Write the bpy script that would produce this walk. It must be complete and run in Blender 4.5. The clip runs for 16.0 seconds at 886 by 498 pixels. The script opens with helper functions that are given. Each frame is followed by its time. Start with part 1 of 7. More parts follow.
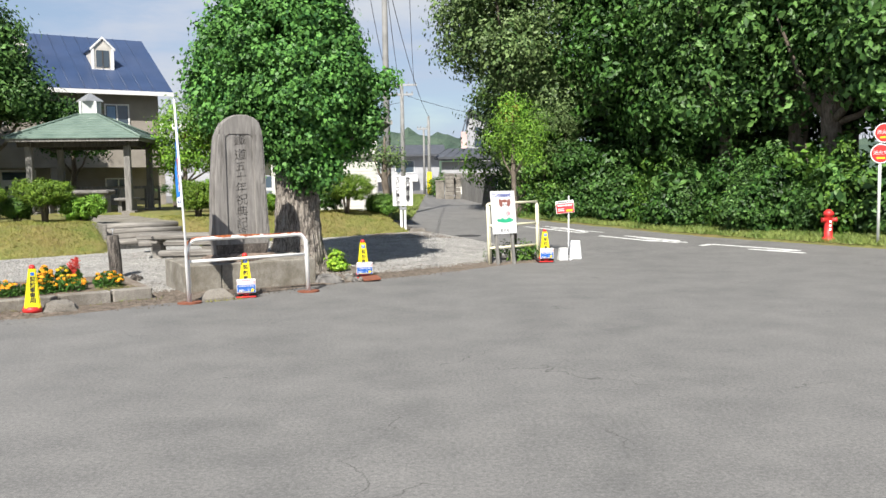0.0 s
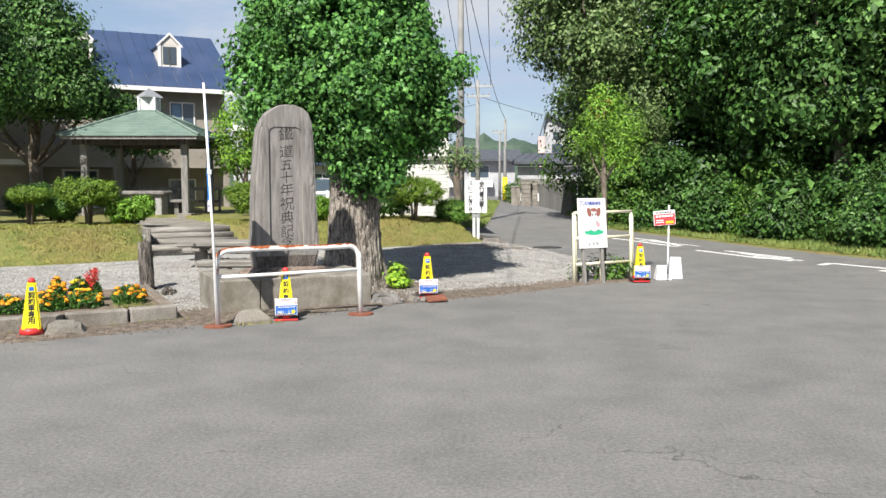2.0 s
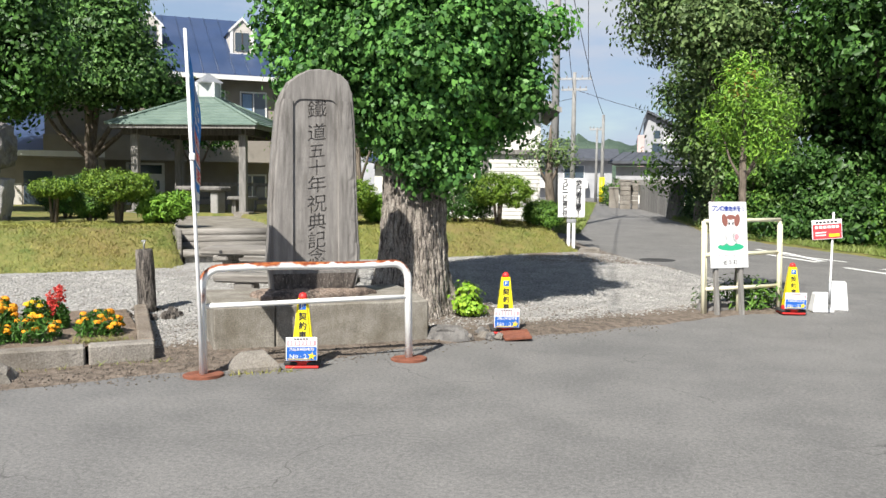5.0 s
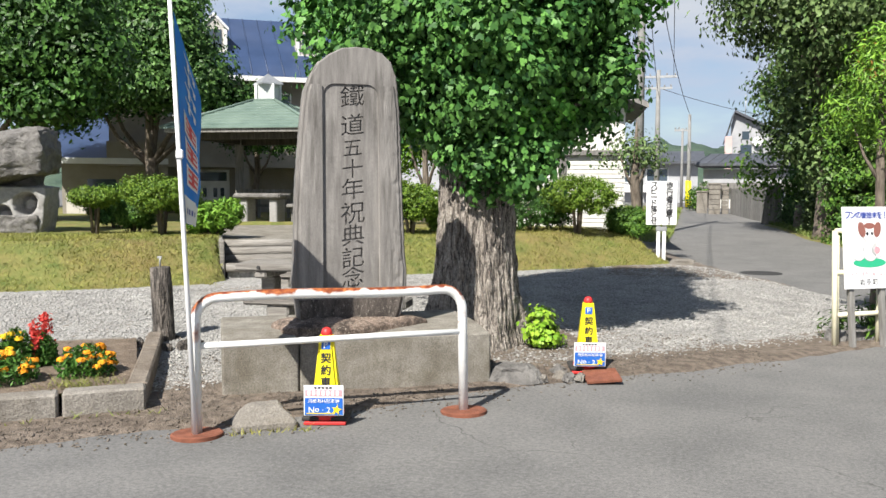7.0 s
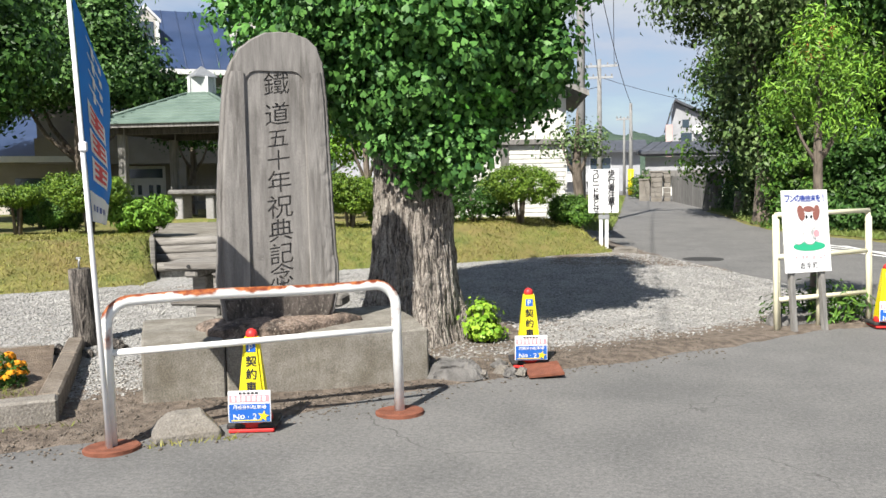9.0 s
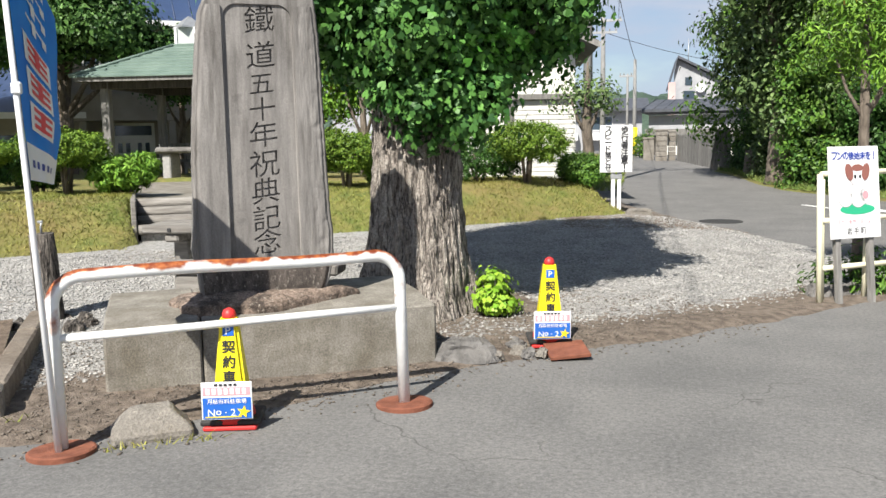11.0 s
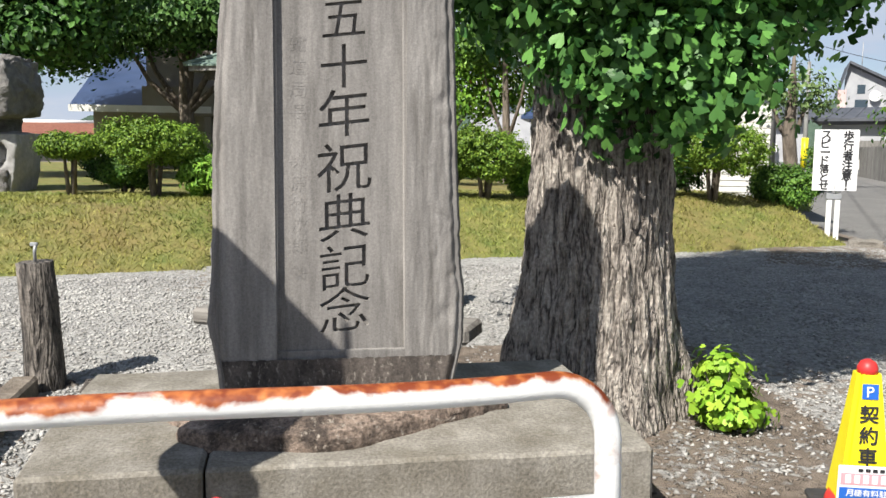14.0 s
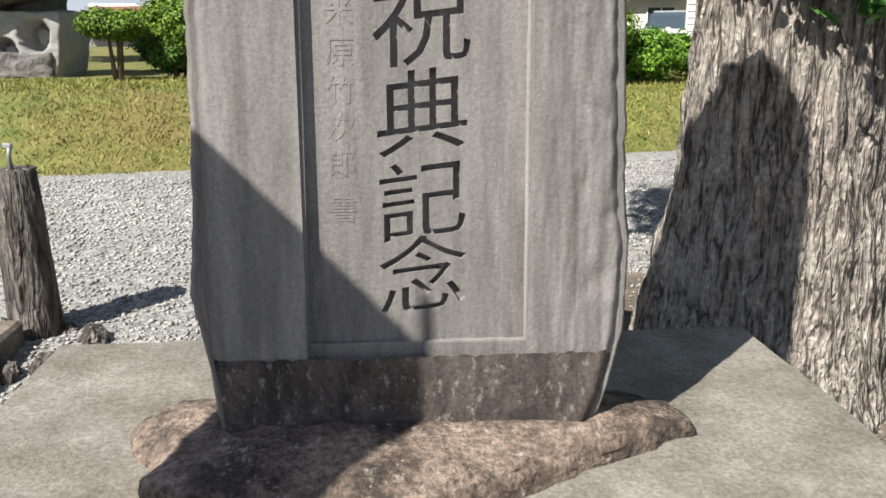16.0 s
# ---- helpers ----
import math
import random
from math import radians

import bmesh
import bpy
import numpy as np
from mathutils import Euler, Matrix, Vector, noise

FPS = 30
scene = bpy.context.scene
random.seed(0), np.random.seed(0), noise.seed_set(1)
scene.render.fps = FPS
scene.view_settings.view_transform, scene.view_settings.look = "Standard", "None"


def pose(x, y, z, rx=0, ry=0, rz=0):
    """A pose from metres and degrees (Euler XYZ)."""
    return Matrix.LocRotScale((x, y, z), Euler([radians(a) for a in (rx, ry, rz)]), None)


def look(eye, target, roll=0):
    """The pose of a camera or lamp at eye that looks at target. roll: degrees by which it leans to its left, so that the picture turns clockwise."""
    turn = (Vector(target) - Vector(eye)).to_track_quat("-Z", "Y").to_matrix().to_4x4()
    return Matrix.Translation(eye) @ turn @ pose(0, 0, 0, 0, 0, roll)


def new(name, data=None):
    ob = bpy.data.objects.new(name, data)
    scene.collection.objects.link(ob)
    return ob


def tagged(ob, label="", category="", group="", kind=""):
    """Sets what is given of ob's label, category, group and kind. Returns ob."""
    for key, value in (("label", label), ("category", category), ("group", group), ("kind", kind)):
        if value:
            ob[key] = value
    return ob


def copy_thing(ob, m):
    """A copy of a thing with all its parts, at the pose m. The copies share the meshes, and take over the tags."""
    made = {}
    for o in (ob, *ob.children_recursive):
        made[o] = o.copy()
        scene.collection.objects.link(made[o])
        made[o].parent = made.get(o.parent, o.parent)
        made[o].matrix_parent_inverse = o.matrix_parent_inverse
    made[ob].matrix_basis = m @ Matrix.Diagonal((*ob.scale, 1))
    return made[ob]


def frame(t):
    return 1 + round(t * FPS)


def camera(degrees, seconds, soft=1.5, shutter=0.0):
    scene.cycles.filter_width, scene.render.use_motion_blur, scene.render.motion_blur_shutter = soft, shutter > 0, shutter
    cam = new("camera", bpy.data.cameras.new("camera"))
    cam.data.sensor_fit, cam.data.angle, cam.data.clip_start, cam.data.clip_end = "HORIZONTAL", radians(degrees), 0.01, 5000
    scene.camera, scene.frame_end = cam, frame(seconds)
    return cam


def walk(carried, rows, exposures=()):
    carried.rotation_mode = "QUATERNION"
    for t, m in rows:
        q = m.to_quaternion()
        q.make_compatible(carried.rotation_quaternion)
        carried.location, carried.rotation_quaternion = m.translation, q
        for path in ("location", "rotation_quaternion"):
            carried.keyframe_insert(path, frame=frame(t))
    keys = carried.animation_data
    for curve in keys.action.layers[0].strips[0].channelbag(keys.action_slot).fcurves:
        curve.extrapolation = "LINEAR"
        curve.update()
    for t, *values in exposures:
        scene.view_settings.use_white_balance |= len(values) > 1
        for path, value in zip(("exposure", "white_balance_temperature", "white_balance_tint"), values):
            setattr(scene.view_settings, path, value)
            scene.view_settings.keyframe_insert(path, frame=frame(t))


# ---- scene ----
cam = camera(54.4, 16.0)
METRES, EYE, TILT, LEAN, TURN = 11.0, 1.48, 0.0, 0.0, 0.0
ROWS = [
    (0.0, 0.0, 0.0, 0.0, -0.07, -4.71, 0.84),
    (0.5, 0.0006, 0.0449, 0.0011, 3.52, -4.64, 1.04),
    (1.0, -0.0013, 0.0862, 0.0003, 4.02, -3.95, 1.06),
    (1.5, -0.0035, 0.1297, -0.0009, 4.66, -4.18, 0.55),
    (2.0, -0.0057, 0.175, -0.0027, 4.88, -4.29, 0.07),
    (2.5, -0.0057, 0.2182, -0.0014, 5.12, -4.37, -0.15),
    (3.0, -0.0082, 0.2625, -0.002, 5.67, -4.36, -0.42),
    (3.5, -0.0106, 0.305, -0.0042, 6.94, -4.5, -0.66),
    (6.0, -0.0335, 0.5069, -0.0076, 14.23, -4.03, -0.29),
    (6.5, -0.0388, 0.5402, -0.0081, 15.84, -4.06, -0.14),
    (7.0, -0.0406, 0.5681, -0.0085, 16.18, -3.94, -0.16),
    (7.5, -0.0421, 0.5833, -0.0083, 15.61, -3.34, -0.06),
    (8.0, -0.0407, 0.5896, -0.0098, 14.02, -3.54, 0.21),
    (8.5, -0.0381, 0.5918, -0.01, 13.26, -3.92, 0.69),
    (9.0, -0.0382, 0.5923, -0.0102, 12.63, -4.44, 0.95),
    (11.5, -0.07, 0.6915, -0.0147, 12.54, -7.34, 0.8),
    (12.0, -0.0809, 0.7271, -0.016, 13.45, -7.31, 0.36),
    (12.5, -0.0944, 0.7629, -0.0166, 13.97, -7.05, 0.08),
    (13.0, -0.107, 0.799, -0.0171, 16.58, -6.89, -0.13),
    (13.5, -0.122, 0.8333, -0.0175, 17.61, -6.39, -0.41),
    (14.0, -0.1351, 0.8677, -0.0179, 21.43, -6.69, -0.55),
    (14.5, -0.153, 0.8991, -0.0211, 23.52, -7.85, -0.62),
    (15.0, -0.1674, 0.9306, -0.0242, 24.54, -10.39, -0.39),
    (15.5, -0.1788, 0.9514, -0.0255, 25.98, -11.95, -0.22),
    (16.0, -0.187, 0.9655, -0.0254, 26.51, -14.21, 0.03),
]
walk(cam, [(t, pose(0, 0, EYE, TILT, LEAN, TURN) @ pose(METRES * x, METRES * y, METRES * z, 90 + pitch, roll, yaw)) for t, x, y, z, yaw, pitch, roll in ROWS])
from mathutils import geometry

# ---------- light ----------
SUN_EL, SUN_DIR = 46.0, (0.23, 0.97)   # shadows fall towards SUN_DIR
scene.view_settings.exposure = 0.87
wd = bpy.data.worlds.new("sky")
scene.world = wd
wd.use_nodes = True
wn, wl = wd.node_tree.nodes, wd.node_tree.links
wn.clear()
sky = wn.new("ShaderNodeTexSky")
sky.sky_type, sky.sun_disc = "NISHITA", False
sky.sun_elevation, sky.sun_rotation = radians(SUN_EL), math.pi + math.atan2(SUN_DIR[0], SUN_DIR[1])
sky.air_density, sky.dust_density = 1.0, 0.4
bg = wn.new("ShaderNodeBackground")
bg.inputs[1].default_value = 0.06
cloud = wn.new("ShaderNodeBackground")
cloud.inputs[1].default_value = 0.43
tc, mp, nz, rp = wn.new("ShaderNodeTexCoord"), wn.new("ShaderNodeMapping"), wn.new("ShaderNodeTexNoise"), wn.new("ShaderNodeValToRGB")
mp.inputs["Scale"].default_value = (1.5, 1.5, 5.0)
nz.inputs["Scale"].default_value, nz.inputs["Detail"].default_value, nz.inputs["Roughness"].default_value = 1.7, 7, 0.58
rp.color_ramp.elements[0].position, rp.color_ramp.elements[1].position = 0.24, 0.5
crp = wn.new("ShaderNodeValToRGB")
crp.color_ramp.elements[0].color, crp.color_ramp.elements[1].color = (0.56, 0.71, 0.98, 1), (1.0, 1.0, 1.0, 1)
crp.color_ramp.elements[0].position, crp.color_ramp.elements[1].position = 0.4, 0.72
mx, wo = wn.new("ShaderNodeMixShader"), wn.new("ShaderNodeOutputWorld")
wl.new(tc.outputs["Generated"], mp.inputs["Vector"])
wl.new(mp.outputs[0], nz.inputs["Vector"])
wl.new(nz.outputs[0], rp.inputs[0])
wl.new(nz.outputs[0], crp.inputs[0])
wl.new(crp.outputs[0], cloud.inputs[0])
wl.new(sky.outputs[0], bg.inputs[0])
sep, thin, cov = wn.new("ShaderNodeSeparateXYZ"), wn.new("ShaderNodeMapRange"), wn.new("ShaderNodeMath")
thin.inputs["From Min"].default_value, thin.inputs["From Max"].default_value = 0.15, 0.75
thin.inputs["To Min"].default_value, thin.inputs["To Max"].default_value = 1.0, 0.2
cov.operation = "MULTIPLY"
wl.new(tc.outputs["Generated"], sep.inputs[0])
wl.new(sep.outputs[2], thin.inputs["Value"])
wl.new(rp.outputs[0], cov.inputs[0])
wl.new(thin.outputs[0], cov.inputs[1])
wl.new(cov.outputs[0], mx.inputs[0])
wl.new(bg.outputs[0], mx.inputs[1])
wl.new(cloud.outputs[0], mx.inputs[2])
wl.new(mx.outputs[0], wo.inputs[0])
sun = new("sun", bpy.data.lights.new("sun", "SUN"))
sun.data.energy, sun.data.angle, sun.data.color = 5.0, radians(0.53), (1.0, 0.955, 0.88)
ce = math.cos(radians(SUN_EL))
sun.matrix_world = look((0, 0, 40), (SUN_DIR[0] * ce, SUN_DIR[1] * ce, 40 - math.sin(radians(SUN_EL))))


# ---------- materials ----------
def mat(name, c1, c2=None, scale=8.0, rough=0.7, bump=0.0, bscale=None, metal=0.0, detail=6, stain=None, sscale=1.2, samount=0.5,
        stretch=(1, 1, 1), island=0.0, objvar=0.0, spec=0.4, trans=0.0, contrast=(0.35, 0.65), coord="Object", dist=0.02, fine=None, srange=(0.42, 0.68), plain=False):
    m = bpy.data.materials.new(name)
    m.use_nodes = True
    n, l = m.node_tree.nodes, m.node_tree.links
    b = n["Principled BSDF"]
    b.inputs["Roughness"].default_value, b.inputs["Metallic"].default_value = rough, metal
    b.inputs["Specular IOR Level"].default_value = spec
    c2 = c2 or c1
    t, p = n.new("ShaderNodeTexCoord"), n.new("ShaderNodeMapping")
    p.inputs["Scale"].default_value = stretch
    l.new(t.outputs[coord], p.inputs["Vector"])
    f = n.new("ShaderNodeTexNoise")
    f.inputs["Scale"].default_value, f.inputs["Detail"].default_value, f.inputs["Roughness"].default_value = scale, detail, 0.62
    l.new(p.outputs[0], f.inputs["Vector"])
    r = n.new("ShaderNodeValToRGB")
    r.color_ramp.elements[0].position, r.color_ramp.elements[1].position = contrast
    r.color_ramp.elements[0].color, r.color_ramp.elements[1].color = (*c1, 1), (*c2, 1)
    l.new(f.outputs[0], r.inputs[0])
    col = r.outputs[0]
    if stain:
        g = n.new("ShaderNodeTexNoise")
        g.inputs["Scale"].default_value, g.inputs["Detail"].default_value, g.inputs["Roughness"].default_value = sscale, 5, 0.65
        l.new(p.outputs[0], g.inputs["Vector"])
        gr = n.new("ShaderNodeValToRGB")
        gr.color_ramp.elements[0].position, gr.color_ramp.elements[1].position = srange
        gr.color_ramp.elements[1].color = (samount, samount, samount, 1)
        l.new(g.outputs[0], gr.inputs[0])
        mixn = n.new("ShaderNodeMix")
        mixn.data_type = "RGBA"
        l.new(gr.outputs[0], mixn.inputs["Factor"])
        l.new(col, mixn.inputs[6])
        mixn.inputs[7].default_value = (*stain, 1)
        col = mixn.outputs[2]
    if island or objvar:
        hs = n.new("ShaderNodeHueSaturation")
        mr = n.new("ShaderNodeMapRange")
        amt = island or objvar
        mr.inputs["To Min"].default_value, mr.inputs["To Max"].default_value = 1 - amt, 1 + amt
        src = n.new("ShaderNodeNewGeometry").outputs["Random Per Island"] if island else n.new("ShaderNodeObjectInfo").outputs["Random"]
        l.new(src, mr.inputs["Value"])
        l.new(mr.outputs[0], hs.inputs["Value"])
        l.new(col, hs.inputs["Color"])
        col = hs.outputs[0]
    if fine:
        ff, fr, fm = n.new("ShaderNodeTexNoise"), n.new("ShaderNodeValToRGB"), n.new("ShaderNodeMix")
        ff.inputs["Scale"].default_value, ff.inputs["Detail"].default_value, ff.inputs["Roughness"].default_value = fine[0], 5, 0.7
        l.new(t.outputs[coord], ff.inputs["Vector"])
        fr.color_ramp.elements[0].position, fr.color_ramp.elements[1].position = 0.36, 0.64
        fr.color_ramp.elements[0].color, fr.color_ramp.elements[1].color = (fine[1], fine[1], fine[1], 1), (fine[2], fine[2], fine[2], 1)
        l.new(ff.outputs[0], fr.inputs[0])
        fm.data_type, fm.blend_type = "RGBA", "MULTIPLY"
        fm.inputs["Factor"].default_value = 1.0
        l.new(col, fm.inputs[6])
        l.new(fr.outputs[0], fm.inputs[7])
        col = fm.outputs[2]
    l.new(col, b.inputs["Base Color"])
    if bump:
        bn = n.new("ShaderNodeTexNoise")
        bn.inputs["Scale"].default_value, bn.inputs["Detail"].default_value, bn.inputs["Roughness"].default_value = bscale or scale * 3, 6, 0.65
        l.new(t.outputs[coord] if plain else p.outputs[0], bn.inputs["Vector"])
        bp = n.new("ShaderNodeBump")
        bp.inputs["Strength"].default_value, bp.inputs["Distance"].default_value = bump, dist
        l.new(bn.outputs[0], bp.inputs["Height"])
        l.new(bp.outputs[0], b.inputs["Normal"])
    if trans:
        b.inputs["Transmission Weight"].default_value = trans
    return m


def leafmat(name, dark, light, var=0.35, rough=0.46, glow=0.09):
    """Leaf: base colour by leaf, with light passing through."""
    m = bpy.data.materials.new(name)
    m.use_nodes = True
    n, l = m.node_tree.nodes, m.node_tree.links
    b = n["Principled BSDF"]
    b.inputs["Roughness"].default_value, b.inputs["Specular IOR Level"].default_value = rough, 0.22
    g = n.new("ShaderNodeNewGeometry")
    r = n.new("ShaderNodeValToRGB")
    r.color_ramp.elements[0].color, r.color_ramp.elements[1].color = (*dark, 1), (*light, 1)
    l.new(g.outputs["Random Per Island"], r.inputs[0])
    t, f = n.new("ShaderNodeTexCoord"), n.new("ShaderNodeTexNoise")
    f.inputs["Scale"].default_value = 1.3
    l.new(t.outputs["Object"], f.inputs["Vector"])
    mr = n.new("ShaderNodeMapRange")
    mr.inputs["From Min"].default_value, mr.inputs["From Max"].default_value = 0.3, 0.7
    mr.inputs["To Min"].default_value, mr.inputs["To Max"].default_value = 1 - var, 1 + var
    l.new(f.outputs[0], mr.inputs["Value"])
    hs = n.new("ShaderNodeHueSaturation")
    l.new(mr.outputs[0], hs.inputs["Value"])
    l.new(r.outputs[0], hs.inputs["Color"])
    l.new(hs.outputs[0], b.inputs["Base Color"])
    tr = n.new("ShaderNodeBsdfTranslucent")
    l.new(hs.outputs[0], tr.inputs["Color"])
    ms = n.new("ShaderNodeMixShader")
    ms.inputs[0].default_value = glow
    l.new(b.outputs[0], ms.inputs[1])
    l.new(tr.outputs[0], ms.inputs[2])
    l.new(ms.outputs[0], n["Material Output"].inputs[0])
    return m


def rusty(name, paint, amount=0.5, top=0.25):
    """White paint flaking to rust, more on upward faces."""
    m = mat(name, paint, tuple(c * 0.9 for c in paint), 12, 0.45, 0.15, 60)
    n, l = m.node_tree.nodes, m.node_tree.links
    b = n["Principled BSDF"]
    t, f, g = n.new("ShaderNodeTexCoord"), n.new("ShaderNodeTexNoise"), n.new("ShaderNodeNewGeometry")
    f.inputs["Scale"].default_value, f.inputs["Detail"].default_value, f.inputs["Roughness"].default_value = 4.5, 7, 0.55
    f.inputs["Distortion"].default_value = 0.4
    l.new(t.outputs["Object"], f.inputs["Vector"])
    sx = n.new("ShaderNodeSeparateXYZ")
    l.new(g.outputs["Normal"], sx.inputs[0])
    ma = n.new("ShaderNodeMath")
    ma.operation = "MULTIPLY_ADD"
    ma.inputs[1].default_value = top
    l.new(sx.outputs[2], ma.inputs[0])
    l.new(f.outputs[0], ma.inputs[2])
    r = n.new("ShaderNodeValToRGB")
    r.color_ramp.elements[0].position, r.color_ramp.elements[1].position = 0.98 - amount, 1.08 - amount
    l.new(ma.outputs[0], r.inputs[0])
    f2, r2 = n.new("ShaderNodeTexNoise"), n.new("ShaderNodeValToRGB")
    f2.inputs["Scale"].default_value = 30
    l.new(t.outputs["Object"], f2.inputs["Vector"])
    r2.color_ramp.elements[0].color, r2.color_ramp.elements[1].color = (0.17, 0.035, 0.012, 1), (0.50, 0.17, 0.05, 1)
    r2.color_ramp.elements[0].position, r2.color_ramp.elements[1].position = 0.42, 0.78
    l.new(f2.outputs[0], r2.inputs[0])
    mixn = n.new("ShaderNodeMix")
    mixn.data_type = "RGBA"
    l.new(r.outputs[0], mixn.inputs["Factor"])
    old = b.inputs["Base Color"].links[0].from_socket
    l.new(old, mixn.inputs[6])
    l.new(r2.outputs[0], mixn.inputs[7])
    l.new(mixn.outputs[2], b.inputs["Base Color"])
    return m


def asphalt_material():
    m = mat("asphalt", (0.122, 0.12, 0.117), (0.163, 0.159, 0.153), 1.6, 0.85, 0.08, 180, stain=(0.185, 0.18, 0.174), sscale=0.45, samount=0.5, dist=0.008, fine=(95, 0.74, 1.26))
    n, l = m.node_tree.nodes, m.node_tree.links
    b = n["Principled BSDF"]
    t = n.new("ShaderNodeTexCoord")
    base = b.inputs["Base Color"].links[0].from_socket
    # fine aggregate
    f, r = n.new("ShaderNodeTexNoise"), n.new("ShaderNodeValToRGB")
    f.inputs["Scale"].default_value, f.inputs["Detail"].default_value = 38, 5
    l.new(t.outputs["Object"], f.inputs["Vector"])
    r.color_ramp.elements[0].color, r.color_ramp.elements[1].color = (0.76, 0.76, 0.76, 1), (1.22, 1.22, 1.21, 1)
    r.color_ramp.elements[0].position, r.color_ramp.elements[1].position = 0.3, 0.72
    l.new(f.outputs[0], r.inputs[0])
    m1 = n.new("ShaderNodeMix")
    m1.data_type, m1.blend_type = "RGBA", "MULTIPLY"
    m1.inputs["Factor"].default_value = 1.0
    l.new(base, m1.inputs[6])
    l.new(r.outputs[0], m1.inputs[7])
    # thin wandering cracks, broken up
    wob, add = n.new("ShaderNodeTexNoise"), n.new("ShaderNodeVectorMath")
    wob.inputs["Scale"].default_value, wob.inputs["Detail"].default_value = 1.1, 6
    l.new(t.outputs["Object"], wob.inputs["Vector"])
    sc = n.new("ShaderNodeVectorMath")
    sc.operation = "SCALE"
    sc.inputs["Scale"].default_value = 1.6
    l.new(wob.outputs["Color"], sc.inputs[0])
    l.new(t.outputs["Object"], add.inputs[0])
    l.new(sc.outputs[0], add.inputs[1])
    v = n.new("ShaderNodeTexVoronoi")
    v.feature = "DISTANCE_TO_EDGE"
    v.inputs["Scale"].default_value = 0.4
    l.new(add.outputs[0], v.inputs["Vector"])
    cr = n.new("ShaderNodeValToRGB")
    cr.color_ramp.elements[0].position, cr.color_ramp.elements[1].position = 0.0, 0.0035
    cr.color_ramp.elements[0].color, cr.color_ramp.elements[1].color = (1, 1, 1, 1), (0, 0, 0, 1)
    l.new(v.outputs["Distance"], cr.inputs[0])
    br, brr = n.new("ShaderNodeTexNoise"), n.new("ShaderNodeValToRGB")
    br.inputs["Scale"].default_value = 0.9
    l.new(t.outputs["Object"], br.inputs["Vector"])
    brr.color_ramp.elements[0].position, brr.color_ramp.elements[1].position = 0.49, 0.58
    l.new(br.outputs[0], brr.inputs[0])
    mu = n.new("ShaderNodeMath")
    mu.operation = "MULTIPLY"
    l.new(cr.outputs[0], mu.inputs[0])
    l.new(brr.outputs[0], mu.inputs[1])
    m2 = n.new("ShaderNodeMix")
    m2.data_type = "RGBA"
    l.new(mu.outputs[0], m2.inputs["Factor"])
    l.new(m1.outputs[2], m2.inputs[6])
    m2.inputs[7].default_value = (0.068, 0.066, 0.063, 1)
    l.new(m2.outputs[2], b.inputs["Base Color"])
    return m


def two_tone(name, a, bmat_colors, attr="dirt", **kw):
    """A ground whose second pair of colours comes in where the mesh's attribute says so."""
    m = mat(name, *a, **kw)
    n, l = m.node_tree.nodes, m.node_tree.links
    b = n["Principled BSDF"]
    base = b.inputs["Base Color"].links[0].from_socket
    at, f, r, r2 = n.new("ShaderNodeAttribute"), n.new("ShaderNodeTexNoise"), n.new("ShaderNodeValToRGB"), n.new("ShaderNodeValToRGB")
    at.attribute_name = attr
    t = n.new("ShaderNodeTexCoord")
    f.inputs["Scale"].default_value, f.inputs["Detail"].default_value = 14, 6
    l.new(t.outputs["Object"], f.inputs["Vector"])
    r.color_ramp.elements[0].color, r.color_ramp.elements[1].color = (*bmat_colors[0], 1), (*bmat_colors[1], 1)
    r.color_ramp.elements[0].position, r.color_ramp.elements[1].position = 0.35, 0.66
    l.new(f.outputs[0], r.inputs[0])
    ad = n.new("ShaderNodeMath")
    l.new(at.outputs["Fac"], ad.inputs[0])
    l.new(f.outputs[0], ad.inputs[1])
    r2.color_ramp.elements[0].position, r2.color_ramp.elements[1].position = 0.85, 1.15
    l.new(ad.outputs[0], r2.inputs[0])
    mixn = n.new("ShaderNodeMix")
    mixn.data_type = "RGBA"
    l.new(r2.outputs[0], mixn.inputs["Factor"])
    l.new(base, mixn.inputs[6])
    l.new(r.outputs[0], mixn.inputs[7])
    l.new(mixn.outputs[2], b.inputs["Base Color"])
    return m


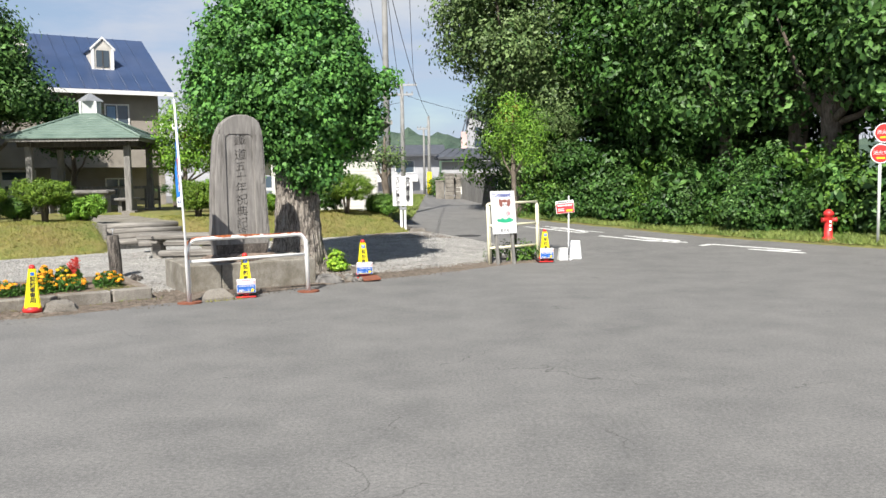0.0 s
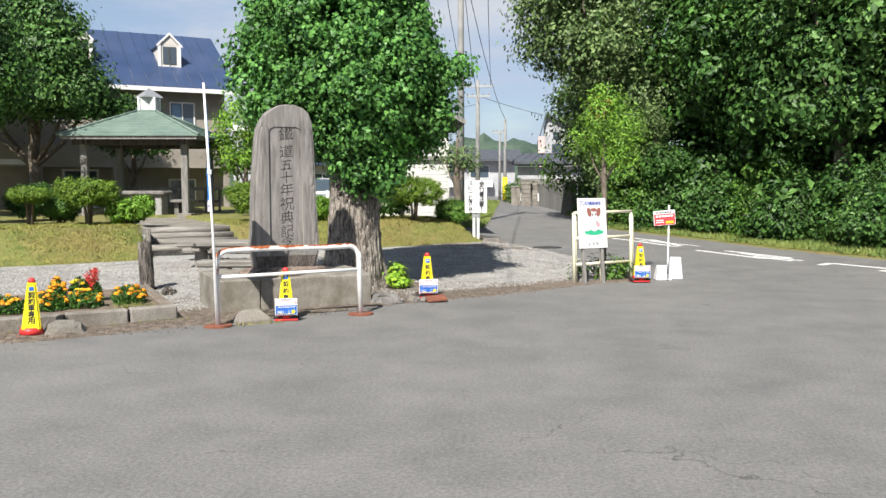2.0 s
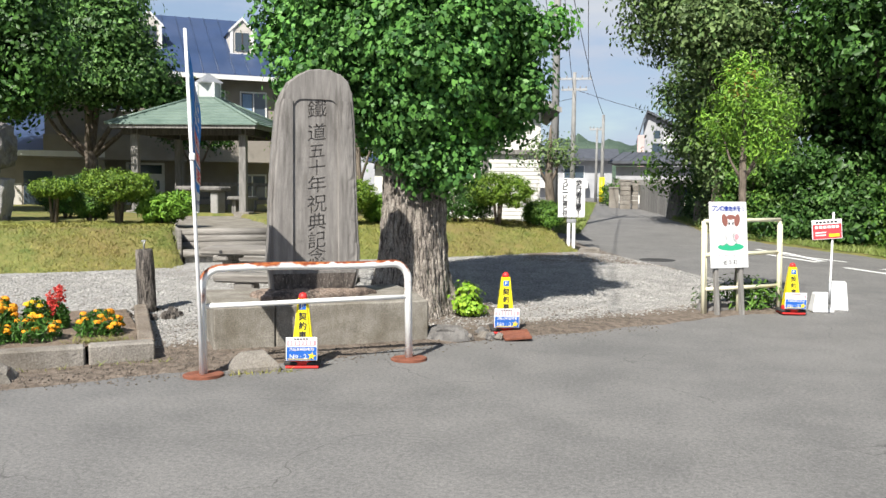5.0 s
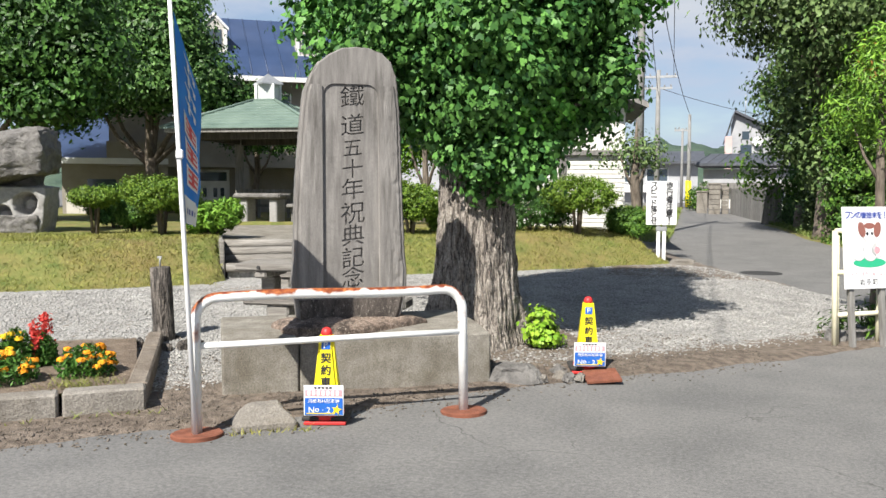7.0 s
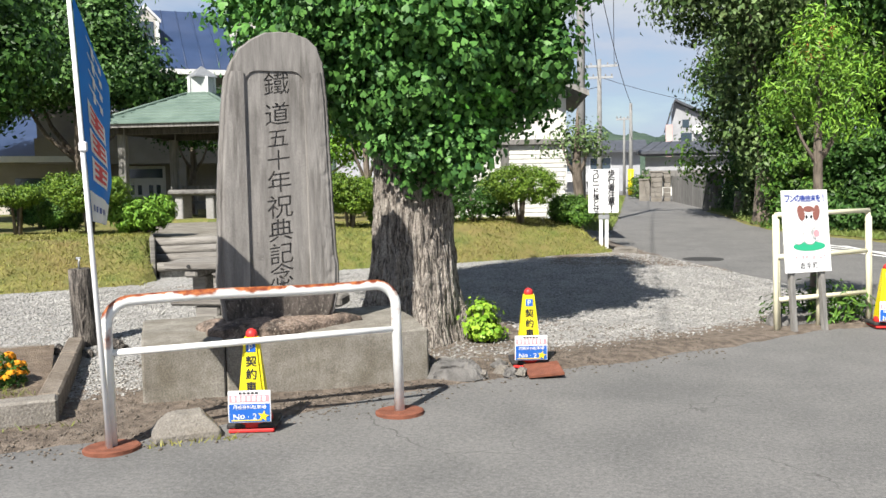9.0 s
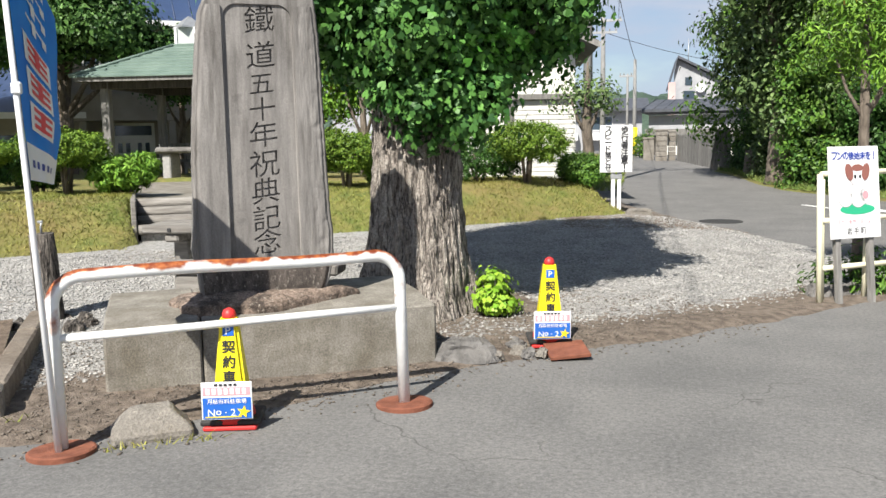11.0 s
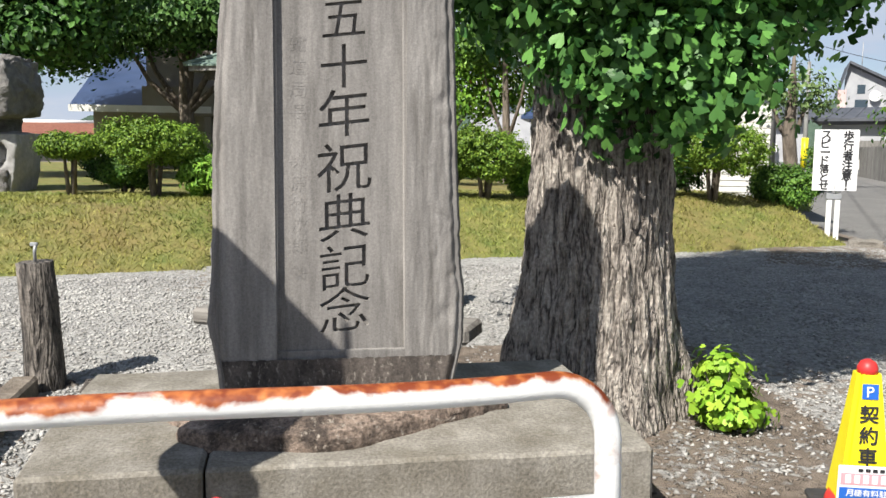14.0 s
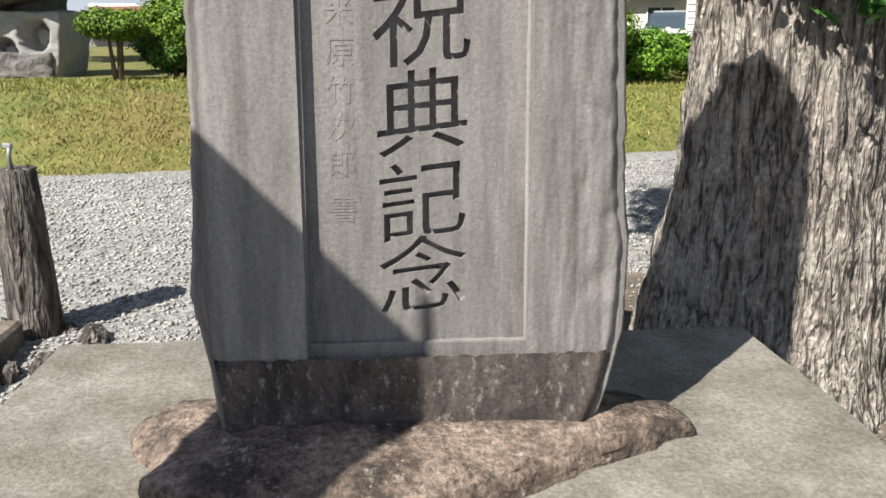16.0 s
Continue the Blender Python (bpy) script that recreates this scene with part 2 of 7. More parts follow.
def bark_material(name, furrow, mid, ridge, scale):
    """Bark with narrow dark furrows between pale ridges, drawn out along the trunk."""
    m = bpy.data.materials.new(name)
    m.use_nodes = True
    n, l = m.node_tree.nodes, m.node_tree.links
    b = n["Principled BSDF"]
    b.inputs["Roughness"].default_value = 0.9
    t, p = n.new("ShaderNodeTexCoord"), n.new("ShaderNodeMapping")
    p.inputs["Scale"].default_value = (2.6, 2.6, 0.45)
    l.new(t.outputs["Object"], p.inputs["Vector"])
    total = None
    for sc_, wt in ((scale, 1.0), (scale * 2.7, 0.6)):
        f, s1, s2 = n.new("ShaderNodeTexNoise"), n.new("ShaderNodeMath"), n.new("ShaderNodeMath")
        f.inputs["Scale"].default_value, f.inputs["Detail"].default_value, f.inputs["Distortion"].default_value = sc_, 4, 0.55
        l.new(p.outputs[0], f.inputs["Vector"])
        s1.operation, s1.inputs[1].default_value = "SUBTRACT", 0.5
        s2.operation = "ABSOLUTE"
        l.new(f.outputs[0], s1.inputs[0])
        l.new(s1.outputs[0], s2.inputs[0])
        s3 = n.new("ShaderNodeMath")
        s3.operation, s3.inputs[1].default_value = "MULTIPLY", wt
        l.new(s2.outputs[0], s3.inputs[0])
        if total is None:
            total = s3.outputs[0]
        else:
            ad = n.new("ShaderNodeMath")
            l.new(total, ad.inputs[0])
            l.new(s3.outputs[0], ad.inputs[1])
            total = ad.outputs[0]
    # colour follows the bump height: lowest parts darkest, highest palest
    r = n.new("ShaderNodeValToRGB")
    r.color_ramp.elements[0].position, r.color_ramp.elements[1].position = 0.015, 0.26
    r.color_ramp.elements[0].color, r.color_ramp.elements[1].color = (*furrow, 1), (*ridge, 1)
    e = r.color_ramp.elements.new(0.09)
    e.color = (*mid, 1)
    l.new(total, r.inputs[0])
    g, gr, mixn = n.new("ShaderNodeTexNoise"), n.new("ShaderNodeValToRGB"), n.new("ShaderNodeMix")
    g.inputs["Scale"].default_value, g.inputs["Detail"].default_value = 60, 5
    l.new(t.outputs["Object"], g.inputs["Vector"])
    gr.color_ramp.elements[0].position, gr.color_ramp.elements[1].position = 0.35, 0.65
    gr.color_ramp.elements[0].color, gr.color_ramp.elements[1].color = (0.7, 0.7, 0.7, 1), (1.25, 1.25, 1.25, 1)
    l.new(g.outputs[0], gr.inputs[0])
    mixn.data_type, mixn.blend_type = "RGBA", "MULTIPLY"
    mixn.inputs["Factor"].default_value = 1.0
    l.new(r.outputs[0], mixn.inputs[6])
    l.new(gr.outputs[0], mixn.inputs[7])
    l.new(mixn.outputs[2], b.inputs["Base Color"])
    bp = n.new("ShaderNodeBump")
    bp.inputs["Strength"].default_value, bp.inputs["Distance"].default_value = 1.0, 0.12
    l.new(total, bp.inputs["Height"])
    l.new(bp.outputs[0], b.inputs["Normal"])
    return m


M_ASPH = asphalt_material()
M_GRAVEL = two_tone("gravel", ((0.2, 0.195, 0.185), (0.42, 0.41, 0.385)), ((0.10, 0.078, 0.06), (0.21, 0.17, 0.135)), scale=26, rough=0.9, bump=0.8, bscale=45, dist=0.03)
M_PEBBLE = mat("pebble", (0.245, 0.238, 0.226), (0.40, 0.39, 0.368), 3, 0.85, island=0.24)
M_CLOD = mat("soil_crumb", (0.1, 0.083, 0.066), (0.19, 0.162, 0.135), 3, 0.9, island=0.3)
M_LAWN = mat("turf", (0.09, 0.12, 0.025), (0.2, 0.19, 0.055), 5, 0.9, 0.8, 40, stain=(0.21, 0.135, 0.06), sscale=0.9, samount=0.6)
M_GRASS = mat("grass_blade", (0.12, 0.165, 0.025), (0.26, 0.255, 0.06), 1.2, 0.6, island=0.35, stain=(0.24, 0.17, 0.06), sscale=0.9, samount=0.5)
M_VERGE = mat("verge_grass", (0.10, 0.16, 0.03), (0.2, 0.24, 0.06), 1.5, 0.6, island=0.35)
M_SOIL = mat("soil", (0.105, 0.078, 0.057), (0.2, 0.155, 0.115), 10, 0.95, 0.9, 40, stain=(0.24, 0.185, 0.135), dist=0.03, fine=(60, 0.7, 1.3))
M_STONE = mat("grey_stone", (0.145, 0.136, 0.127), (0.245, 0.231, 0.216), 24, 0.86, 0.3, 110, stretch=(1.0, 1.0, 0.10), stain=(0.085, 0.078, 0.07), sscale=13.0, samount=0.85, dist=0.008, fine=(150, 0.84, 1.14), srange=(0.52, 0.69), plain=True)
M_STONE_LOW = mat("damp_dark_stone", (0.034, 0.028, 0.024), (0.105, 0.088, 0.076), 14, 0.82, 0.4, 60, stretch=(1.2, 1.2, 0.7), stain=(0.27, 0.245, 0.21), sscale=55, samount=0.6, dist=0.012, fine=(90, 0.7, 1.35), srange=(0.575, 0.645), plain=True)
M_ROCK = mat("lichen_rock", (0.055, 0.042, 0.034), (0.25, 0.19, 0.15), 9, 0.9, 0.8, 45, stain=(0.34, 0.30, 0.25), sscale=38, samount=0.7, dist=0.02, fine=(80, 0.5, 1.5), srange=(0.58, 0.66), contrast=(0.39, 0.6))
M_CONC = mat("old_concrete", (0.165, 0.15, 0.126), (0.28, 0.262, 0.228), 5, 0.9, 0.5, 85, stain=(0.12, 0.104, 0.076), sscale=3.4, samount=0.8, dist=0.01, fine=(95, 0.7, 1.28))
M_CONC2 = mat("kerb_concrete", (0.165, 0.15, 0.13), (0.29, 0.27, 0.24), 5, 0.9, 0.6, 50, stain=(0.11, 0.092, 0.07), sscale=2.6, samount=0.7, objvar=0.12, fine=(80, 0.72, 1.25))
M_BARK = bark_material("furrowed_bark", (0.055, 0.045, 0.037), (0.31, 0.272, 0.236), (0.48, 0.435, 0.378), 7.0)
M_BARK2 = mat("grey_bark", (0.08, 0.065, 0.05), (0.2, 0.165, 0.13), 12, 0.9, 0.9, 24, stretch=(2, 2, 0.5))
M_LOG = bark_material("log_bark", (0.02, 0.017, 0.015), (0.10, 0.087, 0.075), (0.25, 0.22, 0.19), 4.5)
M_KERBD = mat("earthy_kerb", (0.115, 0.092, 0.07), (0.21, 0.175, 0.14), 9, 0.95, 0.6, 50, stain=(0.25, 0.22, 0.185), sscale=4, samount=0.5, fine=(70, 0.7, 1.3))
M_WOOD = mat("weathered_wood", (0.165, 0.153, 0.137), (0.31, 0.292, 0.265), 7, 0.85, 0.5, 30, stretch=(0.4, 4, 4), stain=(0.09, 0.08, 0.07), sscale=2, samount=0.6)
M_RUSTW = rusty("flaking_white_paint", (0.78, 0.78, 0.76), 0.40, 0.24)
M_RUSTL = rusty("chipped_white_paint", (0.78, 0.78, 0.76), 0.30, 0.05)
M_RUSTY = rusty("flaking_cream_paint", (0.72, 0.68, 0.5), 0.34, 0.0)
M_RUST = mat("rust", (0.14, 0.048, 0.027), (0.25, 0.09, 0.052), 14, 0.85, 0.4, 60, stain=(0.14, 0.05, 0.03), sscale=6)
M_WHITE = mat("white_plastic", (0.78, 0.78, 0.78), (0.7, 0.7, 0.7), 5, 0.4)
M_WPAINT = mat("road_paint", (0.72, 0.72, 0.7), (0.45, 0.45, 0.44), 18, 0.8, 0.3, 60, contrast=(0.55, 0.75))
M_YELLOW = mat("yellow_plastic", (0.82, 0.70, 0.015), (0.76, 0.63, 0.015), 6, 0.42)
M_RED = mat("red_plastic", (0.62, 0.035, 0.03), (0.5, 0.03, 0.03), 6, 0.45)
M_BLACK = mat("black_rubber", (0.025, 0.025, 0.026), (0.045, 0.044, 0.043), 20, 0.8, 0.2, 80)
M_INK = mat("black_ink", (0.02, 0.02, 0.022), None, 5, 0.6)
M_BLUE = mat("blue_print", (0.015, 0.10, 0.42), (0.02, 0.13, 0.48), 4, 0.45)
M_NAVY = mat("navy_print", (0.03, 0.06, 0.3), None, 4, 0.5)
M_PINK = mat("pink_print", (0.72, 0.30, 0.33), None, 4, 0.5)
M_REDP = mat("red_print", (0.66, 0.05, 0.06), None, 4, 0.5)
M_GREENP = mat("green_print", (0.03, 0.38, 0.2), None, 4, 0.5)
M_BROWNP = mat("brown_print", (0.25, 0.10, 0.08), None, 4, 0.5)
M_GOLD = mat("yellow_print", (0.85, 0.6, 0.02), None, 4, 0.5)
M_FLAG = mat("blue_cloth", (0.01, 0.17, 0.58), (0.015, 0.22, 0.66), 3, 0.75)
M_METAL = mat("grey_metal", (0.34, 0.35, 0.36), (0.42, 0.43, 0.44), 8, 0.5, metal=0.6)
M_POLE = mat("pole_concrete", (0.19, 0.19, 0.185), (0.26, 0.258, 0.25), 3, 0.85)
M_ROOFG = mat("green_sheet_roof", (0.095, 0.142, 0.118), (0.14, 0.195, 0.162), 3, 0.55, stain=(0.18, 0.24, 0.2), sscale=1)
M_ROOFB = mat("blue_sheet_roof", (0.025, 0.045, 0.10), (0.035, 0.06, 0.13), 1.5, 0.45, stain=(0.06, 0.08, 0.14), sscale=0.6)
M_ROOFD = mat("dark_tile_roof", (0.05, 0.055, 0.065), (0.09, 0.095, 0.11), 3, 0.6)
M_STUCCO = mat("taupe_stucco", (0.24, 0.215, 0.185), (0.29, 0.265, 0.23), 2, 0.9, 0.2, 90)
M_WALLW = mat("white_wall", (0.60, 0.59, 0.55), (0.68, 0.67, 0.63), 1.5, 0.8, 0.1, 60, stain=(0.5, 0.48, 0.43), sscale=0.7)
M_PALEWALL = mat("pale_boarding", (0.50, 0.47, 0.43), (0.58, 0.55, 0.50), 3, 0.85)
M_CURTAIN = mat("blue_curtain", (0.16, 0.27, 0.45), (0.25, 0.36, 0.52), 6, 0.8, stretch=(6, 6, 0.4))
M_FARWALL = mat("pale_grey_wall", (0.30, 0.305, 0.32), (0.37, 0.375, 0.39), 1.5, 0.85)
M_TRIM = mat("white_trim", (0.74, 0.74, 0.73), (0.66, 0.66, 0.65), 4, 0.6)
M_DARKW = mat("dark_timber", (0.045, 0.04, 0.035), (0.10, 0.09, 0.08), 9, 0.8, 0.4, 40, stretch=(3, 3, 0.4))
M_GREYW = mat("grey_timber", (0.13, 0.125, 0.115), (0.25, 0.24, 0.225), 8, 0.85, 0.4, 40, stretch=(3, 3, 0.4), objvar=0.2)
M_GLASS = mat("window_glass", (0.05, 0.07, 0.09), None, 3, 0.08, spec=0.8)
M_PALEPANE = mat("frosted_pane", (0.42, 0.45, 0.44), (0.5, 0.52, 0.5), 4, 0.3)
M_STATUE = mat("dressed_granite", (0.27, 0.265, 0.26), (0.36, 0.35, 0.34), 20, 0.8, 0.4, 60, stain=(0.2, 0.19, 0.175), sscale=2)
M_STATUE2 = mat("rough_granite", (0.12, 0.114, 0.108), (0.22, 0.21, 0.197), 9, 0.9, 1.0, 18, dist=0.05)
L_GINKGO = leafmat("ginkgo_leaf", (0.024, 0.085, 0.022), (0.13, 0.30, 0.062), 0.3, glow=0.13)
L_DARK = leafmat("dark_leaf", (0.011, 0.038, 0.008), (0.07, 0.16, 0.03), 0.5)
L_MID = leafmat("green_leaf", (0.024, 0.075, 0.012), (0.12, 0.225, 0.034), 0.5)
L_OLIVE = leafmat("olive_leaf", (0.036, 0.078, 0.02), (0.165, 0.235, 0.085), 0.45)
L_LIGHT = leafmat("yellow_green_leaf", (0.07, 0.175, 0.018), (0.20, 0.35, 0.042), 0.35)
L_BRIGHT = leafmat("shoot_leaf", (0.13, 0.28, 0.02), (0.32, 0.48, 0.05), 0.25)
L_FRESH = leafmat("fresh_leaf", (0.07, 0.24, 0.03), (0.16, 0.40, 0.06), 0.2)
L_PARK = leafmat("park_leaf", (0.018, 0.058, 0.013), (0.105, 0.205, 0.05), 0.5)
L_AUTUMN = leafmat("turning_leaf", (0.16, 0.10, 0.02), (0.30, 0.17, 0.04), 0.35)
L_HEDGE = leafmat("hedge_leaf", (0.05, 0.115, 0.012), (0.185, 0.28, 0.034), 0.3)
L_FAR = mat("far_wood", (0.04, 0.07, 0.05), (0.075, 0.11, 0.075), 0.05, 0.9, 1.0, 0.12, dist=3.0)


# ---------- builders ----------
def mesh_of(name, verts, faces, smooth=False):
    me = bpy.data.meshes.new(name)
    me.from_pydata(verts, [], faces)
    me.update()
    if smooth:
        me.polygons.foreach_set("use_smooth", [True] * len(me.polygons))
    return me


def add(name, me, material, parent=None, label="", category="", kind="", group="", m=None):
    ob = new(name, me)
    if material and not me.materials:
        for one in (material if isinstance(material, (list, tuple)) else (material,)):
            me.materials.append(one)
    if parent:
        ob.parent = parent
    if m is not None:
        ob.matrix_basis = m
    return tagged(ob, label, category, group, kind)


def thing(name, m, label, category, group=""):
    ob = new(name)
    ob.matrix_basis = m
    return tagged(ob, label, category, group)


def from_bm(name, bm, smooth=False):
    me = bpy.data.meshes.new(name)
    bm.to_mesh(me)
    bm.free()
    if smooth:
        me.polygons.foreach_set("use_smooth", [True] * len(me.polygons))
    return me


def part(name, bm, material, parent, label=""):
    return add(name, from_bm(name, bm) if isinstance(bm, bmesh.types.BMesh) else bm, material, parent, label)


def box(x0, x1, y0, y1, z0, z1, bevel=0.0, taper=1.0, m=None, segs=1):
    bm = bmesh.new()
    bmesh.ops.create_cube(bm, size=1)
    for v in bm.verts:
        k = taper if v.co.z > 0 else 1
        v.co = ((x0 + x1) / 2 + v.co.x * k * (x1 - x0), (y0 + y1) / 2 + v.co.y * k * (y1 - y0), (z0 + z1) / 2 + v.co.z * (z1 - z0))
    if bevel:
        bmesh.ops.bevel(bm, geom=bm.edges[:], offset=bevel, segments=segs, affect="EDGES", profile=0.5)
    if m is not None:
        bm.transform(m)
    return bm


def merge(*bms):
    out = bmesh.new()
    for b in bms:
        tmp = bpy.data.meshes.new("tmp")
        b.to_mesh(tmp)
        b.free()
        out.from_mesh(tmp)
        bpy.data.meshes.remove(tmp)
    return out


def tube(points, radii, sides=10, rough=0.0, rng=None, caps=True, name="tube", smooth=True):
    """A tube along points, with a radius at each."""
    pts = [Vector(p) for p in points]
    radii = radii if isinstance(radii, (list, tuple)) else [radii] * len(pts)
    vs, fs = [], []
    d = (pts[1] - pts[0]).normalized()
    a = d.cross(Vector((0, 0, 1)) if abs(d.z) < 0.9 else Vector((0, 1, 0))).normalized()
    for i, p in enumerate(pts):
        d = ((pts[min(i + 1, len(pts) - 1)] - p).normalized() + (p - pts[max(i - 1, 0)]).normalized()).normalized()
        a = (a - d * a.dot(d)).normalized()
        b = d.cross(a).normalized()
        for k in range(sides):
            w = 2 * math.pi * k / sides
            r = radii[i] * (1 + (rng.uniform(-rough, rough) if rng else 0))
            vs.append(p + (a * math.cos(w) + b * math.sin(w)) * r)
    for i in range(len(pts) - 1):
        for k in range(sides):
            k2 = (k + 1) % sides
            fs.append((i * sides + k, i * sides + k2, (i + 1) * sides + k2, (i + 1) * sides + k))
    if caps:
        fs.append(tuple(range(sides))[::-1])
        fs.append(tuple(range((len(pts) - 1) * sides, len(pts) * sides)))
    me = mesh_of(name, vs, fs, smooth)
    if caps and smooth:
        for p in list(me.polygons)[-2:]:
            p.use_smooth = False
    bm = bmesh.new()
    bm.from_mesh(me)
    bmesh.ops.recalc_face_normals(bm, faces=bm.faces[:])
    bm.to_mesh(me)
    bm.free()
    return me


def arc(c, r, a0, a1, n=8):
    return [(c[0] + r * math.cos(a0 + (a1 - a0) * i / n), c[1] + r * math.sin(a0 + (a1 - a0) * i / n)) for i in range(n + 1)]


def shape(name, loops, depth, bevel=0.0):
    """A plate in the x-z plane from outer loops and holes; its front is at y = 0 and it reaches back to y = depth."""
    cu = bpy.data.curves.new(name, "CURVE")
    cu.dimensions, cu.fill_mode = "2D", "BOTH"
    cu.extrude, cu.bevel_depth, cu.bevel_resolution = depth / 2 - bevel, bevel, 1
    for lp in loops:
        s = cu.splines.new("POLY")
        s.points.add(len(lp) - 1)
        for q, (x, y) in zip(s.points, lp):
            q.co = (x, y, 0, 1)
        s.use_cyclic_u = True
    tmp = bpy.data.objects.new("tmp", cu)
    scene.collection.objects.link(tmp)
    dg = bpy.context.evaluated_depsgraph_get()
    me = bpy.data.meshes.new_from_object(tmp.evaluated_get(dg))
    bpy.data.objects.remove(tmp)
    me.transform(Matrix.Translation((0, depth / 2, 0)) @ Matrix.Rotation(radians(90), 4, "X"))
    me.name = name
    return me


def glyph_loops(ch, size, cx, cz, thin=0.0):
    """Outlines of one character, centred at (cx, cz)."""
    cu = bpy.data.curves.new("glyph", "FONT")
    cu.body, cu.size, cu.offset = ch, 1.0, thin
    tmp = bpy.data.objects.new("glyph", cu)
    scene.collection.objects.link(tmp)
    dg = bpy.context.evaluated_depsgraph_get()
    c = tmp.evaluated_get(dg).to_curve(dg)
    loops = []
    for s in c.splines:
        pts = []
        if s.type == "BEZIER":
            bp = s.bezier_points
            for i in range(len(bp)):
                a, b = bp[i], bp[(i + 1) % len(bp)]
                pts += [(p.x, p.y) for p in geometry.interpolate_bezier(a.co, a.handle_right, b.handle_left, b.co, 4)[:-1]]
        else:
            pts = [(p.co.x, p.co.y) for p in s.points]
        if len(pts) > 2:
            loops.append(pts)
    tmp.to_curve_clear()
    bpy.data.objects.remove(tmp)
    if not loops:
        return []
    xs = [p[0] for q in loops for p in q]
    zs = [p[1] for q in loops for p in q]
    mx_, mz_ = (min(xs) + max(xs)) / 2, (min(zs) + max(zs)) / 2
    k = size / max(0.75, max(max(xs) - min(xs), max(zs) - min(zs)))
    return [[(cx + (x - mx_) * k, cz + (z - mz_) * k) for x, z in q] for q in loops]


def writing(name, text, size, cx, cz, material, parent, y=-0.002, vertical=False, step=None, label="", bold=0.014, heavy=0.0):
    """Flat writing on the front (y = 0) of a plate in the x-z plane."""
    step = step or size * 1.08
    loops, k = [], len(text)
    for i, ch in enumerate(text):
        off = (i - (k - 1) / 2) * step
        loops += glyph_loops(ch, size, cx + (0 if vertical else off), cz - (off if vertical else 0), bold)
    if heavy:
        whole_ = bmesh.new()
        for k_, (dx, dz) in enumerate(((0, 0), (heavy, 0), (-heavy, 0), (0, heavy), (0, -heavy))):
            one = shape(name, [[(px + dx, pz + dz) for px, pz in lp_] for lp_ in loops], 0.0012)
            one.transform(Matrix.Translation((0, y - 0.0003 * k_, 0)))
            whole_.from_mesh(one)
            bpy.data.meshes.remove(one)
        return add(name, from_bm(name, whole_), material, parent, label)
    me = shape(name, loops, 0.0016)
    me.transform(Matrix.Translation((0, y, 0)))
    return add(name, me, material, parent, label)


def plate(name, x0, x1, z0, z1, y, material, parent, depth=0.0014, label="", bevel=0.0):
    return part(name, box(x0, x1, y, y + depth, z0, z1, bevel), material, parent, label)


def leaf_mesh(name, pos, nrm, size, rng, kind="kite", fold=0.25):
    """Many small leaves in one mesh: at pos, facing nrm, of size each."""
    n = len(pos)
    nrm = nrm / (np.linalg.norm(nrm, axis=1, keepdims=True) + 1e-9)
    r = rng.normal(size=(n, 3))
    r[:, 2] -= 0.6
    a = r - (r * nrm).sum(1, keepdims=True) * nrm
    a /= np.linalg.norm(a, axis=1, keepdims=True) + 1e-9
    b = np.cross(nrm, a)
    s = size[:, None]
    if kind == "fan":
        loc = [(-0.5, 0, 0), (-0.02, -0.41, 0.1), (0.27, -0.43, 0.35), (0.46, -0.17, 0.75), (0.2, 0.0, 0.1), (0.46, 0.17, 0.75), (0.27, 0.43, 0.35), (-0.02, 0.41, 0.1)]
        tris = [(0, 1, 2), (0, 2, 3), (0, 3, 4), (0, 4, 5), (0, 5, 6), (0, 6, 7)]
    elif kind == "kite":
        loc = [(-0.5, 0, 0), (-0.05, -0.3, 1), (0.5, 0, 0), (-0.05, 0.3, 1)]
        tris = [(0, 1, 2), (0, 2, 3)]
    elif kind == "strip":
        loc = [(-0.5, 0, 0), (0.0, -0.14, 0.6), (0.5, 0, -0.4), (0.0, 0.14, 0.6)]
        tris = [(0, 1, 2), (0, 2, 3)]
    k = len(loc)
    v = np.empty((n, k, 3))
    for i, (x, y, z) in enumerate(loc):
        v[:, i] = pos + s * (a * x + b * y + nrm * (z * fold * 0.5))
    t = (np.arange(n)[:, None, None] * k + np.array(tris)[None]).reshape(-1)
    return tri_mesh(name, v.reshape(-1, 3), t)


def tri_mesh(name, v, t):
    me = bpy.data.meshes.new(name)
    nt = len(t) // 3
    me.vertices.add(len(v))
    me.vertices.foreach_set("co", np.ascontiguousarray(v, dtype=np.float32).ravel())
    me.loops.add(nt * 3)
    me.loops.foreach_set("vertex_index", np.ascontiguousarray(t, dtype=np.int32))
    me.polygons.add(nt)
    me.polygons.foreach_set("loop_start", np.arange(0, nt * 3, 3, dtype=np.int32))
    me.update(calc_edges=True)
    return me


